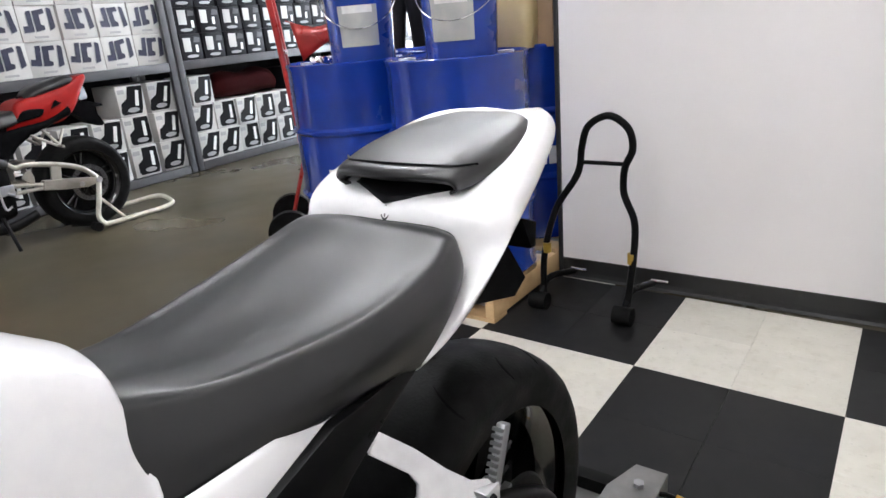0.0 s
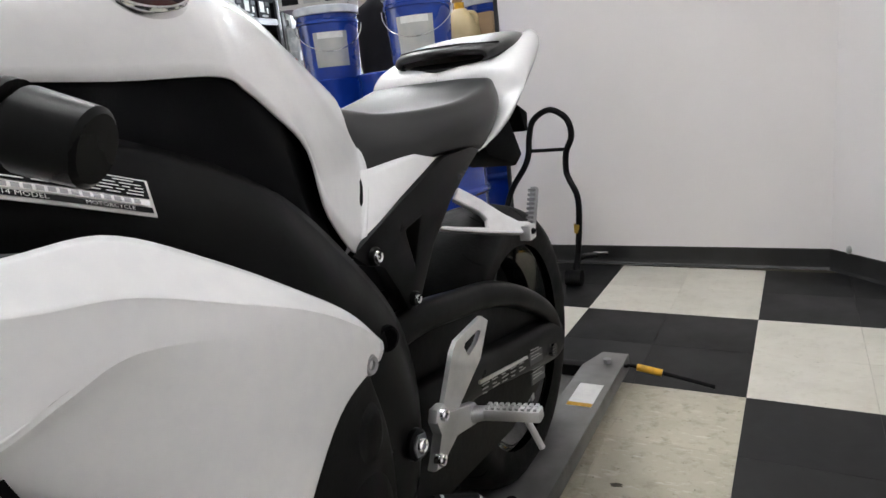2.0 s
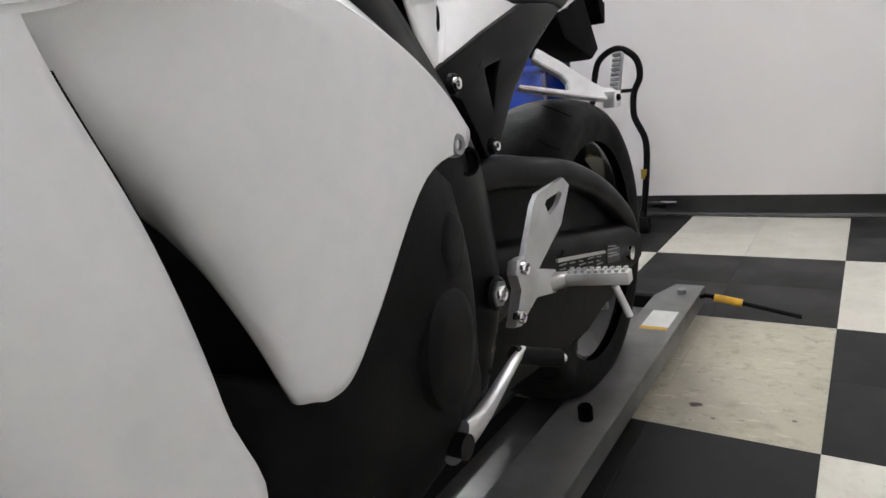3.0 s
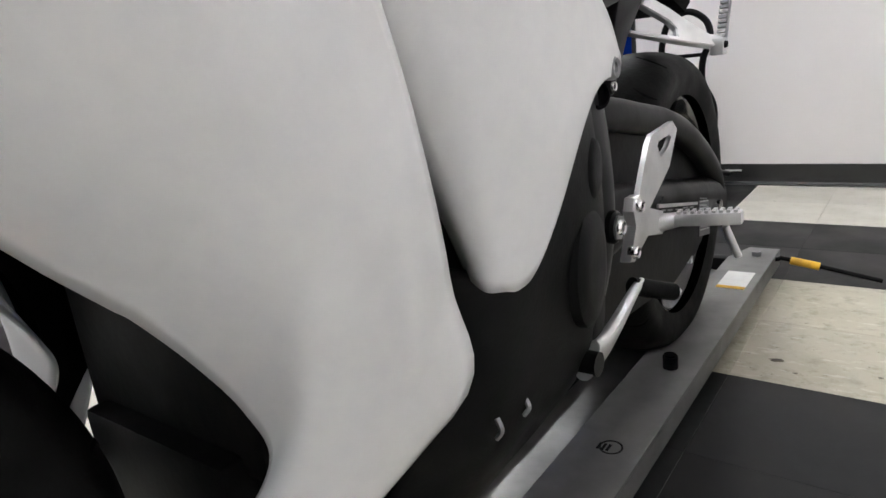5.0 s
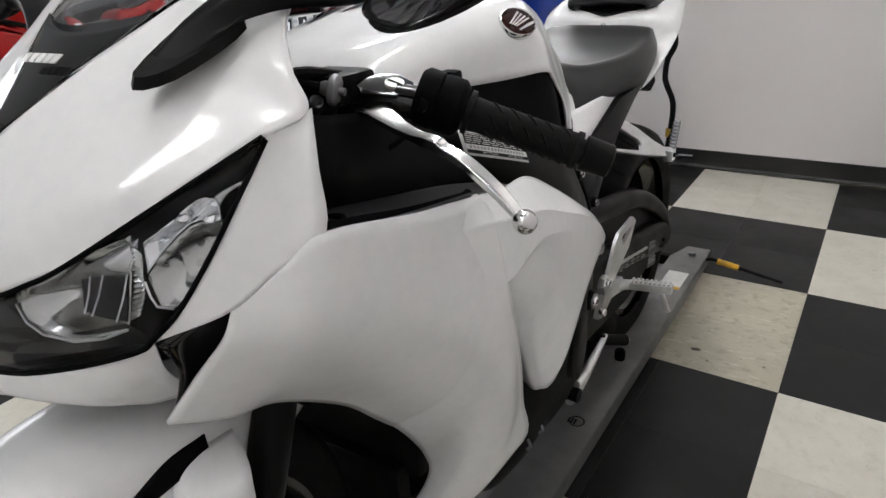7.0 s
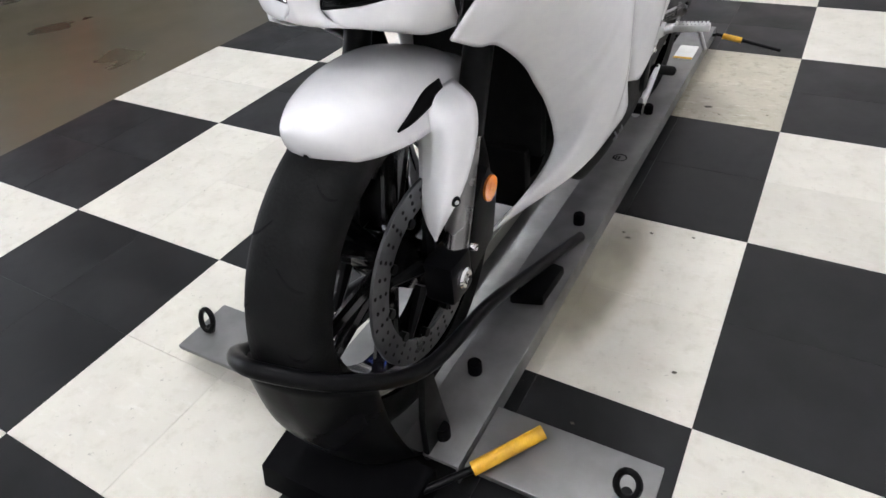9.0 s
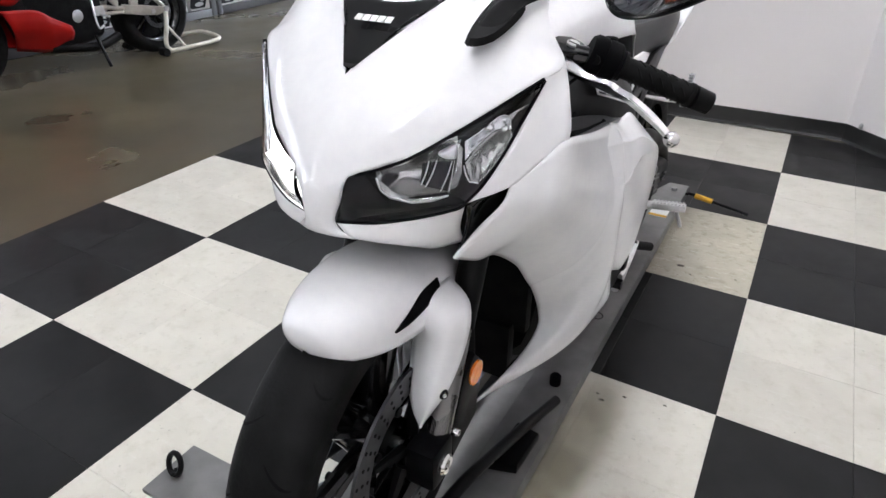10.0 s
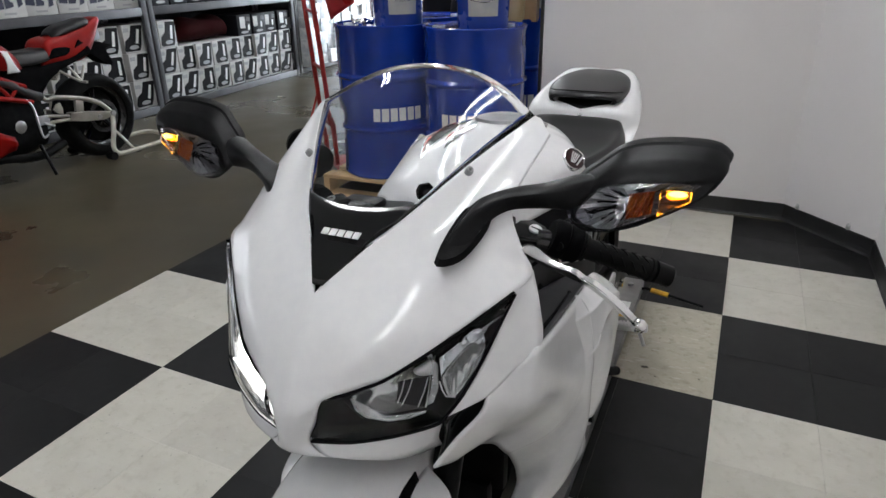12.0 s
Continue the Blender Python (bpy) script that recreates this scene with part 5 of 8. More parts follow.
for s in (1, -1):
    def beside(*pts):
        return [(-0.0125 + s * x, y) for x, y in pts]
    stripe(GLOSSBLACK, beside((0.07, -0.945), (0.073, -0.87), (0.064, -0.79), (0.06, -0.72), (0.084, -0.672)), beside((0.072, -0.944), (0.098, -0.87), (0.105, -0.79), (0.096, -0.72), (0.086, -0.671)), 0.0022, "black pointed stripe on the tank")
    stripe(RED, beside((0.078, -0.92), (0.089, -0.87), (0.092, -0.79), (0.085, -0.72)), beside((0.079, -0.92), (0.094, -0.87), (0.0995, -0.79), (0.09, -0.72)), 0.003, "red line in the black stripe")
    stripe(GLOSSBLACK, beside((0.044, -0.9), (0.036, -0.83), (0.03, -0.78), (0.04, -0.74)), beside((0.045, -0.9), (0.058, -0.83), (0.05, -0.78), (0.042, -0.74)), 0.0022, "small black pointed stripe")
    stripe(RED, beside((0.055, -0.87), (0.056, -0.83), (0.05, -0.79)), beside((0.056, -0.87), (0.061, -0.83), (0.055, -0.79)), 0.0026, "red edge of the small stripe")

# emblem on the tank's side
def emblem(s):
    m = Matrix.Translation((s * 0.1585, -0.807, 0.992)) @ Matrix.Scale(0.8, 4) @ Matrix.Rotation(radians(-s * 12), 4, "Z") @ Matrix.Rotation(radians(s * 52), 4, "Y")
    bm = bmesh.new()
    lathe(bm, [(0.0, 0.008), (0.03, 0.007), (0.037, 0.0055)], (0, 0, 0), "z", 40)
    bmesh.ops.scale(bm, vec=(0.66, 1.06, 1.0), verts=bm.verts)
    bmesh.ops.transform(bm, matrix=m, verts=bm.verts)
    e = part("emblem", bm, MAROON, tank, "oval dark red emblem")
    bm = bmesh.new()
    lathe(bm, [(0.0365, 0.0055), (0.038, 0.0075), (0.0398, 0.006), (0.0408, 0.0), (0.041, -0.009)], (0, 0, 0), "z", 40)
    bmesh.ops.scale(bm, vec=(0.66, 1.06, 1.0), verts=bm.verts)
    bmesh.ops.transform(bm, matrix=m, verts=bm.verts)
    part("bezel", bm, CHROME, e, "bright rim")
    # a fan of bright strokes over a broad bar
    bm = bmesh.new()
    for i in range(4):
        y1, x1 = 0.006 + 0.0055 * i, -0.02 + 0.0055 * i
        plate(bm, [(0.002 + 0.0025 * i, -0.026 + 0.0035 * i), (0.0035 + 0.0025 * i, -0.023 + 0.0035 * i), (x1 + 0.0022, y1 + 0.004), (x1, y1)], "z", 0.0078, 0.0086)
    plate(bm, [(0.0175, -0.012), (0.02, -0.008), (0.0095, 0.033), (0.005, 0.034), (0.0095, 0.012)], "z", 0.0062, 0.008)
    bmesh.ops.scale(bm, vec=(0.84, 1, 1), verts=bm.verts)
    if s < 0:
        bmesh.ops.scale(bm, vec=(-1, 1, 1), verts=bm.verts)
    bmesh.ops.transform(bm, matrix=m, verts=bm.verts)
    part("wing", bm, SILVER, e, "bright fan-shaped strokes", smooth=False)


emblem(1), emblem(-1)

# seats and tail
def seat_row(y, zc, c, zr, side, low):
    """Half a section of the seat: flat top, a firm crest at c, a steep wall down to low."""
    return [(0, y, zc), (c * 0.45, y, zc + 0.001), (c * 0.8, y, zc + (zr - zc) * 0.35), (c * 0.97, y, zr), (c + 0.006, y + 0.001, zr - 0.012), side, low]


seat_halves = [seat_row(-0.482, 0.905, 0.066, 0.893, (0.087, -0.478, 0.84), (0.1, -0.473, 0.795)),
               seat_row(-0.44, 0.888, 0.078, 0.88, (0.101, -0.436, 0.835), (0.107, -0.432, 0.797)),
               seat_row(-0.37, 0.872, 0.1, 0.872, (0.12, -0.362, 0.832), (0.119, -0.358, 0.8)),
               seat_row(-0.25, 0.874, 0.131, 0.876, (0.147, -0.242, 0.84), (0.134, -0.24, 0.802)),
               seat_row(-0.15, 0.892, 0.137, 0.892, (0.15, -0.15, 0.85), (0.139, -0.19, 0.796)),
               seat_row(-0.092, 0.911, 0.124, 0.909, (0.14, -0.1, 0.86), (0.138, -0.162, 0.797)),
               [(0, -0.072, 0.91), (0.05, -0.071, 0.91), (0.09, -0.07, 0.908), (0.112, -0.072, 0.9), (0.12, -0.075, 0.888), (0.128, -0.09, 0.858), (0.13, -0.152, 0.8)],
               [(0, -0.07, 0.892), (0.05, -0.069, 0.892), (0.088, -0.07, 0.89), (0.106, -0.072, 0.884), (0.112, -0.076, 0.874), (0.119, -0.092, 0.85), (0.122, -0.15, 0.802)]]
full_panel("seat", seat_halves, LEATHER, bike, 56, 73, 0.003, "black vinyl rider seat")
# black tube that draws the shadow gap along the seat's rear edge
part("seat_gap_line", tube(bmesh.new(), [(-0.124, -0.095, 0.858), (-0.114, -0.072, 0.896), (-0.09, -0.067, 0.905), (-0.05, -0.066, 0.907), (0, -0.067, 0.907), (0.05, -0.066, 0.907), (0.09, -0.067, 0.905), (0.114, -0.072, 0.896), (0.124, -0.095, 0.858)], 0.003, 8, 40), SATIN, bike, "thin dark line in place of the shadow gap behind the seat")
tail_halves = [[(0, -0.07, 0.87), (0.07, -0.07, 0.87), (0.1, -0.075, 0.862), (0.112, -0.1, 0.835), (0.115, -0.2, 0.79)],
               [(0, -0.064, 0.9), (0.08, -0.063, 0.9), (0.125, -0.06, 0.894), (0.142, -0.075, 0.862), (0.138, -0.19, 0.796)],
               [(0, -0.05, 0.931), (0.09, -0.05, 0.931), (0.145, -0.045, 0.922), (0.165, -0.045, 0.887), (0.15, -0.135, 0.815)],
               [(0, 0.0, 0.945), (0.08, 0.0, 0.948), (0.14, 0.0, 0.95), (0.165, 0.0, 0.92), (0.142, -0.04, 0.845)],
               [(0, 0.1, 0.964), (0.07, 0.1, 0.976), (0.125, 0.1, 0.981), (0.145, 0.1, 0.949), (0.115, 0.08, 0.882)],
               [(0, 0.2, 0.984), (0.06, 0.2, 0.996), (0.1, 0.2, 1.002), (0.115, 0.2, 0.974), (0.085, 0.18, 0.925)],
               [(0, 0.275, 0.996), (0.035, 0.275, 0.999), (0.06, 0.27, 0.999), (0.07, 0.265, 0.976), (0.05, 0.25, 0.95)]]
tail = full_panel("tail_cowl", tail_halves, WHITE, bike, 48, 41, 0.003, "white tail cowl")


def pad_row(y, zc, c, zr, low, dy=0.0):
    """Half a section of the passenger pad: gently domed, with an upright edge."""
    return [(0, y, zc), (c * 0.5, y + dy * 0.25, zc), (c * 0.82, y + dy * 0.7, zc + (zr - zc) * 0.4), (c * 0.97, y + dy, zr), (c + 0.005, y + dy + 0.002, zr - 0.007), (c + 0.004, y + dy + 0.004, low + 0.004), (c - 0.006, y + dy + 0.004, low)]


pil_halves = [pad_row(-0.046, 0.956, 0.088, 0.952, 0.944, 0.014),
              pad_row(-0.054, 0.963, 0.093, 0.959, 0.944, 0.014),
              pad_row(-0.05, 0.97, 0.097, 0.966, 0.944, 0.016),
              pad_row(-0.032, 0.976, 0.104, 0.971, 0.946, 0.02),
              pad_row(0.04, 0.988, 0.113, 0.982, 0.954, 0.01),
              pad_row(0.12, 1.0, 0.103, 0.994, 0.968, 0.002),
              pad_row(0.18, 1.005, 0.088, 0.997, 0.978, -0.008),
              pad_row(0.205, 1.005, 0.072, 0.998, 0.982, -0.014),
              pad_row(0.212, 0.994, 0.066, 0.99, 0.98, -0.016)]
pad_ob = full_panel("pillion_pad", pil_halves, LEATHER, bike, 48, 57, 0.003, "black vinyl passenger pad")
part("piping", tube(bmesh.new(), [(-0.108, 0.0, 0.9735), (-0.085, -0.021, 0.974), (-0.045, -0.033, 0.976), (0, -0.036, 0.9765), (0.045, -0.033, 0.976), (0.085, -0.021, 0.974), (0.108, 0.0, 0.9735)], 0.0016, 6, 40), SATIN, pad_ob, "raised seam")
# shade under the pad's front edge, laid on the tail as a dark sheet
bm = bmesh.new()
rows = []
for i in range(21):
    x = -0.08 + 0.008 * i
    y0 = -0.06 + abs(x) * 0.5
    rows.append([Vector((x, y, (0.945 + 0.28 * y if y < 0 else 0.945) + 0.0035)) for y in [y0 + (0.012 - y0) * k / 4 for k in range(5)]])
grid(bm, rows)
recess = part("pad_recess", bm, DARKPRINT, tail, "dark sheet in place of the shaded grip recess below the pad")
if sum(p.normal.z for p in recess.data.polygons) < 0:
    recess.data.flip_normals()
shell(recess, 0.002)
# key slot below the pad
m = Matrix.Translation((0, -0.0575, 0.917)) @ Matrix.Rotation(radians(66), 4, "X") @ Matrix.Diagonal((0.85, 1.15, 1, 1))
for name, prof, mat in (("seat_lock", [(0.0062, 0.0004), (0.0068, 0.0016), (0.0082, 0.0016), (0.0088, 0.0)], DARK), ("lock_face", [(0.0, 0.0012), (0.0066, 0.0012)], SILVER)):
    bm = lathe(bmesh.new(), prof, (0, 0, 0), "z", 24)
    bmesh.ops.transform(bm, matrix=m, verts=bm.verts)
    part(name, bm, mat, tail)
bm = box(bmesh.new(), (-0.0009, -0.005, 0.0012), (0.0009, 0.005, 0.0018))
bmesh.ops.transform(bm, matrix=m, verts=bm.verts)
part("key_slot", bm, DARK, tail)
side = [[(0.094, -0.53, 0.812), (0.106, -0.57, 0.765), (0.118, -0.605, 0.712)], [(0.102, -0.48, 0.806), (0.1165, -0.518, 0.76), (0.1345, -0.556, 0.711)], [(0.116, -0.4, 0.812), (0.127, -0.45, 0.772), (0.136, -0.5, 0.73)], [(0.122, -0.282, 0.812), (0.1235, -0.285, 0.807), (0.125, -0.29, 0.802)]]
panel("side_cover", side, WHITE, bike, 26, 10, 0.003, "white side cover under the seat", True)
TL, TR, TB = (-0.446, 0.718), (-0.403, 0.727), (-0.432, 0.668)
yoke = [(-0.545, 0.697), (-0.572, 0.716), (-0.44, 0.762), (-0.315, 0.8), (-0.167, 0.806), (-0.228, 0.777), (-0.308, 0.732), (-0.374, 0.68), (-0.425, 0.617), (-0.46, 0.607), (-0.478, 0.64), (-0.508, 0.684)]
gap = [TL, TL, TL, TR, TR, TR, TR, ((TR[0] + TB[0]) / 2, (TR[1] + TB[1]) / 2), TB, TB, TB, ((TL[0] + TB[0]) / 2, (TL[1] + TB[1]) / 2)]
for s in (1, -1):
    bm = ring_plate(bmesh.new(), yoke, gap, "x", s * 0.112, s * 0.138)
    bmesh.ops.remove_doubles(bm, verts=bm.verts, dist=1e-5)
    es = [e for e in bm.edges if e.is_manifold and e.calc_face_angle(0) > 0.9]
    bmesh.ops.bevel(bm, geom=es, offset=0.004, segments=2, affect="EDGES", profile=0.6)
    subframe = part("subframe", bm, SATIN, bike, "satin black forked subframe")
    bolt(subframe, s * 0.139, -0.528, 0.704, 0.0125, 0.004, SATIN, (s, 0, 0)), bolt(subframe, s * 0.141, -0.528, 0.704, 0.0085, 0.005, CHROME, (s, 0, 0))
    bolt(subframe, s * 0.139, -0.448, 0.622, 0.011, 0.004, SATIN, (s, 0, 0)), bolt(subframe, s * 0.141, -0.448, 0.622, 0.0075, 0.005, CHROME, (s, 0, 0))
bm = bmesh.new()
loft(bm, [[(-0.11, -0.7, 0.86), (0.11, -0.7, 0.86), (0.11, -0.7, 0.62), (-0.11, -0.7, 0.62)], [(-0.085, -0.54, 0.87), (0.085, -0.54, 0.87), (0.11, -0.54, 0.62), (-0.11, -0.54, 0.62)], [(-0.085, -0.44, 0.81), (0.085, -0.44, 0.81), (0.105, -0.44, 0.66), (-0.105, -0.44, 0.66)], [(-0.085, -0.24, 0.8), (0.085, -0.24, 0.8), (0.085, -0.24, 0.72), (-0.085, -0.24, 0.72)]], 10, 20, True, True)
part("battery_tray", bm, BLACK, bike, "black tray under the seat")
bm = bmesh.new()
plate(bm, [(-0.05, 0.84), (0.1, 0.88), (0.2, 0.74), (0.16, 0.72), (0.02, 0.76)], "x", -0.06, 0.06, 0.01)
part("under_tail", bm, BLACK, bike, "black under tail")
bm = bmesh.new()
plate(bm, [(0.17, 0.85), (0.2, 0.79), (0.215, 0.79), (0.22, 0.83)], "x", -0.07, 0.07, 0.004)
part("plate_bracket", bm, BLACK, bike, "black plate bracket")

# swingarm and chain guard
swingarm = None
for s in (1, -1):
    bm = bmesh.new()
    up = [(-0.5, 0.586), (-0.416, 0.584), (-0.319, 0.567), (-0.191, 0.543), (-0.09, 0.51), (0.02, 0.457), (0.108, 0.395), (0.135, 0.335)]
    loft(bm, [[(s * 0.115, y, z + 0.02), (s * 0.14, y, z + 0.017), (s * 0.147, y, z - 0.004), (s * 0.14, y - 0.008, z - 0.02), (s * 0.115, y - 0.008, z - 0.02)] for y, z in up], 36, 15, True, True)
    sa = part("swingarm", bm, SATIN, bike, "satin black arched swingarm")
    bm = bmesh.new()
    lowbar = [(-0.5, 0.44, 0.05), (-0.316, 0.43, 0.034), (-0.1, 0.385, 0.038), (0.08, 0.345, 0.044), (0.14, 0.335, 0.036)]
    loft(bm, [[(s * 0.11, y, z + h), (s * 0.142, y, z + h - 0.004), (s * 0.148, y, z), (s * 0.142, y, z - h + 0.004), (s * 0.11, y, z - h)] for y, z, h in lowbar], 30, 15, True, True)
    part("lower_arm", bm, SATIN, sa)
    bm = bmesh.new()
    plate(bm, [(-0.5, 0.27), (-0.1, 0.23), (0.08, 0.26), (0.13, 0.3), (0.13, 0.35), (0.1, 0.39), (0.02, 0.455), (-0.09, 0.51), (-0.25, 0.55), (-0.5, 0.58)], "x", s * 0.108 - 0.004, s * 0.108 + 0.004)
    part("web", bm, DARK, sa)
    if s > 0:
        for y0, y1, z0, z1 in ((-0.075, -0.005, 0.342, 0.382), (-0.072, 0.0, 0.3, 0.338)):
            bm = plate(bmesh.new(), [(y0, z0 + 0.014), (y1, z0), (y1, z1 - 0.014), (y0, z1)], "x", 0.1465, 0.1492)
            lb = part("label", bm, DARKGREY, sa, "small dark printed label")
            for k in range(4):
                zz = z0 + 0.016 + k * 0.0065
                part("print", plate(bmesh.new(), [(y0 + 0.006, zz + 0.008), (y1 - 0.006 - 0.012 * (k % 2), zz - 0.003), (y1 - 0.006 - 0.012 * (k % 2), zz - 0.0005), (y0 + 0.006, zz + 0.0105)], "x", 0.1493, 0.1497), GREYPRINT, lb)
        bm = plate(bmesh.new(), [(-0.3, 0.424), (-0.09, 0.38), (-0.09, 0.385), (-0.3, 0.43)], "x", 0.147, 0.152)
        part("chain_guard_edge", bm, SILVER, sa, "bright edge of the chain guard")
        for k in range(3):
            for i in range(5):
                y = -0.29 + 0.04 * i
                z = 0.417 - 0.2 * (y + 0.3) - 0.007 * k
                part("print", plate(bmesh.new(), [(y, z), (y + 0.03 - 0.006 * ((i + k) % 3), z - 0.005), (y + 0.03 - 0.006 * ((i + k) % 3), z - 0.0025), (y, z + 0.0025)], "x", 0.1485, 0.1492), GREYPRINT, sa)


bm = bmesh.new()
lathe(bm, [(0.0, -0.005), (0.112, -0.004), (0.117, 0.0), (0.112, 0.004), (0.0, 0.005)], (0.1, RA[0], RA[1]), "x", 48)
part("sprocket", bm, DARK, rear_wheel)
for top in (1, -1):
    bm = bmesh.new()
    y0, z0 = RA[0], RA[1] + top * 0.115
    y1, z1 = -0.5, 0.45 + top * 0.04
    n = 44
    for k in range(n):
        p, q = Vector((0.1, y0, z0)).lerp(Vector((0.1, y1, z1)), (k + 0.08) / n), Vector((0.1, y0, z0)).lerp(Vector((0.1, y1, z1)), (k + 0.92) / n)
        box(bm, (0.094 - 0.002 * (k % 2), min(p.y, q.y), (p.z + q.z) / 2 - 0.007), (0.106 + 0.002 * (k % 2), max(p.y, q.y), (p.z + q.z) / 2 + 0.007))
    part("chain", bm, STEEL, bike, "steel drive chain", kind="stuff")
part("rear_axle", rod(bmesh.new(), (-0.16, RA[0], RA[1]), (0.16, RA[0], RA[1]), 0.014, 20), CHROME, rear_wheel)

# rider foot controls
bm = bmesh.new()
plate(bm, [(-0.528, 0.41), (-0.508, 0.405), (-0.46, 0.43), (-0.4, 0.412), (-0.385, 0.425), (-0.395, 0.445), (-0.45, 0.462), (-0.478, 0.468), (-0.485, 0.488), (-0.505, 0.488), (-0.512, 0.472), (-0.498, 0.45)], "x", 0.176, 0.19, 0.003)
hanger = part("foot_hanger", bm, SILVER, bike, "cast aluminium foot hanger")
o = [(-0.49, 0.478), (-0.445, 0.46), (-0.362, 0.5), (-0.325, 0.548), (-0.345, 0.562), (-0.43, 0.556), (-0.445, 0.545)]
q = [(-0.4, 0.522), (-0.396, 0.521), (-0.37, 0.528), (-0.352, 0.541), (-0.36, 0.546), (-0.405, 0.543), (-0.41, 0.538)]
bm = bmesh.new()
ring_plate(bm, o, q, "x", 0.181, 0.188)
part("heel_guard", bm, SILVER, hanger, "aluminium heel guard")
bolt(hanger, 0.189, -0.494, 0.476, 0.009), bolt(hanger, 0.189, -0.513, 0.42, 0.009)
bm = bmesh.new()
rod(bm, (0.186, -0.405, 0.43), (0.212, -0.4, 0.435), 0.013, 12, 0.01)
part("peg_joint", bm, SILVER, hanger)
peg_m = Matrix.Translation((0.208, -0.402, 0.436)) @ Matrix.Rotation(radians(4), 4, "Z") @ Matrix.Rotation(radians(-4), 4, "Y")
foot_peg = part("foot_peg", box(bmesh.new(), (0.0, -0.011, -0.009), (0.085, 0.011, 0.008), 0.003, peg_m), SILVER, hanger, "ribbed aluminium foot peg")
for i in range(9):
    for dy in (-0.009, 0.001):
        part("rib", box(bmesh.new(), (0.004 + i * 0.009, dy, 0.007), (0.009 + i * 0.009, dy + 0.008, 0.0115), 0, peg_m), SILVER, foot_peg)
part("peg_feeler", rod(bmesh.new(), (0.272, -0.398, 0.428), (0.287, -0.39, 0.385), 0.005, 10), SILVER, hanger)
bm = bmesh.new()
loft(bm, [[(0.205, -0.725, 0.352), (0.222, -0.725, 0.352), (0.222, -0.7, 0.378), (0.205, -0.7, 0.378)], [(0.208, -0.67, 0.36), (0.222, -0.67, 0.36), (0.222, -0.655, 0.378), (0.208, -0.655, 0.378)],
          [(0.212, -0.6, 0.388), (0.222, -0.6, 0.388), (0.222, -0.59, 0.4), (0.212, -0.59, 0.4)], [(0.214, -0.57, 0.398), (0.221, -0.57, 0.398), (0.221, -0.564, 0.405), (0.214, -0.564, 0.405)]], 14, 16, True, True)
shift = part("shift_lever", bm, SILVER, bike, "aluminium shift lever")
part("toe_rubber", rod(bmesh.new(), (0.21, -0.575, 0.398), (0.242, -0.522, 0.376), 0.011, 14), RUBBER, shift, "black toe rubber")
bolt(shift, 0.244, -0.519, 0.375, 0.007, 0.002, CHROME, (0.5, 0.8, -0.3), "end_cap")
part("shift_pivot", rod(bmesh.new(), (0.2, -0.712, 0.362), (0.2255, -0.712, 0.362), 0.013, 16), SATIN, shift)
part("shift_rod", tube(bmesh.new(), [(0.13, -0.523, 0.567), (0.13, -0.523, 0.557), (0.13, -0.523, 0.545), (0.13, -0.524, 0.537), (0.13, -0.53, 0.42), (0.13, -0.538, 0.33), (0.13, -0.54, 0.32), (0.13, -0.542, 0.29)], [0.005, 0.0075, 0.006, 0.0022, 0.0022, 0.0022, 0.0035, 0.0035], 8), SILVER, shift, "thin bright shift rod")
# passenger peg hanger: a cast A of two arms that meet at the peg
HX, HY = Vector((0.0, 0.784, 0.62)), Vector((0.683, 0.453, -0.573))
HO = Vector((0.116, -0.262, 0.722))


def on_hanger(u, v, lift=0.0):
    return HO + HX * u + HY * v + HX.cross(HY) * -lift


bm = bmesh.new()
outline = [(0.027, -0.002), (0.002, -0.001), (0.003, 0.049), (-0.003, 0.062), (-0.016, 0.068), (-0.055, -0.004), (-0.06, -0.002), (-0.024, 0.072), (0.006, 0.126), (0.02, 0.143), (0.039, 0.14), (0.025, 0.115), (0.024, 0.084), (0.028, 0.041)]
front, back = [[bm.verts.new(on_hanger(u, v, k)) for u, v in outline] for k in (0.005, -0.006)]
bm.faces.new(front)
bm.faces.new(list(reversed(back)))
for i in range(len(outline)):
    j = (i + 1) % len(outline)
    bm.faces.new((front[j], front[i], back[i], back[j]))
bmesh.ops.recalc_face_normals(bm, faces=bm.faces)
bmesh.ops.bevel(bm, geom=[e for e in bm.edges if e.is_boundary is False and len(e.link_faces) == 2 and e.calc_face_angle(0) > 1.0], offset=0.0016, segments=2, affect="EDGES")
phang = part("passenger_hanger", bm, SILVER, bike, "forked cast aluminium passenger peg hanger", smooth=False)
hub = on_hanger(0.02, 0.133)
part("peg_mount", box(bmesh.new(), (hub.x - 0.008, hub.y - 0.012, hub.z - 0.017), (hub.x + 0.012, hub.y + 0.016, hub.z + 0.008), 0.003), SILVER, phang, "cast peg mount")
bolt(phang, hub.x + 0.012, hub.y - 0.002, hub.z - 0.002, 0.0055, 0.002, DARK)
pm = Matrix.Translation(hub + Vector((0.004, 0.012, -0.008))) @ Matrix.Rotation(radians(-24), 4, "X")
ppeg = part("passenger_peg", box(bmesh.new(), (-0.006, -0.007, 0.0), (0.006, 0.007, 0.078), 0.003, pm), STEEL, phang, "folded ribbed passenger peg")
for i in range(8):
    part("rib", box(bmesh.new(), (-0.0075, -0.0105, 0.014 + i * 0.0078), (0.005, -0.006, 0.018 + i * 0.0078), 0, pm), ROTOR, ppeg)

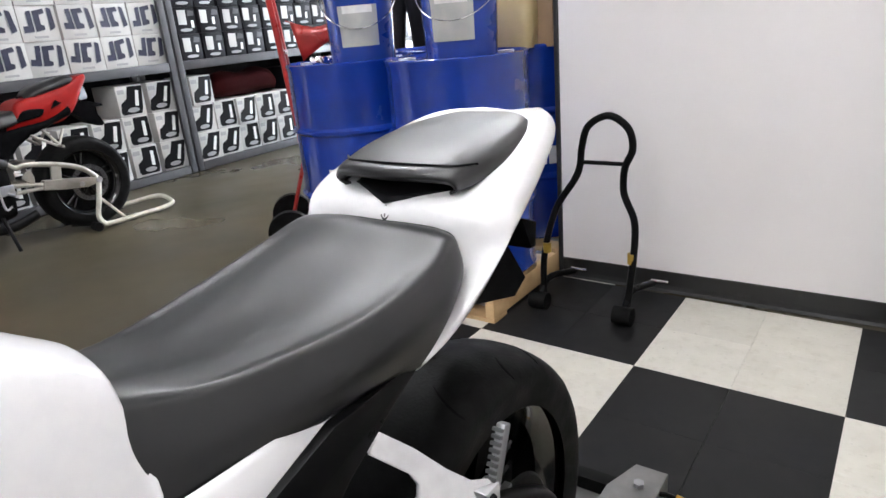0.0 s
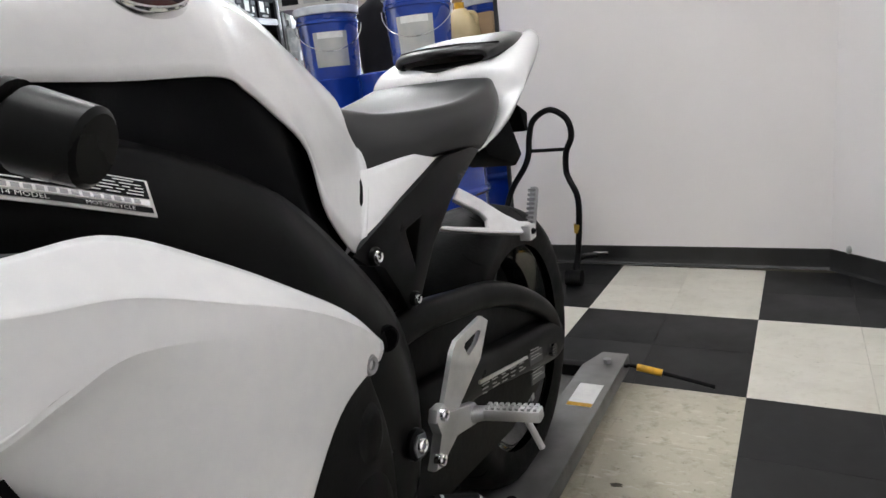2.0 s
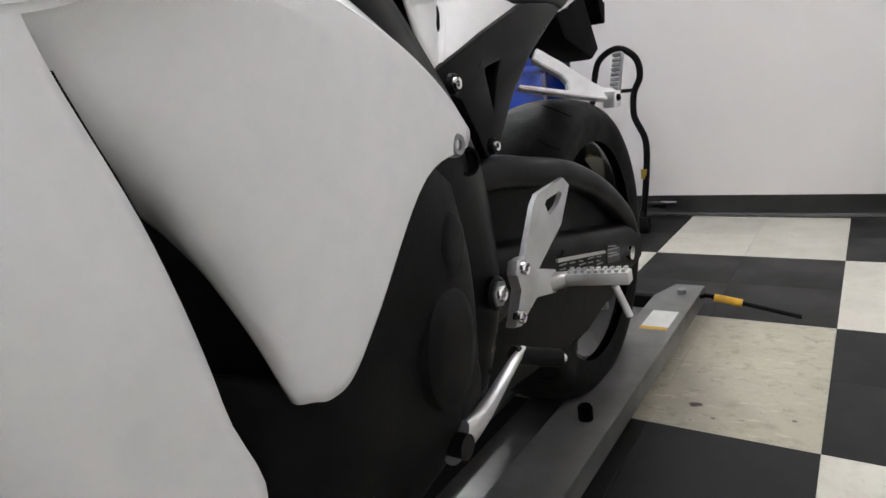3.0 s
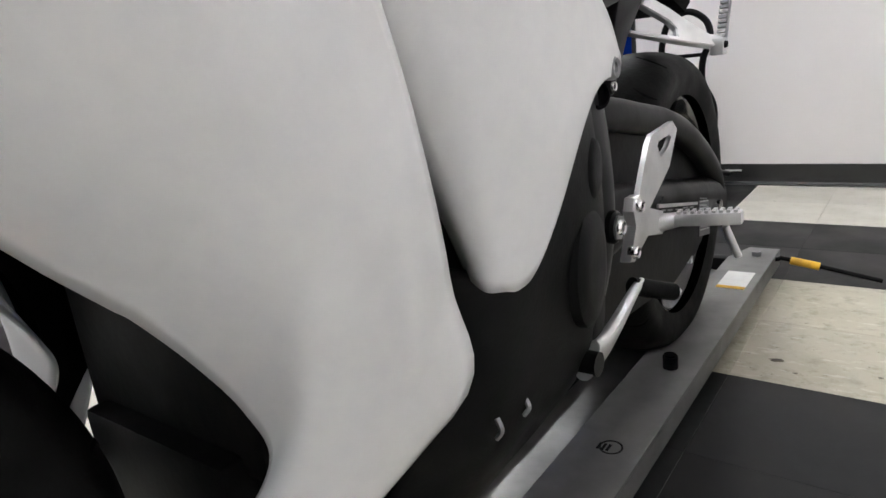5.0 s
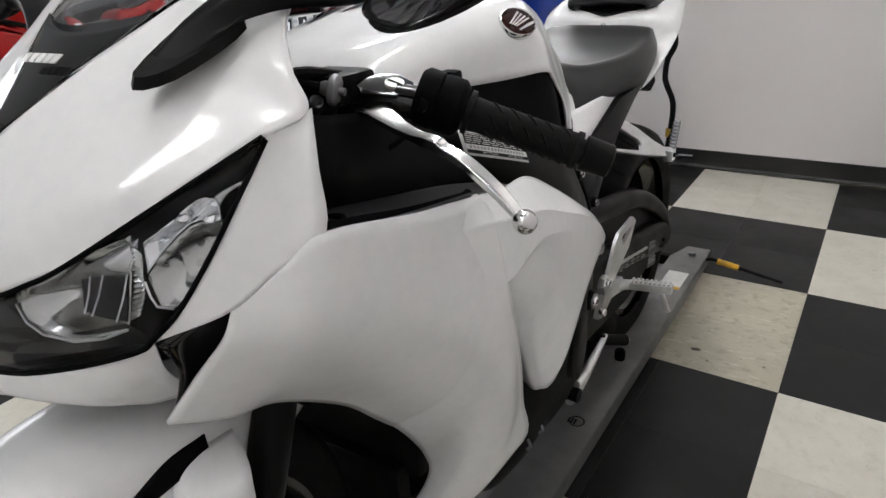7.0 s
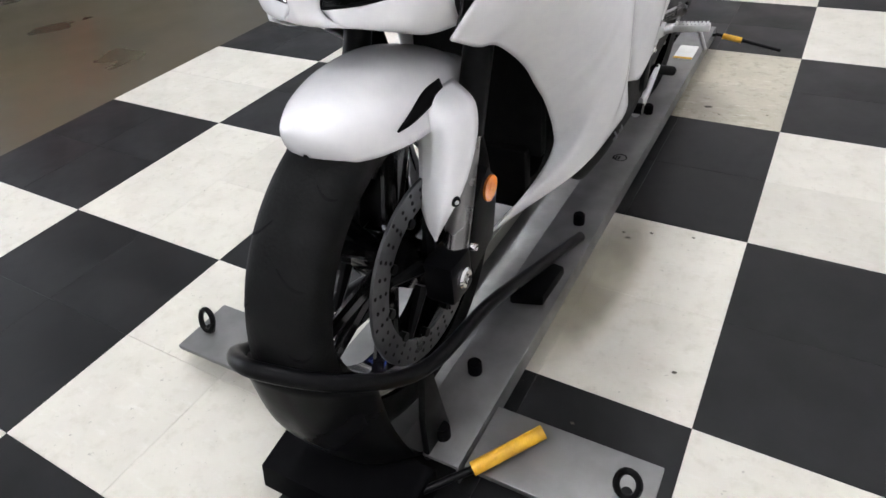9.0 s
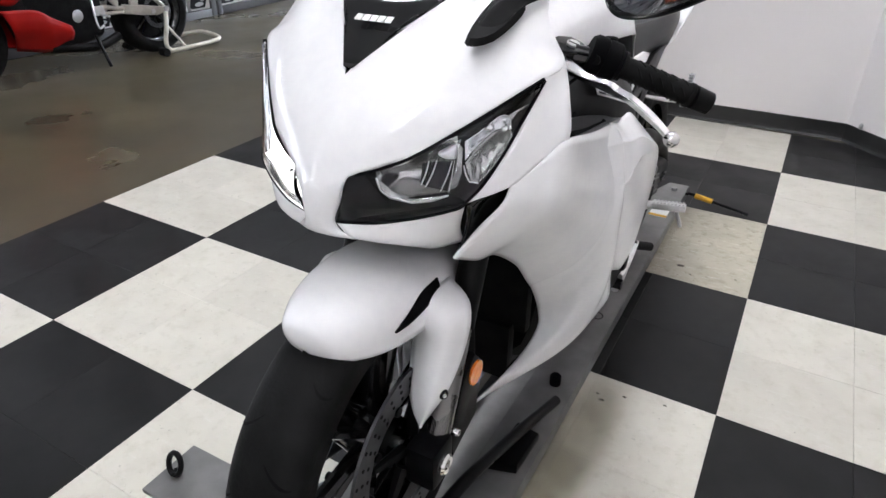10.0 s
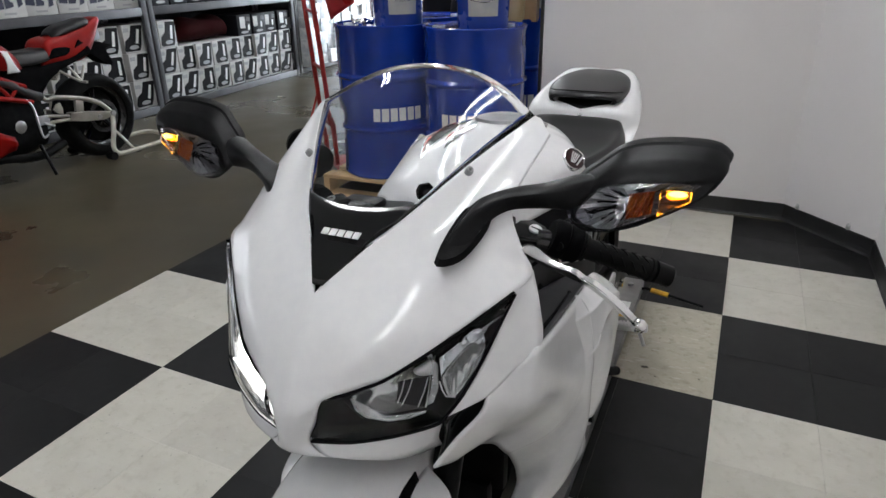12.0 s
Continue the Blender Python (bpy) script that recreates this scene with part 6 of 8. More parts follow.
# clip-on bars, levers and mirrors
MO = [(0.247, 1.048), (0.254, 1.068), (0.277, 1.087), (0.306, 1.107), (0.349, 1.115), (0.396, 1.116), (0.416, 1.11), (0.42, 1.099), (0.397, 1.074), (0.335, 1.041), (0.292, 1.029), (0.264, 1.031)]
LO = [(0.253, 1.044), (0.27, 1.068), (0.294, 1.083), (0.365, 1.093), (0.396, 1.094), (0.391, 1.082), (0.366, 1.062), (0.307, 1.035), (0.278, 1.033)]


def mirror_ring(outline, s, k, back, up, n=48):
    """An outline in the mirror's leaning plane, scaled by k and set back."""
    dx, dy, dz = (0.0, 0.0, 0.0) if s > 0 else (-0.012, -0.008, 0.002)
    cx, cz = sum(q[0] for q in outline) / len(outline), sum(q[1] for q in outline) / len(outline)
    pts = []
    for x, z in outline:
        x, z = cx + (x - cx) * k, cz + (z - cz) * k
        pts.append((s * x + dx, -1.19 + (z - 1.1) * 0.6 + back + dy, z + up + dz))
    return spline(pts, n, True)


def fan(bm, rings):
    vs = grid(bm, rings, False, True)
    bm.faces.new(vs[0])
    return vs


def flat(v):
    """Squares off a rounded section."""
    return math.copysign(abs(v) ** 0.45, v)


for s in (1, -1):
    bm = bmesh.new()
    rod(bm, (s * 0.12, -1.125, 0.965), (s * 0.25, -1.068, 0.936), 0.011, 16)
    box(bm, (s * 0.11 - 0.03, -1.145, 0.95), (s * 0.11 + 0.035, -1.085, 0.98), 0.008)
    bar = part("clip_on_bar", bm, SATIN, bike, "black clip-on bar")
    A, B = Vector((s * 0.241, -1.072, 0.939)), Vector((s * 0.338, -1.028, 0.8985))
    e = (B - A).normalized()
    bm = bmesh.new()
    tube(bm, [A + (B - A) * t for t in (0, 0.04, 0.05, 0.1, 0.15, 0.95, 0.96, 1.0)], [0.0215, 0.0215, 0.0165, 0.0165, 0.0162, 0.0162, 0.0185, 0.0185], 24)
    grip = part("grip", bm, RUBBER, bar, "black rubber grip with diagonal ribs")
    side1 = e.orthogonal().normalized()
    side2 = e.cross(side1)
    for k in range(6):
        an = 2 * math.pi * k / 6
        for i in range(5):
            t0 = 0.2 + 0.15 * i
            pts = []
            for j in range(5):
                aa = an + (j - 2) * 0.17
                pts.append(A + (B - A) * (t0 + 0.022 * j) + (side1 * math.cos(aa) + side2 * math.sin(aa)) * 0.0166)
            part("rib", tube(bmesh.new(), pts, 0.0014, 5), RUBBER, grip)
    bm = bmesh.new()
    tube(bm, [B, B + e * 0.004, B + e * 0.005, B + e * 0.031, B + e * 0.033], [0.013, 0.013, 0.0175, 0.0165, 0.014], 24)
    part("bar_end", bm, SATIN, bar, "black bar-end weight")
    bm = bmesh.new()
    tube(bm, [A - e * 0.05, A - e * 0.045, A - e * 0.03, A - e * 0.028, A - e * 0.025, A - e * 0.008, A - e * 0.002], [0.024, 0.028, 0.0285, 0.0265, 0.0285, 0.028, 0.022], 24)
    hous = part("switch_housing", bm, BLACK, bar, "black switch housing")
    part("switch", box(bmesh.new(), (s * 0.222 - 0.01, -1.076, 0.964), (s * 0.222 + 0.01, -1.06, 0.977), 0.005), BLACK, hous, "black rocker switch")
    part("button", rod(bmesh.new(), (s * 0.216, -1.106, 0.951), (s * 0.216, -1.114, 0.952), 0.007, 16), SATIN, hous)
    # lever bracket: a flat tapered plate with a slotted pivot screw
    bm = bmesh.new()
    o = [(s * 0.142, -1.118), (s * 0.158, -1.128), (s * 0.19, -1.114), (s * 0.198, -1.096), (s * 0.188, -1.082), (s * 0.166, -1.078), (s * 0.15, -1.09)]
    plate(bm, o if s > 0 else list(reversed(o)), "z", 0.957, 0.966, 0.0025)
    tip = Matrix.Translation((s * 0.177, -1.099, 0.966)) @ Matrix.Rotation(radians(20), 4, (0.63, s * 0.77, 0)) @ Matrix.Translation((-s * 0.177, 1.099, -0.966))
    bmesh.ops.transform(bm, matrix=tip, verts=bm.verts)
    br = part("lever_bracket", bm, GLOSSBLACK, bar, "glossy black lever bracket")
    bm = bmesh.new()
    rod(bm, (s * 0.177, -1.099, 0.965), (s * 0.177, -1.099, 0.969), 0.0095, 24)
    bmesh.ops.transform(bm, matrix=tip, verts=bm.verts)
    part("pivot_screw", bm, SILVER, br, "bright slotted pivot screw")
    bm = box(bmesh.new(), (s * 0.177 - 0.0075, -1.1002, 0.9686), (s * 0.177 + 0.0075, -1.0978, 0.9696))
    bmesh.ops.transform(bm, matrix=tip, verts=bm.verts)
    part("screw_slot", bm, DARKPRINT, br)
    part("clamp_band", rod(bmesh.new(), (s * 0.178, -1.0995, 0.952), (s * 0.196, -1.0916, 0.948), 0.0165, 20), GLOSSBLACK, bar, "glossy black clamp band")
    # adjuster wheel and its cable
    bm = bmesh.new()
    d = Vector((-s * 0.9, -0.36, 0.2)).normalized()
    w0 = Vector((s * 0.158, -1.142, 0.965))
    tube(bm, [w0 + d * 0.005, w0 + d * 0.0108, w0 + d * 0.0112, w0 + d * 0.013, w0 + d * 0.018, w0 + d * 0.0195, w0 + d * 0.02, w0 + d * 0.026, w0 + d * 0.03], [0.0036, 0.0036, 0.0115, 0.0142, 0.0148, 0.0135, 0.008, 0.007, 0.005], 26)
    part("cable_adjuster", bm, STEEL, bar, "grey knurled cable adjuster")
    part("cable", tube(bmesh.new(), [w0 + d * 0.025, w0 + d * 0.05 + Vector((0, -0.012, 0.004)), Vector((s * 0.085, -1.2, 0.99)), Vector((s * 0.05, -1.24, 0.995)), Vector((s * 0.0, -1.26, 0.97))], 0.0048, 8, 24), SATIN, bar, "black control cable")
    part("hose", tube(bmesh.new(), [(s * 0.13, -1.1, 0.97), (s * 0.115, -1.17, 0.985), (s * 0.08, -1.22, 0.96), (s * 0.06, -1.2, 0.9)], 0.006, 8, 20), RUBBER, bar, "black hose")
    part("wire", tube(bmesh.new(), [(s * 0.2, -1.09, 0.935), (s * 0.17, -1.1, 0.905), (s * 0.13, -1.12, 0.89), (s * 0.09, -1.14, 0.92)], 0.003, 6, 16), RUBBER, bar)
    pts = [Vector((s * 0.165, -1.045, 0.885)).lerp(Vector((s * 0.165, -1.1, 0.868)), i / 40) for i in range(41)]
    part("conduit", tube(bmesh.new(), pts, [0.0062 if i % 4 < 2 else 0.0048 for i in range(41)], 8), RUBBER, bar, "ribbed black conduit")
    bm = bmesh.new()
    L = [((0.15, -1.12, 0.947), 0.005, 0.008), ((0.168, -1.121, 0.946), 0.006, 0.0105), ((0.186, -1.124, 0.939), 0.006, 0.009), ((0.204, -1.127, 0.932), 0.006, 0.0065), ((0.222, -1.131, 0.928), 0.0065, 0.0055), ((0.238, -1.134, 0.925), 0.0095, 0.005),
         ((0.25, -1.135, 0.922), 0.0095, 0.005), ((0.257, -1.136, 0.919), 0.0068, 0.005), ((0.28, -1.139, 0.911), 0.0065, 0.0055), ((0.312, -1.144, 0.892), 0.006, 0.0055), ((0.336, -1.149, 0.875), 0.0045, 0.0045)]
    secs = []
    for k, (p, hw, ht) in enumerate(L):
        p0, p1 = Vector(L[max(0, k - 1)][0]), Vector(L[min(len(L) - 1, k + 1)][0])
        d2 = (p1 - p0).normalized()
        wd = Vector((0, 0.9, 0.43)) - d2 * d2.dot(Vector((0, 0.9, 0.43)))
        wd.normalize()
        up = d2.cross(wd)
        c = Vector(p)
        secs.append([Vector((s * q.x, q.y, q.z)) for q in [c + up * hw * flat(math.cos(a)) * 0.8 + wd * ht * flat(math.sin(a)) * 1.15 for a in [2 * math.pi * i / 16 for i in range(16)]]])
    loft(bm, secs, 40, 32, True, True)
    bmesh.ops.create_uvsphere(bm, u_segments=24, v_segments=14, radius=0.0108, matrix=Matrix.Translation((s * 0.342, -1.15, 0.87)))
    part("lever", bm, LEVER, bar, "polished lever with a ball end")
    # mirror: foot and stalk, shell in two layers, glass, indicator
    bm = bmesh.new()
    if s > 0:
        foot = [[(0.128, -1.33, 1.01), (0.15, -1.315, 1.012), (0.16, -1.262, 1.04), (0.138, -1.272, 1.048)],
                [(0.14, -1.3, 1.038), (0.162, -1.285, 1.034), (0.172, -1.25, 1.054), (0.153, -1.258, 1.064)],
                [(0.175, -1.254, 1.062), (0.182, -1.244, 1.046), (0.188, -1.214, 1.055), (0.182, -1.222, 1.07)]]
    else:
        foot = [[(0.152, -1.285, 0.994), (0.174, -1.272, 0.996), (0.186, -1.215, 1.024), (0.162, -1.225, 1.034)],
                [(0.162, -1.258, 1.024), (0.184, -1.246, 1.02), (0.193, -1.208, 1.042), (0.173, -1.215, 1.052)],
                [(0.195, -1.24, 1.052), (0.203, -1.23, 1.036), (0.208, -1.2, 1.046), (0.202, -1.206, 1.061)]]
    q2 = 0.013 if s < 0 else 0.0
    foot += [[(0.215 + q2, -1.23, 1.068), (0.22 + q2, -1.222, 1.047), (0.222 + q2, -1.195, 1.055), (0.218 + q2, -1.2, 1.074)],
             [(0.25 + q2, -1.218, 1.078), (0.255 + q2, -1.222, 1.05), (0.257 + q2, -1.19, 1.056), (0.253 + q2, -1.186, 1.084)],
             [(0.29 + q2, -1.195, 1.085), (0.29 + q2, -1.21, 1.055), (0.29 + q2, -1.185, 1.065), (0.29 + q2, -1.178, 1.085)]]
    loft(bm, [[(s * a, b, c) for a, b, c in q] for q in foot], 26, 20, True, True)
    mir = part("mirror", bm, SHELL, bike, "black folding mirror with an indicator")
    bm = bmesh.new()
    loft(bm, [[(s * (a + da), b + db, c - 0.005) for (a, b, c), (da, db) in zip(foot[0], ((-0.004, -0.005), (0.004, -0.004), (0.006, 0.004), (-0.003, 0.004)))],
              [(s * (a + da), b + db, c + 0.004) for (a, b, c), (da, db) in zip(foot[0], ((-0.001, -0.003), (0.003, -0.002), (0.004, 0.003), (-0.001, 0.003)))]], 4, 16, True, True)
    part("foot_gasket", bm, RUBBER, mir, "black rubber foot")
    bm = bmesh.new()
    vs = fan(bm, [mirror_ring(MO, s, *a) for a in ((0.4, -0.005, 0.0), (0.9, -0.004, 0.0), (0.97, 0.0, 0.0), (1.0, 0.006, 0.003), (1.0, 0.02, 0.009), (0.97, 0.022, 0.009), (0.97, 0.024, 0.01), (1.02, 0.0245, 0.011), (1.03, 0.03, 0.013), (1.0, 0.036, 0.015), (0.95, 0.0365, 0.015))])
    bm.faces.new(list(reversed(vs[-1])))
    part("mirror_shell", bm, SHELL, mir, "matt black mirror shell with a rear rim")
    bm = bmesh.new()
    bm.faces.new([bm.verts.new(p) for p in mirror_ring(MO, s, 0.9, 0.0385, 0.016)])
    shell(part("mirror_glass", bm, CHROME, mir, "mirror glass"), 0.001)
    bm = bmesh.new()
    fan(bm, [mirror_ring(LO, s, *a) for a in ((0.4, -0.016, 0.0), (0.75, -0.0145, 0.0), (0.93, -0.0105, 0.0), (1.0, -0.003, 0.0))])
    lens = shell(part("indicator", bm, CLEAR, mir, "clear indicator lens"), 0.0015)
    bm = bmesh.new()
    vs = fan(bm, [[p + Vector((0, 0.0022 * math.sin(i * 1.9 + j * 0.4), 0)) for i, p in enumerate(mirror_ring(LO, s, *a))] for j, a in enumerate(((0.3, -0.0045, 0.0), (0.45, -0.006, 0.0), (0.6, -0.0055, 0.0), (0.73, -0.0065, 0.0), (0.86, -0.0075, 0.0)))])
    part("silvered_back", bm, ROTOR, lens, "silvered faceted back of the lens", smooth=False)
    ox, oy, oz = (0.0, 0.0, 0.0) if s > 0 else (-0.012, -0.008, 0.002)

    def at(x, z, f):
        return Vector((s * x + ox, -1.19 + (z - 1.1) * 0.6 - f + oy, z + oz))
    bm = bmesh.new()
    grid(bm, [[at(0.32 + 0.028 * i / 12, (1.05 + 0.009 * i / 12) + (0.026 - 0.003 * i / 12) * j / 6, 0.0086 + 0.002 * ((i + j) % 2)) for j in range(7)] for i in range(13)])
    part("reflector", bm, AMBERBACK, lens, "amber reflector", smooth=False)
    bm = bmesh.new()
    bmesh.ops.create_uvsphere(bm, u_segments=14, v_segments=10, radius=0.006, matrix=Matrix.Translation(at(0.372, 1.0795, 0.0095)) @ Matrix.Rotation(radians(-s * 8), 4, "Y") @ Matrix.Diagonal((2.0, 0.4, 0.9, 1)))
    part("bulb", bm, GLOWAMBER, lens, "lit amber bulb")
    bm = bmesh.new()
    grid(bm, [[at(0.354 + 0.034 * i / 8, (1.057 + 0.018 * i / 8) + (0.027 - 0.017 * i / 8) * j / 4, 0.0112) for j in range(5)] for i in range(9)])
    shell(part("amber_cover", bm, AMBER, lens, "amber inner cover"), 0.001)
    for x, y, z in ((0.117, -1.208, 1.0795), (0.157, -1.122, 1.113)):
        bolt(windscreen, nose_at(s, x), y, z, 0.0055, 0.0025, STEEL, (s * 0.5, -0.35, 0.8), "screen_screw")
bm = bmesh.new()
loft(bm, [[(-0.075, -1.25, 0.992), (0.075, -1.25, 0.992), (0.075, -1.25, 0.94), (-0.075, -1.25, 0.94)], [(-0.06, -1.17, 0.985), (0.06, -1.17, 0.985), (0.06, -1.17, 0.94), (-0.06, -1.17, 0.94)]], 6, 16, True, True)
part("dash", bm, BLACK, bike, "black instrument dash")
bm = bmesh.new()
plate(bm, [(-0.13, -1.14), (0.13, -1.14), (0.13, -1.08), (0.05, -1.06), (-0.05, -1.06), (-0.13, -1.08)], "z", 0.952, 0.968, 0.004)
clamp = part("top_clamp", bm, SATIN, bike, "satin black top clamp")
for s in (1, -1):
    bolt(clamp, s * 0.105, -1.118, 0.967, 0.018, 0.007, SATIN, (0, -0.3, 1), "fork_cap")
part("ignition", lathe(bmesh.new(), [(0.0, 0.014), (0.012, 0.014), (0.0135, 0.012), (0.0145, 0.004), (0.02, 0.003), (0.02, 0.0)], (0, -1.1, 0.968), "z", 24), SILVER, clamp, "metal lock collar")
key = Matrix.Translation((0.0, -1.1, 1.0)) @ Matrix.Rotation(radians(52), 4, "Z")
bm = bmesh.new()
plate(bm, [(-0.013, -0.004), (-0.008, -0.016), (0.008, -0.016), (0.013, -0.004), (0.014, 0.006), (0.008, 0.015), (-0.008, 0.015), (-0.014, 0.006)], "y", -0.005, 0.005, 0.002)
bmesh.ops.transform(bm, matrix=key, verts=bm.verts)
key_head = part("ignition_key", bm, BLACK, clamp, "black key in the ignition")
bm = bmesh.new()
bmesh.ops.create_uvsphere(bm, u_segments=16, v_segments=8, radius=0.0055, matrix=key @ Matrix.Translation((0, -0.0052, 0.002)) @ Matrix.Diagonal((1.2, 0.08, 1, 1)))
part("mark", bm, DARKGREY, key_head, "round grey mark")
# inner cockpit trays either side
tray = [[(0.165, -1.278, 0.884), (0.2, -1.279, 0.883), (0.24, -1.281, 0.886)], [(0.165, -1.16, 0.86), (0.2, -1.16, 0.859), (0.238, -1.165, 0.862)], [(0.18, -1.03, 0.84), (0.21, -1.03, 0.838), (0.235, -1.03, 0.84)], [(0.19, -0.93, 0.815), (0.21, -0.93, 0.814), (0.23, -0.93, 0.82)]]
panel("cockpit_tray", tray, LEDGE, bike, 20, 12, 0.003, "black inner cockpit tray", True)
wallp = [[(0.02, -1.3, 1.0), (0.05, -1.2, 0.97), (0.1, -1.06, 0.96)], [(0.12, -1.29, 0.93), (0.13, -1.19, 0.905), (0.155, -1.05, 0.885)], [(0.166, -1.277, 0.882), (0.166, -1.17, 0.859), (0.181, -1.04, 0.84)]]
panel("cockpit_wall", wallp, BLACK, bike, 14, 14, 0.003, "", True)
bolt(bike, 0.1225, -1.152, 0.957, 0.0062, 0.005, STEEL, (1, -0.7, 0.1), "nut")
bm = bmesh.new()
lathe(bm, [(0.0, -0.002), (0.013, -0.002), (0.0135, 0.0012), (0.0165, 0.0012), (0.017, -0.002)], (0, 0, 0), "z", 24)
bmesh.ops.transform(bm, matrix=Matrix.Translation((0.2, -1.235, 0.8745)) @ Matrix.Rotation(radians(12), 4, "X"), verts=bm.verts)
part("drain_hole", bm, DARKPRINT, bike, "round recess in the tray")
# printed label on the frame: white border, dark field, lines of print
def on_label(u, v, lift):
    """u along the label from the front, v down it, both in metres."""
    p = Vector((0.1795, -0.998, 0.897)) + Vector((0.126, 0.988, -0.292)).normalized() * 0 + Vector((0.0155, 0.127, -0.043)) * (u / 0.13) + Vector((0.0115, -0.006, -0.0215)) * (v / 0.026)
    return p + Vector((0.9, 0.02, 0.42)).normalized() * lift


def label_bar(name, u0, u1, v0, v1, lift, mat, parent, label=""):
    bm = bmesh.new()
    grid(bm, [[on_label(u0 + (u1 - u0) * i / 6, v0 + (v1 - v0) * j / 2, lift + 0.0008 * math.sin(math.pi * (u0 + (u1 - u0) * i / 6) / 0.13)) for j in range(3)] for i in range(7)])
    return part(name, bm, mat, parent, label)


lab = shell(label_bar("frame_label", 0, 0.13, 0, 0.03, 0.0035, LABEL, bike, "white bordered printed frame label"), 0.001)
label_bar("field", 0.003, 0.127, 0.002, 0.0165, 0.005, DARKPRINT, lab, "dark field")
label_bar("field", 0.003, 0.127, 0.0235, 0.028, 0.005, DARKPRINT, lab, "dark field")
label_bar("number_bar", 0.004, 0.126, 0.0175, 0.0225, 0.0052, LABEL, lab, "white strip")
rl = random.Random(4)
for k in range(5):
    u = 0.006
    while u < 0.12:
        w = rl.uniform(0.005, 0.016)
        if not (k == 0 and 0.06 < u < 0.1):
            label_bar("print", u, min(0.124, u + w), 0.0034 + 0.0026 * k, 0.0043 + 0.0026 * k, 0.0054, LABEL, lab)
        u += w + rl.uniform(0.002, 0.004)
for k in range(17):
    label_bar("print", 0.009 + 0.0066 * k, 0.0136 + 0.0066 * k, 0.0182, 0.0218, 0.0056, GREYPRINT, lab)


def wording(text, u, v, size, lift, mat, parent):
    """Words laid on the label from u, with their foot at v."""
    cu = bpy.data.curves.new("wording", "FONT")
    cu.body, cu.size, cu.resolution_u = text, size, 2
    ob = new("wording", cu)
    me = bpy.data.meshes.new_from_object(ob)
    bpy.data.objects.remove(ob)
    bm = bmesh.new()
    bm.from_mesh(me)
    for w in bm.verts:
        w.co = on_label(u + w.co.x * 1.15, v - w.co.y, lift + 0.0008 * math.sin(math.pi * (u + w.co.x) / 0.13))
    return part("wording", bm, mat, parent, "", False)


wording("2014 MODEL", 0.03, 0.0273, 0.0048, 0.0058, LABEL, lab)
wording("MOTORCYCLE", 0.082, 0.0273, 0.0042, 0.0058, LABEL, lab)

bike.location.x = CX

# ---- the wheel stand under the motorcycle ----
stand = thing("wheel_stand", (CX, -0.4, 0), "grey steel transport stand with a black front wheel cradle", "motorcycle stand")
for s in (1, -1):
    bm = bmesh.new()
    a, b2 = CX + s * 0.055, CX + s * 0.168
    out = [(a, -1.52), (b2, -1.52), (b2, 0.655), (CX + s * 0.09, 0.655), (a, 0.55)]
    plate(bm, out if s > 0 else list(reversed(out)), "z", 0.068, 0.076, 0.002)
    box(bm, (min(b2, b2 - s * 0.004), -1.52, 0.03), (max(b2, b2 - s * 0.004), 0.654, 0.068))
    part("rail", bm, RAIL, stand, "brushed grey rail flange")
bm = bmesh.new()
box(bm, (CX - 0.056, -1.5, 0.02), (CX + 0.056, 0.6, 0.03), 0.002)
part("wheel_channel", bm, RAIL, stand, "sunken wheel channel")
for x0, x1 in ((CX - 0.52, CX - 0.17), (CX + 0.17, CX + 0.47)):
    bm = bmesh.new()
    box(bm, (x0, -1.505, 0.05), (x1, -1.365, 0.062), 0.003)
    part("cross_plate", bm, RAIL, stand, "grey cross plate")
    bm = bmesh.new()
    rod(bm, ((x0 + x1) / 2 + (0.1 if x0 > CX else -0.13), -1.44, 0.0), ((x0 + x1) / 2 + (0.1 if x0 > CX else -0.13), -1.44, 0.05), 0.02, 16)
    part("foot_pad", bm, RUBBER, stand, "black rubber foot")
bm = bmesh.new()
plate(bm, [(-1.66, 0.002), (-1.53, 0.002), (-1.53, 0.06), (-1.56, 0.066), (-1.65, 0.05)], "x", CX - 0.16, CX + 0.13, 0.004)
part("front_block", bm, BLACK, stand, "black block in front of the wheel")
bm = bmesh.new()
tube(bm, [(CX + 0.149, -0.868, 0.1), (CX + 0.13, -1.1, 0.17), (CX + 0.125, -1.3, 0.24), (CX + 0.118, -1.5, 0.278), (CX + 0.09, -1.635, 0.372), (CX, -1.697, 0.418), (CX - 0.09, -1.66, 0.372), (CX - 0.145, -1.58, 0.295), (CX - 0.14, -1.4, 0.24), (CX - 0.13, -1.1, 0.16), (CX - 0.13, -0.9, 0.1)], 0.0122, 12, 60)
part("cradle", bm, SATIN, stand, "black tube cradle round the wheel")
bm = bmesh.new()
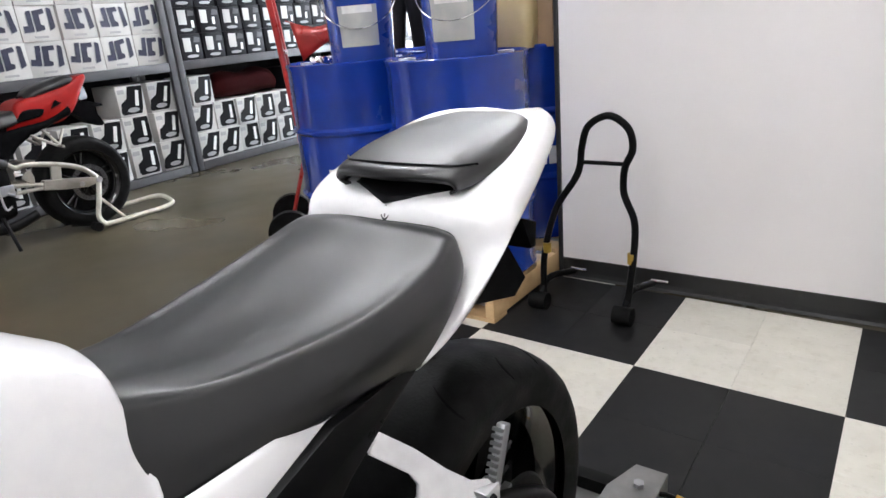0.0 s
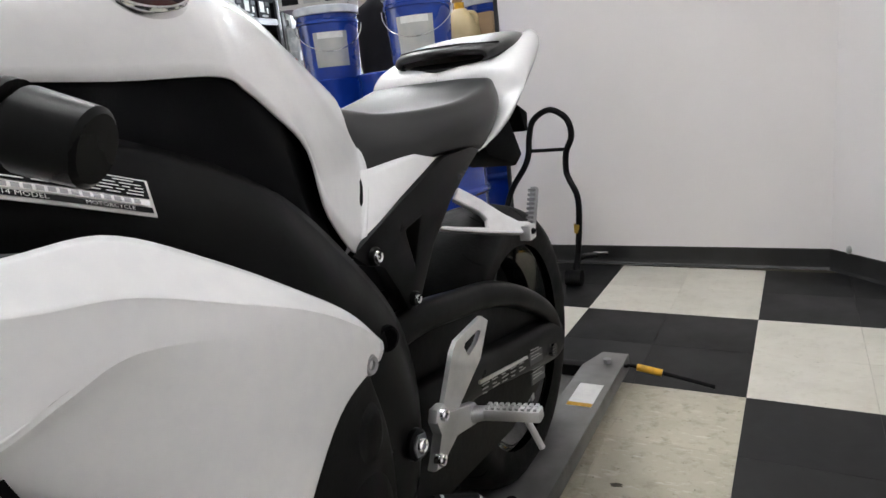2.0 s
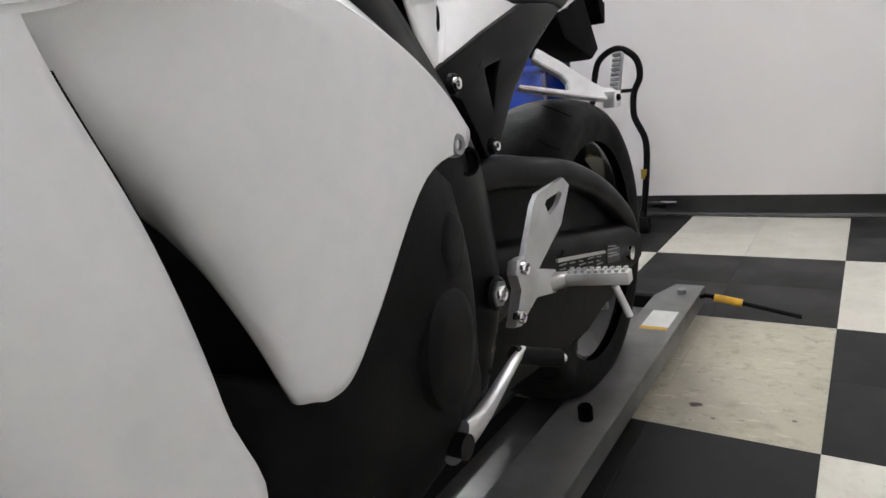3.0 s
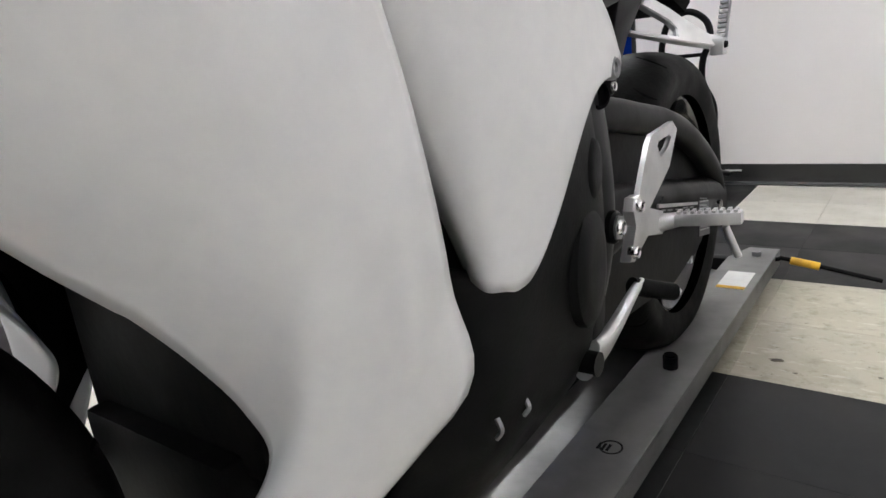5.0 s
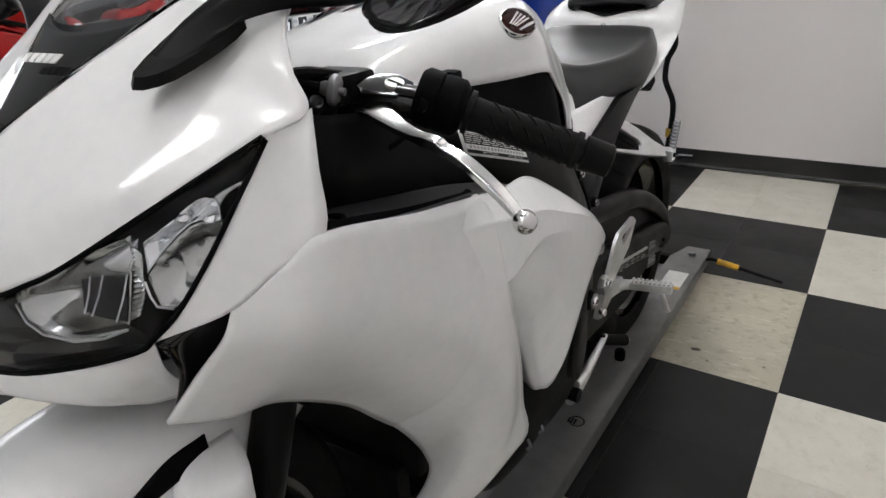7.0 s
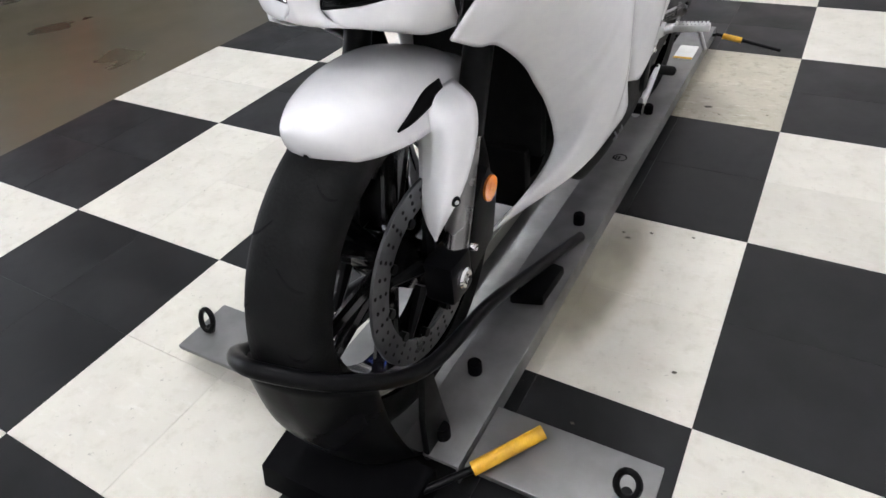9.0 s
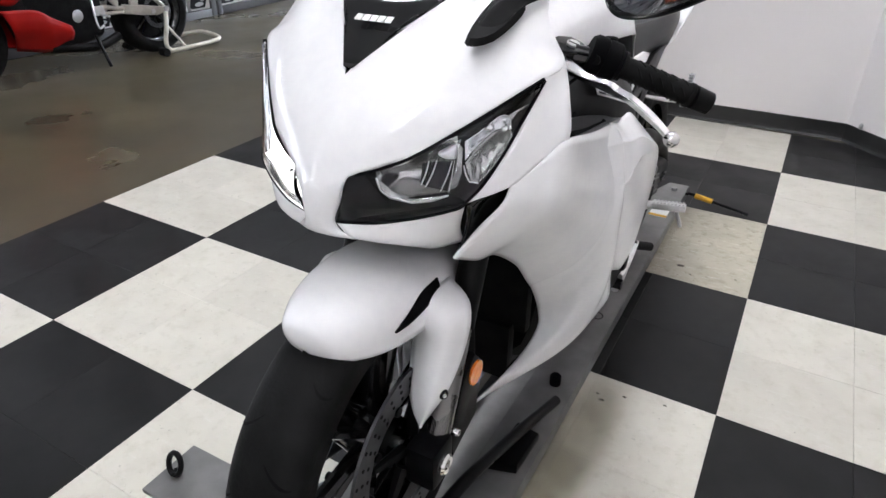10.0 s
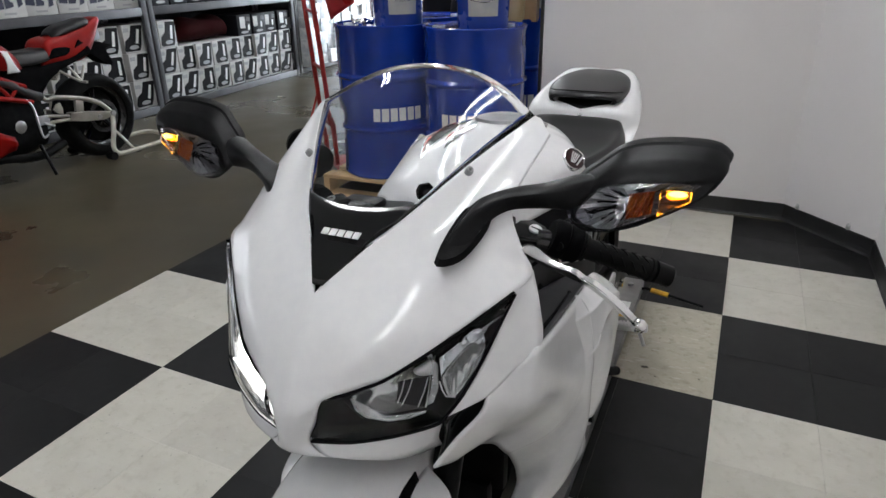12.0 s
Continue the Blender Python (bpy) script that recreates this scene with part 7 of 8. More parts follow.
loft(bm, [[(CX + 0.105, -1.6, 0.33), (CX + 0.1, -1.58, 0.22), (CX + 0.1, -1.54, 0.1), (CX + 0.1, -1.5, 0.06)], [(CX + 0.05, -1.672, 0.385), (CX + 0.05, -1.655, 0.25), (CX + 0.05, -1.585, 0.1), (CX + 0.05, -1.52, 0.06)],
          [(CX, -1.69, 0.4), (CX, -1.67, 0.26), (CX, -1.595, 0.1), (CX, -1.53, 0.06)], [(CX - 0.05, -1.68, 0.385), (CX - 0.05, -1.66, 0.25), (CX - 0.05, -1.59, 0.1), (CX - 0.05, -1.53, 0.06)], [(CX - 0.11, -1.625, 0.335), (CX - 0.11, -1.6, 0.22), (CX - 0.11, -1.56, 0.1), (CX - 0.11, -1.5, 0.06)]], 24, 18)
shell(part("cradle_plate", bm, SATIN, stand, "bent black plate round the tyre"), 0.004, 0)
for x in (CX - 0.14, CX + 0.1):
    bm = bmesh.new()
    plate(bm, [(-1.52, 0.06), (-1.44, 0.06), (-1.45, 0.1), (-1.475, 0.25), (-1.5, 0.26), (-1.515, 0.16)], "x", x, x + 0.012, 0.003)
    part("cradle_bracket", bm, SATIN, stand, "black cradle bracket")
bm = bmesh.new()
plate(bm, [(CX + 0.085, -1.12), (CX + 0.15, -1.1), (CX + 0.155, -0.99), (CX + 0.1, -0.98)], "z", 0.078, 0.105, 0.006)
part("cradle_pivot", bm, SATIN, stand, "black pivot bracket")
for x, y in ((-0.372, -0.785), (-0.372, -0.152), (-0.375, -1.474), (-0.39, -1.319)):
    bm = bmesh.new()
    rod(bm, (x, y, 0.074), (x, y, 0.1), 0.014, 14)
    rod(bm, (x, y, 0.1), (x, y, 0.104), 0.011, 14)
    part("knob", bm, BLACK, stand, "black knob")
bm = bmesh.new()
rod(bm, (-0.368, 0.58, 0.074), (-0.368, 0.58, 0.088), 0.013, 6)
part("bolt", bm, STEEL, stand)
for x in (-0.974, -0.062):
    bm = bmesh.new()
    pts = [(x + 0.018 * math.cos(a), -1.442 + 0.008 * math.sin(a), 0.094 + 0.024 * math.sin(a)) for a in [2 * math.pi * i / 16 for i in range(17)]]
    tube(bm, pts, 0.006, 8)
    rod(bm, (x, -1.442, 0.062), (x, -1.442, 0.075), 0.009, 10)
    part("eye_bolt", bm, SATIN, stand, "black eye bolt")
bm = bmesh.new()
box(bm, (CX + 0.085, 0.3, 0.0762), (CX + 0.15, 0.43, 0.0772))
wl = part("warning_label", bm, LABEL, stand, "white warning label")
bm = bmesh.new()
box(bm, (CX + 0.085, 0.3, 0.0773), (CX + 0.15, 0.318, 0.0778))
part("label_edge", bm, YELLOW, wl, "yellow label edge")
bm = bmesh.new()
lathe(bm, [(0.0155, 0.0765), (0.0185, 0.0772), (0.0185, 0.0762)], (CX + 0.119, -0.446, 0), "z", 24)
for k in range(3):
    box(bm, (CX + 0.099 + k * 0.0075, -0.458, 0.0763), (CX + 0.1035 + k * 0.0075, -0.44, 0.0769))
part("maker_mark", bm, DARKPRINT, stand, "small dark mark on the rail")
bm = bmesh.new()
box(bm, (CX - 0.1, 0.56, 0.03), (CX + 0.16, 0.6, 0.066), 0.003)
part("end_bar", bm, SATIN, stand, "black end bar")


def lever_handle(x, y, z, a):
    ob = thing("strap_handle", (x, y, z), "black rod handle with a yellow rubber sleeve, lying by the stand", "handle", "yellow handles")
    d = Vector((math.cos(a), math.sin(a), -0.12)).normalized()
    p = Vector((x, y, z))
    part("rod", tube(bmesh.new(), [p, p + d * 0.03 + Vector((0, 0, 0.01)), p + d * 0.06 + Vector((0, 0, 0.014)), p + d * 0.27], 0.006, 8, 12), SATIN, ob)
    part("sleeve", rod(bmesh.new(), p + d * 0.06 + Vector((0, 0, 0.013)), p + d * 0.13 + Vector((0, 0, 0.01)), 0.0105, 12), YELLOW, ob, "yellow rubber sleeve")
    return ob


lever_handle(-0.345, 0.59, 0.06, 0.02)
rod_b = thing("strap_handle", (-0.42, -1.6, 0.02), "black rod handle with a yellow sleeve at the front block", "handle", "yellow handles")
part("rod", rod(bmesh.new(), (-0.42, -1.62, 0.03), (-0.29, -1.5, 0.075), 0.007, 10), SATIN, rod_b)
part("sleeve", rod(bmesh.new(), (-0.3, -1.51, 0.073), (-0.215, -1.41, 0.1), 0.0125, 14), YELLOW, rod_b, "yellow rubber sleeve")

# ---- paddock stand by the wall ----
pad = thing("paddock_stand", (-0.9, 1.6, 0), "black tube paddock stand with small wheels, upright against the wall", "paddock stand")
bm = bmesh.new()
tube(bm, [(-1.1, 1.55, 0.05), (-1.1, 1.57, 0.22), (-1.06, 1.6, 0.4), (-0.985, 1.61, 0.52), (-0.96, 1.61, 0.58), (-0.952, 1.61, 0.65), (-0.925, 1.61, 0.73), (-0.847, 1.61, 0.768), (-0.775, 1.61, 0.725), (-0.757, 1.61, 0.65), (-0.785, 1.61, 0.58), (-0.79, 1.61, 0.5), (-0.775, 1.6, 0.46), (-0.735, 1.58, 0.38), (-0.735, 1.57, 0.24), (-0.75, 1.55, 0.05)], 0.0135, 12, 90)
part("hoop", bm, SATIN, pad, "black bent tube")
part("crossbar", rod(bmesh.new(), (-0.957, 1.61, 0.593), (-0.783, 1.61, 0.593), 0.008, 10), SATIN, pad)
for x in (-1.1, -0.75):
    part("foot", tube(bmesh.new(), [(x, 1.52, 0.05), (x, 1.6, 0.1), (x + 0.02, 1.8, 0.06)], 0.014, 10, 8), SATIN, pad)
    part("roller", rod(bmesh.new(), (x - 0.035, 1.51, 0.035), (x + 0.035, 1.51, 0.035), 0.035, 20), RUBBER, pad, "small black wheel")
    part("spool", rod(bmesh.new(), (x + 0.01, 1.8, 0.07), (x + 0.08, 1.8, 0.07), 0.008, 10), CHROME, pad, "bright pin")
    part("clip", rod(bmesh.new(), (x + 0.01, 1.573, 0.225), (x + 0.01, 1.573, 0.265), 0.018, 10), GOLD, pad, "brass pin")


# ---- the red motorcycle across the aisle ----
def red_motorcycle():
    b = thing("motorcycle", (0, 0, 0), "red sport motorcycle with black seat on a cream rear stand", "motorcycle")
    fw = wheel(b, "front_wheel", -0.72, 0.305, 0.30, 0.12, 0.214, GLOSSBLACK, 5, 0.0, False)
    brake_disc(fw, 0.075, -0.72, 0.305, 0.16, 0.115)
    rw = wheel(b, "rear_wheel", 0.68, 0.312, 0.308, 0.19, 0.214, GLOSSBLACK, 5, 0.0, False)
    brake_disc(rw, 0.1, 0.68, 0.312, 0.12, 0.09)
    for s in (1, -1):
        part("fork_leg", rod(bmesh.new(), (s * 0.1, -0.7, 0.3), (s * 0.1, -0.44, 0.92), 0.027, 14), SATIN, b, "black fork leg")
        bm = bmesh.new()
        plate(bm, [(-0.7, 0.26), (-0.6, 0.28), (-0.58, 0.38), (-0.64, 0.42)], "x", s * 0.1 - 0.025, s * 0.1 + 0.025, 0.006)
        part("caliper", bm, GOLD, b, "gold brake caliper")
        # trellis frame
        bm = bmesh.new()
        tube(bm, [(s * 0.06, -0.42, 0.86), (s * 0.17, -0.2, 0.76), (s * 0.16, 0.1, 0.62)], 0.016, 8, 12)
        tube(bm, [(s * 0.07, -0.4, 0.7), (s * 0.18, -0.15, 0.6), (s * 0.16, 0.12, 0.52)], 0.016, 8, 12)
        for a, c in (((-0.3, 0.8), (-0.22, 0.64)), ((-0.22, 0.64), (-0.12, 0.72)), ((-0.12, 0.72), (-0.02, 0.57)), ((-0.02, 0.57), (0.06, 0.64))):
            rod(bm, (s * 0.165, *a), (s * 0.17, *c), 0.013, 8)
        part("trellis_frame", bm, BIKERED, b, "red tube frame")
        bm = bmesh.new()
        tube(bm, [(s * 0.1, 0.2, 0.66), (s * 0.1, 0.45, 0.78), (s * 0.07, 0.66, 0.86)], 0.012, 8, 8)
        part("subframe", bm, SATIN, b)
        bm = bmesh.new()
        box(bm, (s * 0.15, 0.12, 0.36), (s * 0.17, 0.2, 0.42), 0.004)
        rod(bm, (s * 0.16, 0.16, 0.37), (s * 0.25, 0.17, 0.36), 0.009, 8)
        part("foot_peg", bm, SILVER, b)
    bm = bmesh.new()
    loft(bm, [[(-0.12, -0.35, 0.72), (0.12, -0.35, 0.72), (0.12, -0.3, 0.26), (-0.12, -0.3, 0.26)], [(-0.12, -0.1, 0.72), (0.12, -0.1, 0.72), (0.13, -0.1, 0.2), (-0.13, -0.1, 0.2)],
              [(-0.11, 0.2, 0.6), (0.11, 0.2, 0.6), (0.11, 0.2, 0.24), (-0.11, 0.2, 0.24)]], 10, 20, True, True)
    part("engine", bm, DARK, b, "dark engine")
    part("engine_cover", lathe(bmesh.new(), [(0.0, 0.03), (0.03, 0.028), (0.043, 0.018), (0.046, 0.0)], (0.13, 0.005, 0.377), "x", 28), SILVER, b, "cast metal engine cover")
    part("main_rail", tube(bmesh.new(), [(0.15, -0.2, 0.72), (0.16, -0.03, 0.67), (0.155, 0.09, 0.59), (0.14, 0.2, 0.54)], 0.028, 10, 14), LEDGE, b, "dark grey frame rail")
    part("gear_lever", tube(bmesh.new(), [(0.17, 0.075, 0.545), (0.18, 0.105, 0.478), (0.19, 0.112, 0.294), (0.2, 0.15, 0.3)], 0.007, 8, 14), SILVER, b, "thin metal gear linkage")
    part("side_stand", rod(bmesh.new(), (0.17, 0.09, 0.24), (0.23, 0.11, 0.03), 0.011, 10), SATIN, b, "black side stand")
    # swingarm: an arched brace over a boxed lower beam
    for s in (1, -1):
        bm = bmesh.new()
        tube(bm, [(s * 0.11, 0.2, 0.55), (s * 0.12, 0.255, 0.505), (s * 0.13, 0.31, 0.514), (s * 0.13, 0.49, 0.476), (s * 0.13, 0.625, 0.425), (s * 0.13, 0.7, 0.36), (s * 0.13, 0.715, 0.335)], 0.017, 10, 30)
        tube(bm, [(s * 0.12, 0.2, 0.405), (s * 0.13, 0.29, 0.39), (s * 0.13, 0.4, 0.366)], 0.014, 8, 10)
        tube(bm, [(s * 0.12, 0.19, 0.354), (s * 0.13, 0.28, 0.356), (s * 0.13, 0.4, 0.35)], 0.013, 8, 10)
        arm = part("swingarm", bm, PALEARM, b, "pale cast swingarm with an arched brace")
        bm = bmesh.new()
        plate(bm, [(0.366, 0.339), (0.5, 0.313), (0.64, 0.294), (0.72, 0.31), (0.725, 0.345), (0.655, 0.352), (0.52, 0.378), (0.38, 0.398)], "x", s * 0.13 - 0.025, s * 0.13 + 0.025, 0.006)
        part("beam", bm, PALEARM, arm, "boxed lower beam")
        bm = bmesh.new()
        plate(bm, [(0.43, 0.38), (0.49, 0.37), (0.51, 0.475), (0.45, 0.488)], "x", s * 0.13 - 0.012, s * 0.13 + 0.012, 0.004)
        part("post", bm, PALEARM, arm)
        bm = bmesh.new()
        plate(bm, [(0.262, 0.44), (0.29, 0.47), (0.325, 0.478), (0.335, 0.43), (0.33, 0.392), (0.3, 0.4)], "x", s * 0.14 - 0.006, s * 0.14 + 0.006, 0.003)
        part("guard_plate", bm, PALEARM, arm, "pale heel plate")
        part("adjuster_bolt", rod(bmesh.new(), (s * 0.15, 0.6, 0.325), (s * 0.16, 0.6, 0.322), 0.018, 14), SILVER, arm)
        part("axle_nut", rod(bmesh.new(), (s * 0.15, 0.712, 0.33), (s * 0.172, 0.712, 0.33), 0.02, 14), SILVER, arm)
    # passenger peg hanger of thin bars
    for s in (1, -1):
        bm = bmesh.new()
        for p, q in (((0.39, 0.682), (0.525, 0.592)), ((0.465, 0.705), (0.54, 0.592)), ((0.59, 0.69), (0.535, 0.588))):
            rod(bm, (s * 0.12, *p), (s * 0.13, *q), 0.009, 8)
        rod(bm, (s * 0.13, 0.53, 0.59), (s * 0.19, 0.535, 0.588), 0.009, 8)
        part("peg_hanger", bm, PALEARM, b, "pale passenger peg hanger")
    full_panel("front_fender", [[(w * fx, -0.72 - 0.33 * math.sin(radians(a)), 0.305 + (0.33 - 0.06 * fx ** 3) * math.cos(radians(a))) for fx in (0, 0.5, 0.85, 1)] for a, w in ((40, 0.05), (20, 0.08), (0, 0.085), (-25, 0.08))], BIKERED, b, 20, 17, 0.003, "red front fender")
    blade = [[(0.09, -0.76, 0.56), (0.125, -0.68, 0.56)], [(0.1, -0.76, 0.46), (0.13, -0.68, 0.46)], [(0.11, -0.73, 0.36), (0.125, -0.69, 0.36)]]
    panel("fork_cover", blade, BIKERED, b, 10, 5, 0.004, "", True)
    full_panel("nose", [[(0, -0.96, 0.78), (0.06, -0.95, 0.77), (0.1, -0.92, 0.74)], [(0, -0.9, 0.9), (0.1, -0.88, 0.88), (0.17, -0.82, 0.8)], [(0, -0.78, 1.0), (0.12, -0.76, 0.97), (0.2, -0.7, 0.86)], [(0, -0.68, 1.08), (0.13, -0.66, 1.03), (0.2, -0.58, 0.9)]], BIKERED, b, 18, 21, 0.004, "red nose fairing")
    side = [[(0.16, -0.86, 0.8), (0.17, -0.82, 0.72), (0.12, -0.8, 0.66)], [(0.21, -0.68, 0.88), (0.225, -0.66, 0.72), (0.19, -0.62, 0.58)], [(0.2, -0.5, 0.85), (0.23, -0.48, 0.68), (0.2, -0.44, 0.5)], [(0.19, -0.34, 0.8), (0.21, -0.32, 0.7), (0.2, -0.3, 0.58)], [(0.18, -0.16, 0.74), (0.19, -0.15, 0.7), (0.19, -0.15, 0.66)]]
    panel("side_fairing", side, BIKERED, b, 24, 14, 0.004, "red side fairing", True)
    belly = [[(0.19, -0.5, 0.48), (0.2, -0.46, 0.36), (0.1, -0.42, 0.22)], [(0.21, -0.3, 0.46), (0.21, -0.26, 0.34), (0.11, -0.24, 0.18)], [(0.2, -0.2, 0.4), (0.2, -0.18, 0.32), (0.11, -0.16, 0.18)], [(0.18, -0.07, 0.33), (0.18, -0.06, 0.28), (0.1, -0.05, 0.2)]]
    panel("belly_pan", belly, BIKERED, b, 18, 12, 0.004, "red belly pan", True)
    for s in (1, -1):
        bm = bmesh.new()
        loft(bm, [[(s * 0.03, -0.955, 0.83), (s * 0.03, -0.965, 0.79)], [(s * 0.1, -0.925, 0.85), (s * 0.09, -0.94, 0.78)], [(s * 0.16, -0.86, 0.86), (s * 0.15, -0.88, 0.82)]], 8, 5)
        shell(part("headlight", bm, CHROME, b, "bright headlamp"), 0.006, 1.0)
        bm = bmesh.new()
        loft(bm, [[(s * 0.2, -0.64, 0.96), (s * 0.2, -0.6, 0.95)], [(s * 0.3, -0.6, 1.0), (s * 0.3, -0.57, 0.96)], [(s * 0.38, -0.6, 1.0), (s * 0.38, -0.57, 0.97)]], 8, 4)
        shell(part("mirror", bm, BLACK, b, "black mirror"), 0.02, 0)
        bm = bmesh.new()
        rod(bm, (s * 0.1, -0.44, 0.9), (s * 0.34, -0.36, 0.85), 0.015, 10)
        part("grip", bm, RUBBER, b, "black grip")
    bm = bmesh.new()
    loft(bm, [[(-0.13, -0.7, 1.0), (0, -0.76, 1.04), (0.13, -0.7, 1.0)], [(-0.11, -0.58, 1.08), (0, -0.62, 1.13), (0.11, -0.58, 1.08)]], 8, 12)
    shell(part("windscreen", bm, SCREEN, b, "clear windscreen"), 0.003)
    full_panel("tank", [[(x, y + 0.12, z - 0.03) for x, y, z in q] for q in [[(0, -0.44, 0.9), (0.08, -0.44, 0.89), (0.13, -0.42, 0.84), (0.14, -0.4, 0.78)], [(0, -0.36, 1.0), (0.1, -0.36, 0.98), (0.17, -0.34, 0.9), (0.17, -0.33, 0.8)], [(0, -0.22, 1.01), (0.1, -0.22, 0.98), (0.18, -0.2, 0.9), (0.17, -0.2, 0.78)],
                        [(0, -0.08, 0.95), (0.08, -0.08, 0.93), (0.14, -0.06, 0.86), (0.15, -0.05, 0.76)], [(0, 0.02, 0.86), (0.06, 0.02, 0.85), (0.1, 0.02, 0.81), (0.12, 0.02, 0.76)]]], BIKERED, b, 26, 25, 0.004, "red fuel tank")
    bm = bmesh.new()
    loft(bm, [[(0.155, 0.0, 0.86), (0.178, 0.01, 0.79), (0.172, 0.0, 0.72)], [(0.147, 0.05, 0.85), (0.17, 0.06, 0.775), (0.165, 0.09, 0.72)]], 8, 9)
    shell(part("tank_patch", bm, LABEL, b, "white graphic patch on the tank"), 0.004, 1.0)
    full_panel("seat", [[(0, 0.1, 0.83), (0.06, 0.1, 0.825), (0.11, 0.1, 0.75)], [(0, 0.22, 0.825), (0.1, 0.22, 0.82), (0.145, 0.22, 0.75)], [(0, 0.34, 0.835), (0.09, 0.34, 0.83), (0.135, 0.34, 0.77)], [(0, 0.42, 0.88), (0.07, 0.42, 0.875), (0.1, 0.42, 0.83)]], LEATHER, b, 18, 17, 0.008, "black seat")
    # angular tail: red flanks that rise to a point, dark pad let in above, dark inset below
    full_panel("tail_cowl", [[(0, y, zt), (0.06 * k, y, zt), (0.1 * k, y, zu), (0.13 * k, y, (zu + zl) / 2), (0.12 * k, y, zl)] for y, zl, zu, zt, k in
                             ((0.27, 0.728, 0.742, 0.745, 1.0), (0.33, 0.729, 0.79, 0.8, 1.0), (0.37, 0.73, 0.875, 0.88, 1.0), (0.52, 0.725, 0.898, 0.905, 0.97), (0.6, 0.733, 0.915, 0.92, 0.92), (0.68, 0.775, 0.933, 0.94, 0.84), (0.75, 0.85, 0.965, 0.97, 0.72), (0.8, 0.92, 0.992, 0.995, 0.6), (0.845, 0.97, 1.0, 1.002, 0.45))],
               BIKERED, b, 34, 25, 0.004, "red angular tail cowl")
    full_panel("passenger_pad", [[(0, y, z), (0.05 * k, y, z - 0.002), (0.085 * k, y, z - 0.025), (0.09 * k, y, z - 0.05)] for y, z, k in ((0.44, 0.915, 0.7), (0.5, 0.955, 1.0), (0.62, 0.985, 1.0), (0.72, 1.005, 0.85), (0.77, 0.992, 0.6))], LEATHER, b, 16, 17, 0.006, "black passenger pad")
    for s in (1, -1):
        bm = bmesh.new()
        loft(bm, [[(s * 0.128, 0.33, 0.772), (s * 0.127, 0.31, 0.758)], [(s * 0.13, 0.38, 0.828), (s * 0.1365, 0.37, 0.77)], [(s * 0.131, 0.46, 0.832), (s * 0.1365, 0.46, 0.78)], [(s * 0.1345, 0.505, 0.822), (s * 0.136, 0.49, 0.795)]], 14, 6)
        shell(part("side_inset", bm, BLACK, b, "black inset in the tail"), 0.004, 0)
        bm = bmesh.new()
        plate(bm, [(0.548, 0.818), (0.588, 0.866), (0.62, 0.845)], "x", s * 0.124 - 0.006, s * 0.124 + 0.006)
        part("vent", bm, BLACK, b, "black triangular vent")
    bm = bmesh.new()
    plate(bm, [(0.66, 0.79), (0.72, 0.83), (0.8, 0.835), (0.915, 0.8), (0.92, 0.785), (0.84, 0.785), (0.905, 0.67), (0.885, 0.655), (0.8, 0.69), (0.72, 0.765)], "x", -0.05, 0.05, 0.006)
    part("under_tail", bm, BLACK, b, "black under tail and plate holder")
    bm = bmesh.new()
    loft(bm, [[(-0.055, 0.76, 0.875), (0.055, 0.76, 0.875), (0.05, 0.775, 0.84), (-0.05, 0.775, 0.84)], [(-0.045, 0.815, 0.935), (0.045, 0.815, 0.935), (0.04, 0.835, 0.85), (-0.04, 0.835, 0.85)]], 6, 12, True, True)
    part("tail_light", bm, CLEARLID, b, "pale tail light")
    bm = bmesh.new()
    loft(bm, [[(-0.11, y, z1), (0.11, y, z1), (0.11, y, z0), (-0.11, y, z0)] for y, z0, z1 in ((0.0, 0.42, 0.74), (0.2, 0.52, 0.75), (0.33, 0.64, 0.75), (0.5, 0.71, 0.76), (0.66, 0.76, 0.82))], 12, 16, True, True)
    part("tool_tray", bm, BLACK, b, "black tray under the seat")
    # added dark disc, stands in for shade behind the spokes
    part("wheel_shade", lathe(bmesh.new(), [(0.0, -0.01), (0.2, -0.01), (0.206, 0.0), (0.2, 0.01), (0.0, 0.01)], (-0.02, 0.68, 0.312), "x", 40), DARK, rw, "added dark disc in place of shade inside the wheel")
    bm = bmesh.new()
    tube(bm, [(0.1, -0.2, 0.2), (0.14, 0.1, 0.16), (0.12, 0.3, 0.2)], 0.03, 10, 10)
    part("exhaust", bm, DARK, b)
    return b


red = red_motorcycle()
red.location = (-4.5, 0.76, 0)

st = thing("paddock_stand", (-4.42, 1.6, 0), "cream painted tube rear stand lifting the red motorcycle", "paddock stand")
near, far = -4.32, -4.74
for x, y1, top in ((near, 1.84, -4.35), (far, 1.9, -4.65)):
    part("side_tube", tube(bmesh.new(), [(top, 1.475, 0.325), (x, 1.43, 0.21), (x, 1.4, 0.1), (x, 1.42, 0.045), (x, 1.48, 0.026), (x, y1, 0.026)], 0.0165, 10, 30), STANDWHITE, st, "cream tube")
    part("brace", rod(bmesh.new(), (x, 1.435, 0.215), (x, 1.58, 0.03), 0.01, 10), STANDWHITE, st, "cream brace")
    part("roller", rod(bmesh.new(), (x - 0.03, 1.37, 0.03), (x + 0.03, 1.37, 0.03), 0.03, 16), RUBBER, st, "small black wheel")
part("handle", tube(bmesh.new(), [(near, 1.82, 0.026), (near - 0.02, 1.93, 0.028), (near - 0.1, 2.0, 0.032), (far + 0.1, 2.06, 0.036), (far + 0.02, 2.0, 0.032), (far, 1.88, 0.026)], 0.0165, 10, 30), STANDWHITE, st, "cream loop handle")


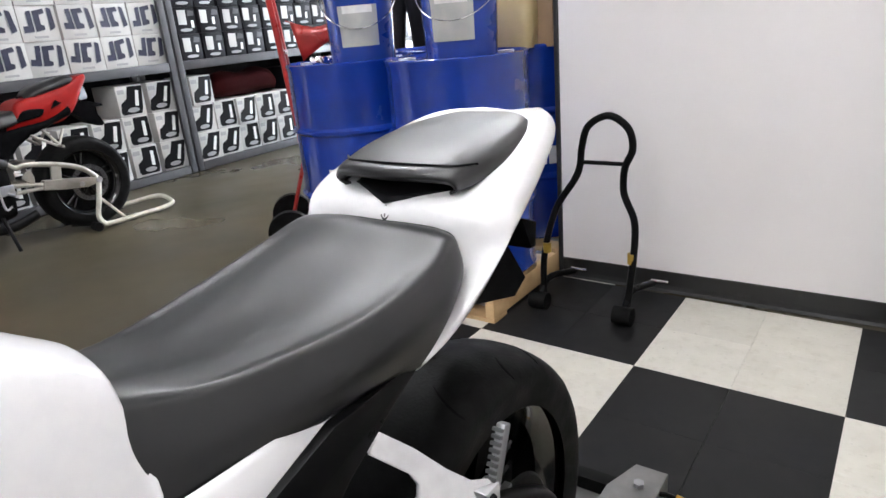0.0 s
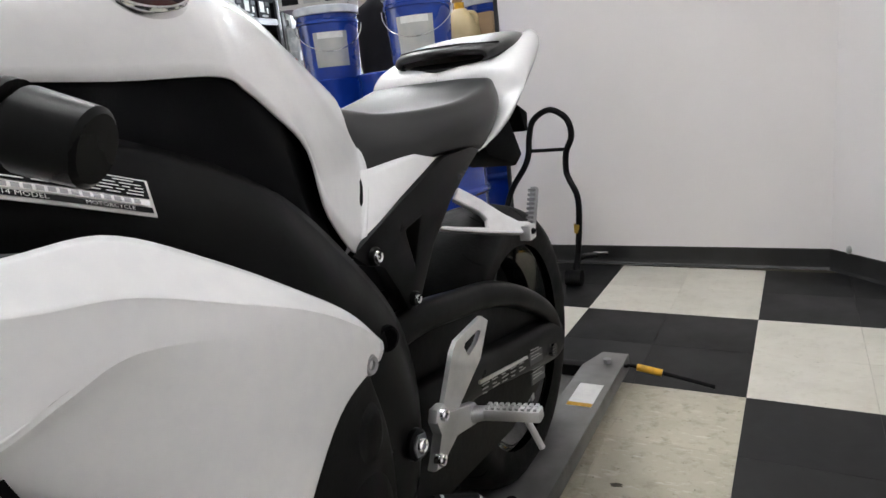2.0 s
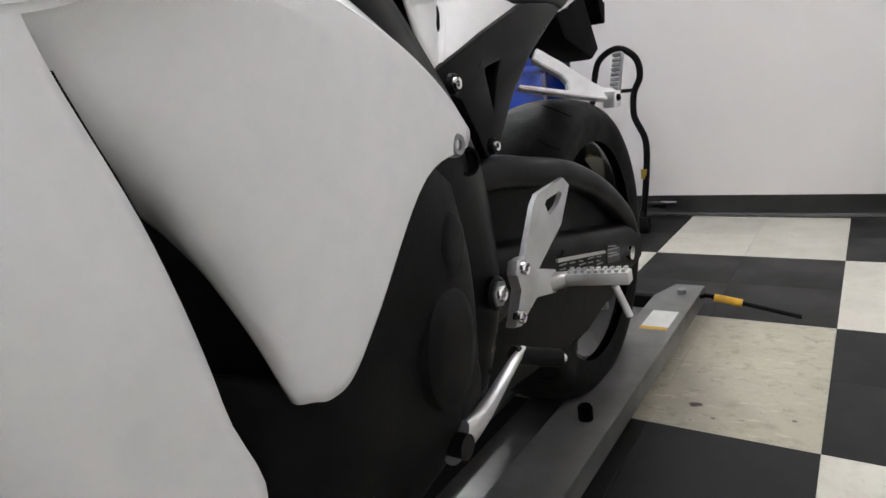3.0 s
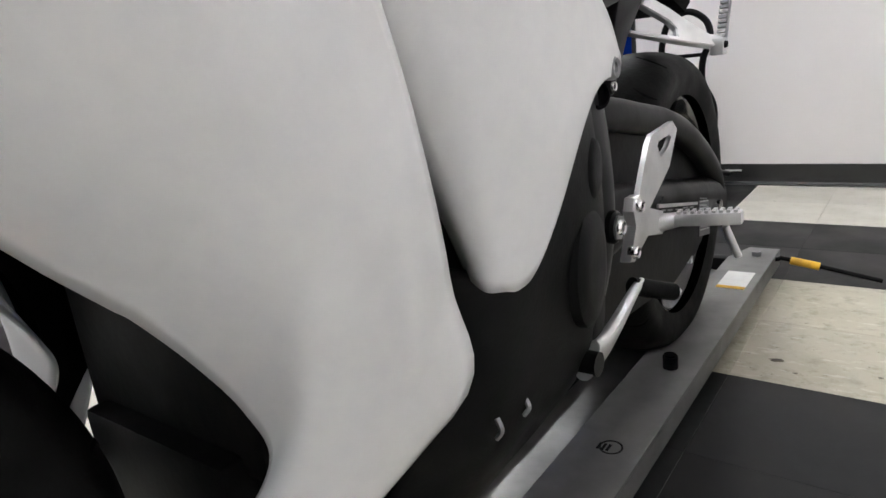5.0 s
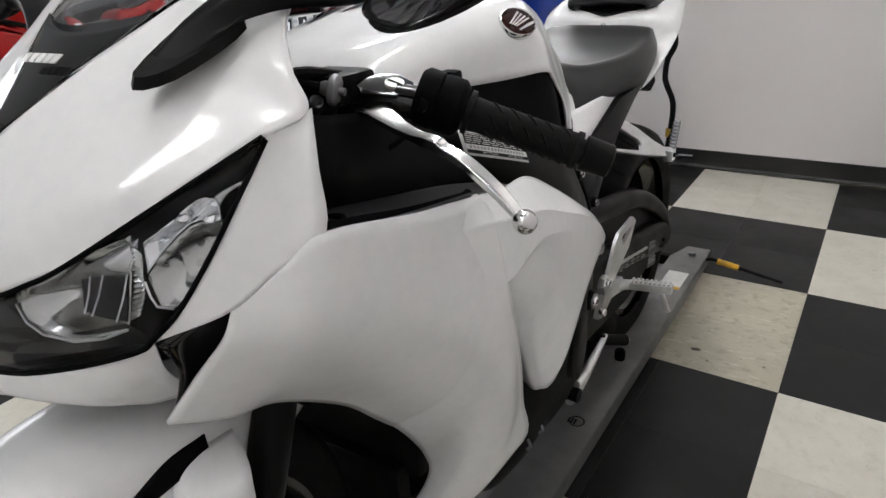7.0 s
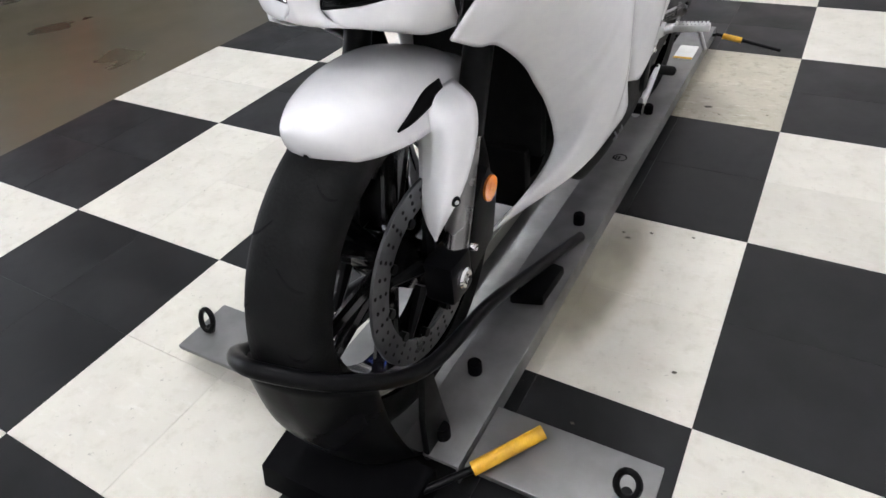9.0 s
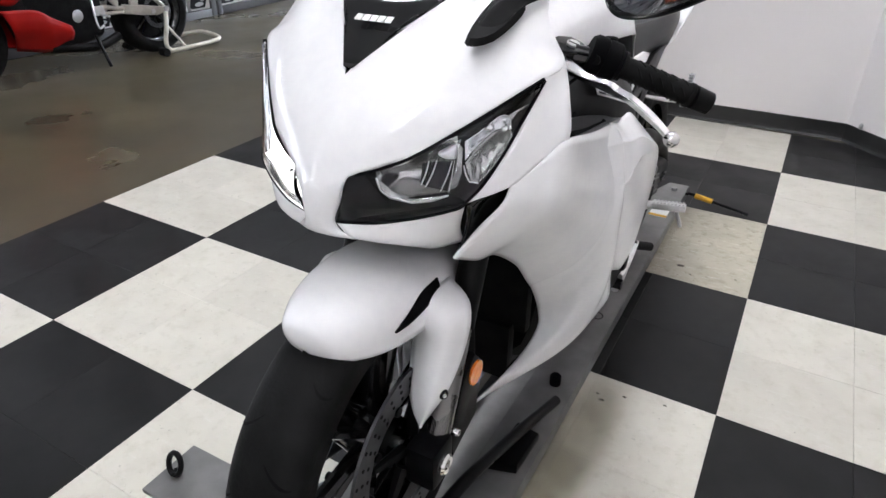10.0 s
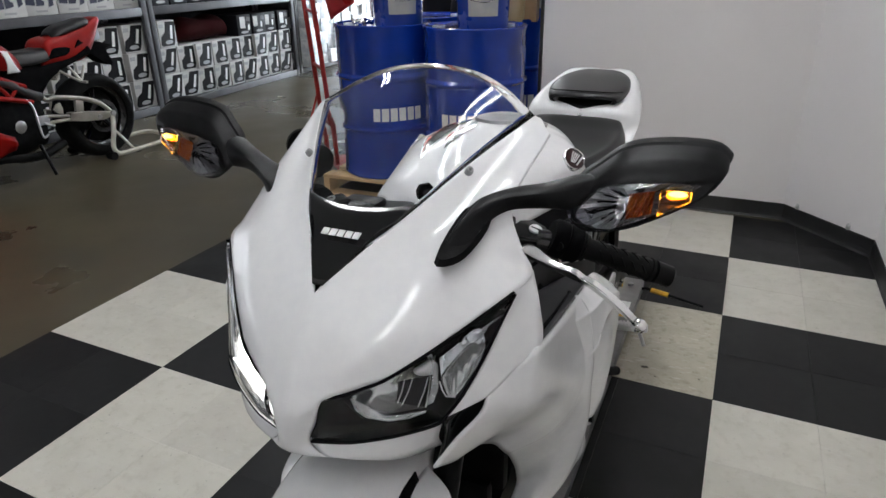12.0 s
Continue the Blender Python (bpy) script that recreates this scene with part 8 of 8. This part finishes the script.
# ---- hand truck ----
ht = thing("hand_truck", (-2.75, 1.75, 0), "red tube hand truck with yellow grips, parked by the drums", "hand truck")
for y in (1.66, 1.98):
    part("upright", tube(bmesh.new(), [(-2.7, y, 0.06), (-2.74, y, 0.7), (-2.78, y, 1.25), (-2.8, y, 1.36), (-2.85, y, 1.42), (-2.95, y, 1.45)], 0.016, 10, 24), TRUCKRED, ht, "red tube upright")
    part("grip", tube(bmesh.new(), [(-2.92, y, 1.445), (-3.05, y, 1.475)], 0.02, 12), YELLOW, ht, "yellow hand grip")
    part("wheel", rod(bmesh.new(), (-2.86, y - 0.06 if y < 1.8 else y + 0.02, 0.12), (-2.86, y - 0.01 if y < 1.8 else y + 0.07, 0.12), 0.12, 28), RUBBER, ht, "black rubber wheel")
    part("brace", rod(bmesh.new(), (-2.86, y, 0.12), (-2.73, y, 0.5), 0.008, 8), TRUCKRED, ht, "thin red brace")
for z in (0.35, 0.7, 1.05):
    part("crossbar", rod(bmesh.new(), (-2.74 - 0.04 * (z - 0.7), 1.66, z), (-2.74 - 0.04 * (z - 0.7), 1.98, z), 0.011, 8), TRUCKRED, ht)
bm = bmesh.new()
loft(bm, [[(-2.72, 1.66, 1.2), (-2.72, 1.98, 1.2)], [(-2.6, 1.68, 1.16), (-2.6, 1.96, 1.16)], [(-2.5, 1.7, 1.17), (-2.5, 1.94, 1.17)]], 8, 4)
shell(part("back_plate", bm, TRUCKRED, ht, "folded red back plate"), 0.004, 0)
bm = bmesh.new()
loft(bm, [[(-2.7, 1.67, 1.19), (-2.66, 1.67, 1.0)], [(-2.58, 1.67, 1.16), (-2.62, 1.67, 1.03)], [(-2.5, 1.67, 1.165), (-2.5, 1.67, 1.1)]], 8, 4)
shell(part("side_plate", bm, TRUCKRED, ht), 0.004, 0)
bm = bmesh.new()
box(bm, (-2.7, 1.6, 0.012), (-2.42, 2.04, 0.018), 0.002)
part("toe_plate", bm, TRUCKRED, ht, "red toe plate")

ht.location.x += 0.1
ht.rotation_euler.z = radians(45.5)

# ---- things on and behind the drums ----
bm = bmesh.new()
box(bm, (-0.17, -0.12, 0.0), (0.17, 0.12, 0.1), 0.003, Matrix.Translation((-1.97, 1.56, DT - 0.012 + 0.351)) @ Matrix.Rotation(radians(24), 4, "Z"))
bx = thing("carton", (-1.97, 1.56, DT + 0.339), "low white carton with dark printed panels on a pail lid", "box")
part("body", bm, CARTON, bx)
for k in range(3):
    bm = bmesh.new()
    box(bm, (-0.15 + k * 0.105, -0.1225, 0.02), (-0.07 + k * 0.105, -0.1208, 0.085), 0, Matrix.Translation((-1.97, 1.56, DT + 0.339)) @ Matrix.Rotation(radians(24), 4, "Z"))
    part("print", bm, DARKPRINT if k != 1 else GREYPRINT, bx, "dark printed panel")

jug = thing("oil_jug", (-1.4, 1.96, DT - 0.01), "cream plastic oil jug with a handle, on a drum", "jug")
bm = bmesh.new()
loft(bm, [[(-1.47, 1.9, DT - 0.01), (-1.33, 1.9, DT - 0.01), (-1.33, 2.02, DT - 0.01), (-1.47, 2.02, DT - 0.01)], [(-1.475, 1.9, DT + 0.15), (-1.325, 1.9, DT + 0.15), (-1.325, 2.02, DT + 0.15), (-1.475, 2.02, DT + 0.15)],
          [(-1.46, 1.91, DT + 0.22), (-1.34, 1.91, DT + 0.22), (-1.34, 2.01, DT + 0.22), (-1.46, 2.01, DT + 0.22)], [(-1.43, 1.94, DT + 0.28), (-1.38, 1.94, DT + 0.28), (-1.38, 1.98, DT + 0.28), (-1.43, 1.98, DT + 0.28)]], 14, 24, True, True)
part("bottle", bm, CREAM, jug)
part("cap", rod(bmesh.new(), (-1.405, 1.96, DT + 0.28), (-1.405, 1.96, DT + 0.31), 0.025, 16), YELLOW, jug, "yellow cap")
part("handle", tube(bmesh.new(), [(-1.37, 1.96, DT + 0.26), (-1.32, 1.96, DT + 0.24), (-1.32, 1.96, DT + 0.14)], 0.012, 8, 10), CREAM, jug)
solid("cardboard_box", box(bmesh.new(), (-1.33, 1.98, DT - 0.012), (-1.24, 2.04, DT + 0.25), 0.004), KRAFT, "tall brown cardboard box on a drum", "box")

jk = thing("jacket", (-2.33, 2.75, 1.0), "black riding jacket hanging behind the drums", "jacket")
bm = bmesh.new()
secs = []
for z, w, d in ((0.82, 0.2, 0.09), (0.95, 0.24, 0.1), (1.15, 0.25, 0.12), (1.35, 0.27, 0.13), (1.47, 0.25, 0.12), (1.54, 0.14, 0.09), (1.6, 0.07, 0.06)):
    secs.append([(-2.33 + w * math.cos(a) + 0.012 * math.sin(5 * a + z * 9), 2.75 + d * math.sin(a), z) for a in [2 * math.pi * i / 14 for i in range(14)]])
loft(bm, secs, 26, 36, True, True)
part("body", bm, BLACKCARTON, jk, "black quilted body")
for s in (1, -1):
    part("sleeve", tube(bmesh.new(), [(-2.33 + s * 0.2, 2.73, 1.46), (-2.33 + s * 0.31, 2.7, 1.25), (-2.33 + s * 0.3, 2.64, 0.95)], [0.075, 0.07, 0.055], 12, 10), BLACKCARTON, jk, "black sleeve")
bm = bmesh.new()
tube(bm, [(-2.25, 2.61, 1.42), (-2.19, 2.605, 1.44), (-2.15, 2.615, 1.4), (-2.19, 2.605, 1.36)], 0.006, 6, 12)
part("mark", bm, LABEL, jk, "pale curved mark")
part("rail", rod(bmesh.new(), (-2.8, 2.75, 1.62), (-1.85, 2.75, 1.62), 0.012, 10), CHROME, jk, "hanging rail")
for x in (-2.8, -1.85):
    part("rail_post", rod(bmesh.new(), (x, 2.75, 0.0), (x, 2.75, 1.62), 0.014, 10), CHROME, jk)

fit_r = random.Random(11)
for k in range(7):
    x, y = -2.22 + fit_r.random() * 0.14, 1.42 + fit_r.random() * 0.2
    bm = bmesh.new()
    a = fit_r.random() * 6.28
    d = Vector((math.cos(a), math.sin(a), 0)) * 0.03
    rod(bm, Vector((x, y, DT + 0.006)) - d, Vector((x, y, DT + 0.006)) + d, 0.012, 10)
    rod(bm, Vector((x, y, DT + 0.006)) + d * 0.5, Vector((x, y, DT + 0.006)) + d * 0.9, 0.017, 6)
    solid("pipe_fitting", bm, CHROME, "bright metal pipe fitting lying on a drum lid", "fitting", "fittings on the drum")


def wire_rack(x0, x1, y):
    ob = thing("wire_rack", ((x0 + x1) / 2, y, 0), "chrome wire rack with mixed cartons", "rack")
    for x in (x0, x1):
        for dy in (0, 0.45):
            part("post", rod(bmesh.new(), (x, y + dy, 0), (x, y + dy, 2.1), 0.013, 8), CHROME, ob)
    for z in (0.2, 0.75, 1.3, 1.85):
        bm = bmesh.new()
        for i in range(26):
            x = x0 + (x1 - x0) * i / 25
            rod(bm, (x, y, z), (x, y + 0.45, z), 0.0025, 5)
        for dy in (0, 0.45):
            rod(bm, (x0, y + dy, z), (x1, y + dy, z), 0.006, 6)
            rod(bm, (x0, y + dy, z - 0.03), (x1, y + dy, z - 0.03), 0.004, 6)
        part("wire_shelf", bm, CHROME, ob)
    return ob


wire_rack(-3.4, -2.2, 4.3)
rr = random.Random(8)
for z in (0.2, 0.75, 1.3, 1.85):
    x = -3.36
    while x < -2.45:
        w, h, d = rr.uniform(0.14, 0.26), rr.uniform(0.16, 0.34), rr.uniform(0.2, 0.35)
        mat, nm = rr.choice(((CARTON, "white"), (BLACKCARTON, "black"), (KRAFT, "brown"), (BLACKCARTON, "black")))
        solid("carton", box(bmesh.new(), (x, 4.33, z + 0.007), (x + w, 4.33 + d, z + h), 0.003), mat, nm + " carton on the wire rack", "box", "cartons on the wire rack")
        x += w + rr.uniform(0.01, 0.05)

pr = thing("pallet_rack", (-2.0, 5.6, 0), "tall orange pallet rack at the back of the shop", "rack")
for x in (-3.6, -0.9):
    for dy in (0, 0.9):
        part("upright", box(bmesh.new(), (x - 0.04, 5.6 + dy, 0), (x + 0.04, 5.68 + dy, 3.5), 0.004), SHELFGREY, pr, "dark upright")
    for z0, z1, a, c in ((0.4, 1.3, 0.04, 0.94), (1.3, 2.2, 0.94, 0.04), (2.2, 3.1, 0.04, 0.94)):
        part("brace", rod(bmesh.new(), (x, 5.6 + a, z0), (x, 5.6 + c, z1), 0.018, 6), SHELFGREY, pr)
for z in (1.2, 2.05):
    for dy in (0.0, 0.9):
        part("beam", box(bmesh.new(), (-3.56, 5.61 + dy, z), (-0.94, 5.66 + dy, z + 0.13), 0.004), RACKORANGE, pr, "orange beam")
    part("deck", box(bmesh.new(), (-3.55, 5.67, z + 0.1), (-0.95, 6.5, z + 0.12), 0.003), KRAFT, pr, "board deck")
for x, w, h in ((-3.4, 0.5, 0.6), (-2.8, 0.6, 0.45), (-2.1, 0.5, 0.66), (-1.5, 0.45, 0.5)):
    solid("carton", box(bmesh.new(), (x, 5.72, 1.321), (x + w, 6.3, 1.32 + h), 0.004), KRAFT if w < 0.55 else BLACKCARTON, "large carton on the pallet rack", "box", "cartons on the pallet rack")
    solid("carton", box(bmesh.new(), (x + 0.03, 5.75, 0.0), (x + w, 6.3, h + 0.3), 0.004), BLACKCARTON if w < 0.55 else CARTON, "large carton under the pallet rack", "box", "cartons on the pallet rack")

# small plugs on the wall above the cove base
for x, y in ((0.3, 1.805), (0.515, 1.578)):
    bm = bmesh.new()
    bmesh.ops.create_uvsphere(bm, u_segments=12, v_segments=8, radius=0.012, matrix=Matrix.Translation((x, y, 0.104)) @ Matrix.Diagonal((1, 1, 1.5, 1)))
    solid("wall_plug", bm, FOIL, "small grey plug on the wall above the cove base", "plug", "wall plugs")

# ---- floor tiles ----
tile_mesh = {}
SHEAR = 0.022      # the rows run a little askew to the columns
bm = bmesh.new()
box(bm, (-T / 2 + 0.0003, -T / 2 + 0.0003, -0.003), (T / 2 - 0.0003, T / 2 - 0.0003, 0.0), 0.0006)
bmesh.ops.transform(bm, matrix=Matrix(((1, 0, 0, 0), (-SHEAR, 1, 0, 0), (0, 0, 1, 0), (0, 0, 0, 1))), verts=bm.verts)
for key, mat in (("w", TILEWHITE), ("b", TILEBLACK), ("d", TILEWORN)):
    me = bpy.data.meshes.new("tile")
    bm.to_mesh(me)
    me.materials.append(mat)
    tile_mesh[key] = me
bm.free()
for i in range(-8, 2):
    for j in range(-18, 7):
        if j == 6 and i > -4:
            continue
        kind = "w" if (i // 2 + j // 2) % 2 else "b"
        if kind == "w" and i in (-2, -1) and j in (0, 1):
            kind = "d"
        ob = new("tile", tile_mesh[kind])
        ob.parent = floor
        ob.matrix_parent_inverse = floor.matrix_world.inverted()
        ob.matrix_parent_inverse = Matrix.Translation(-floor.location)
        ob.location = ((i + 0.5) * T, (j + 0.5) * T - SHEAR * (i + 0.5) * T, 0)

# spots of grime on the tiles
rs = random.Random(21)
for x, y, r in ((-0.232, 0.106, 0.012), (-0.19, 0.06, 0.004), (-0.05, 0.1, 0.004), (-0.27, -0.7, 0.006), (-0.285, -0.68, 0.004), (-0.22, -0.66, 0.005), (-0.12, -0.64, 0.004), (-0.2, -1.3, 0.004), (-0.06, -1.1, 0.005)):
    bm = bmesh.new()
    ring = [bm.verts.new((x + r * rs.uniform(0.55, 1.2) * math.cos(a) * 1.3, y + r * rs.uniform(0.5, 1.0) * math.sin(a), 0.0012)) for a in [2 * math.pi * k / 14 for k in range(14)]]
    top = bm.verts.new((x, y, 0.0022))
    for k in range(14):
        bm.faces.new((ring[k], ring[(k + 1) % 14], top))
        bm.faces.new((ring[(k + 1) % 14], ring[k], bm.verts.new((x, y, 0.0004))))
    solid("floor_stain", bm, GRIME, "small dark spot of grime on a white tile", "stain", "grime spots")

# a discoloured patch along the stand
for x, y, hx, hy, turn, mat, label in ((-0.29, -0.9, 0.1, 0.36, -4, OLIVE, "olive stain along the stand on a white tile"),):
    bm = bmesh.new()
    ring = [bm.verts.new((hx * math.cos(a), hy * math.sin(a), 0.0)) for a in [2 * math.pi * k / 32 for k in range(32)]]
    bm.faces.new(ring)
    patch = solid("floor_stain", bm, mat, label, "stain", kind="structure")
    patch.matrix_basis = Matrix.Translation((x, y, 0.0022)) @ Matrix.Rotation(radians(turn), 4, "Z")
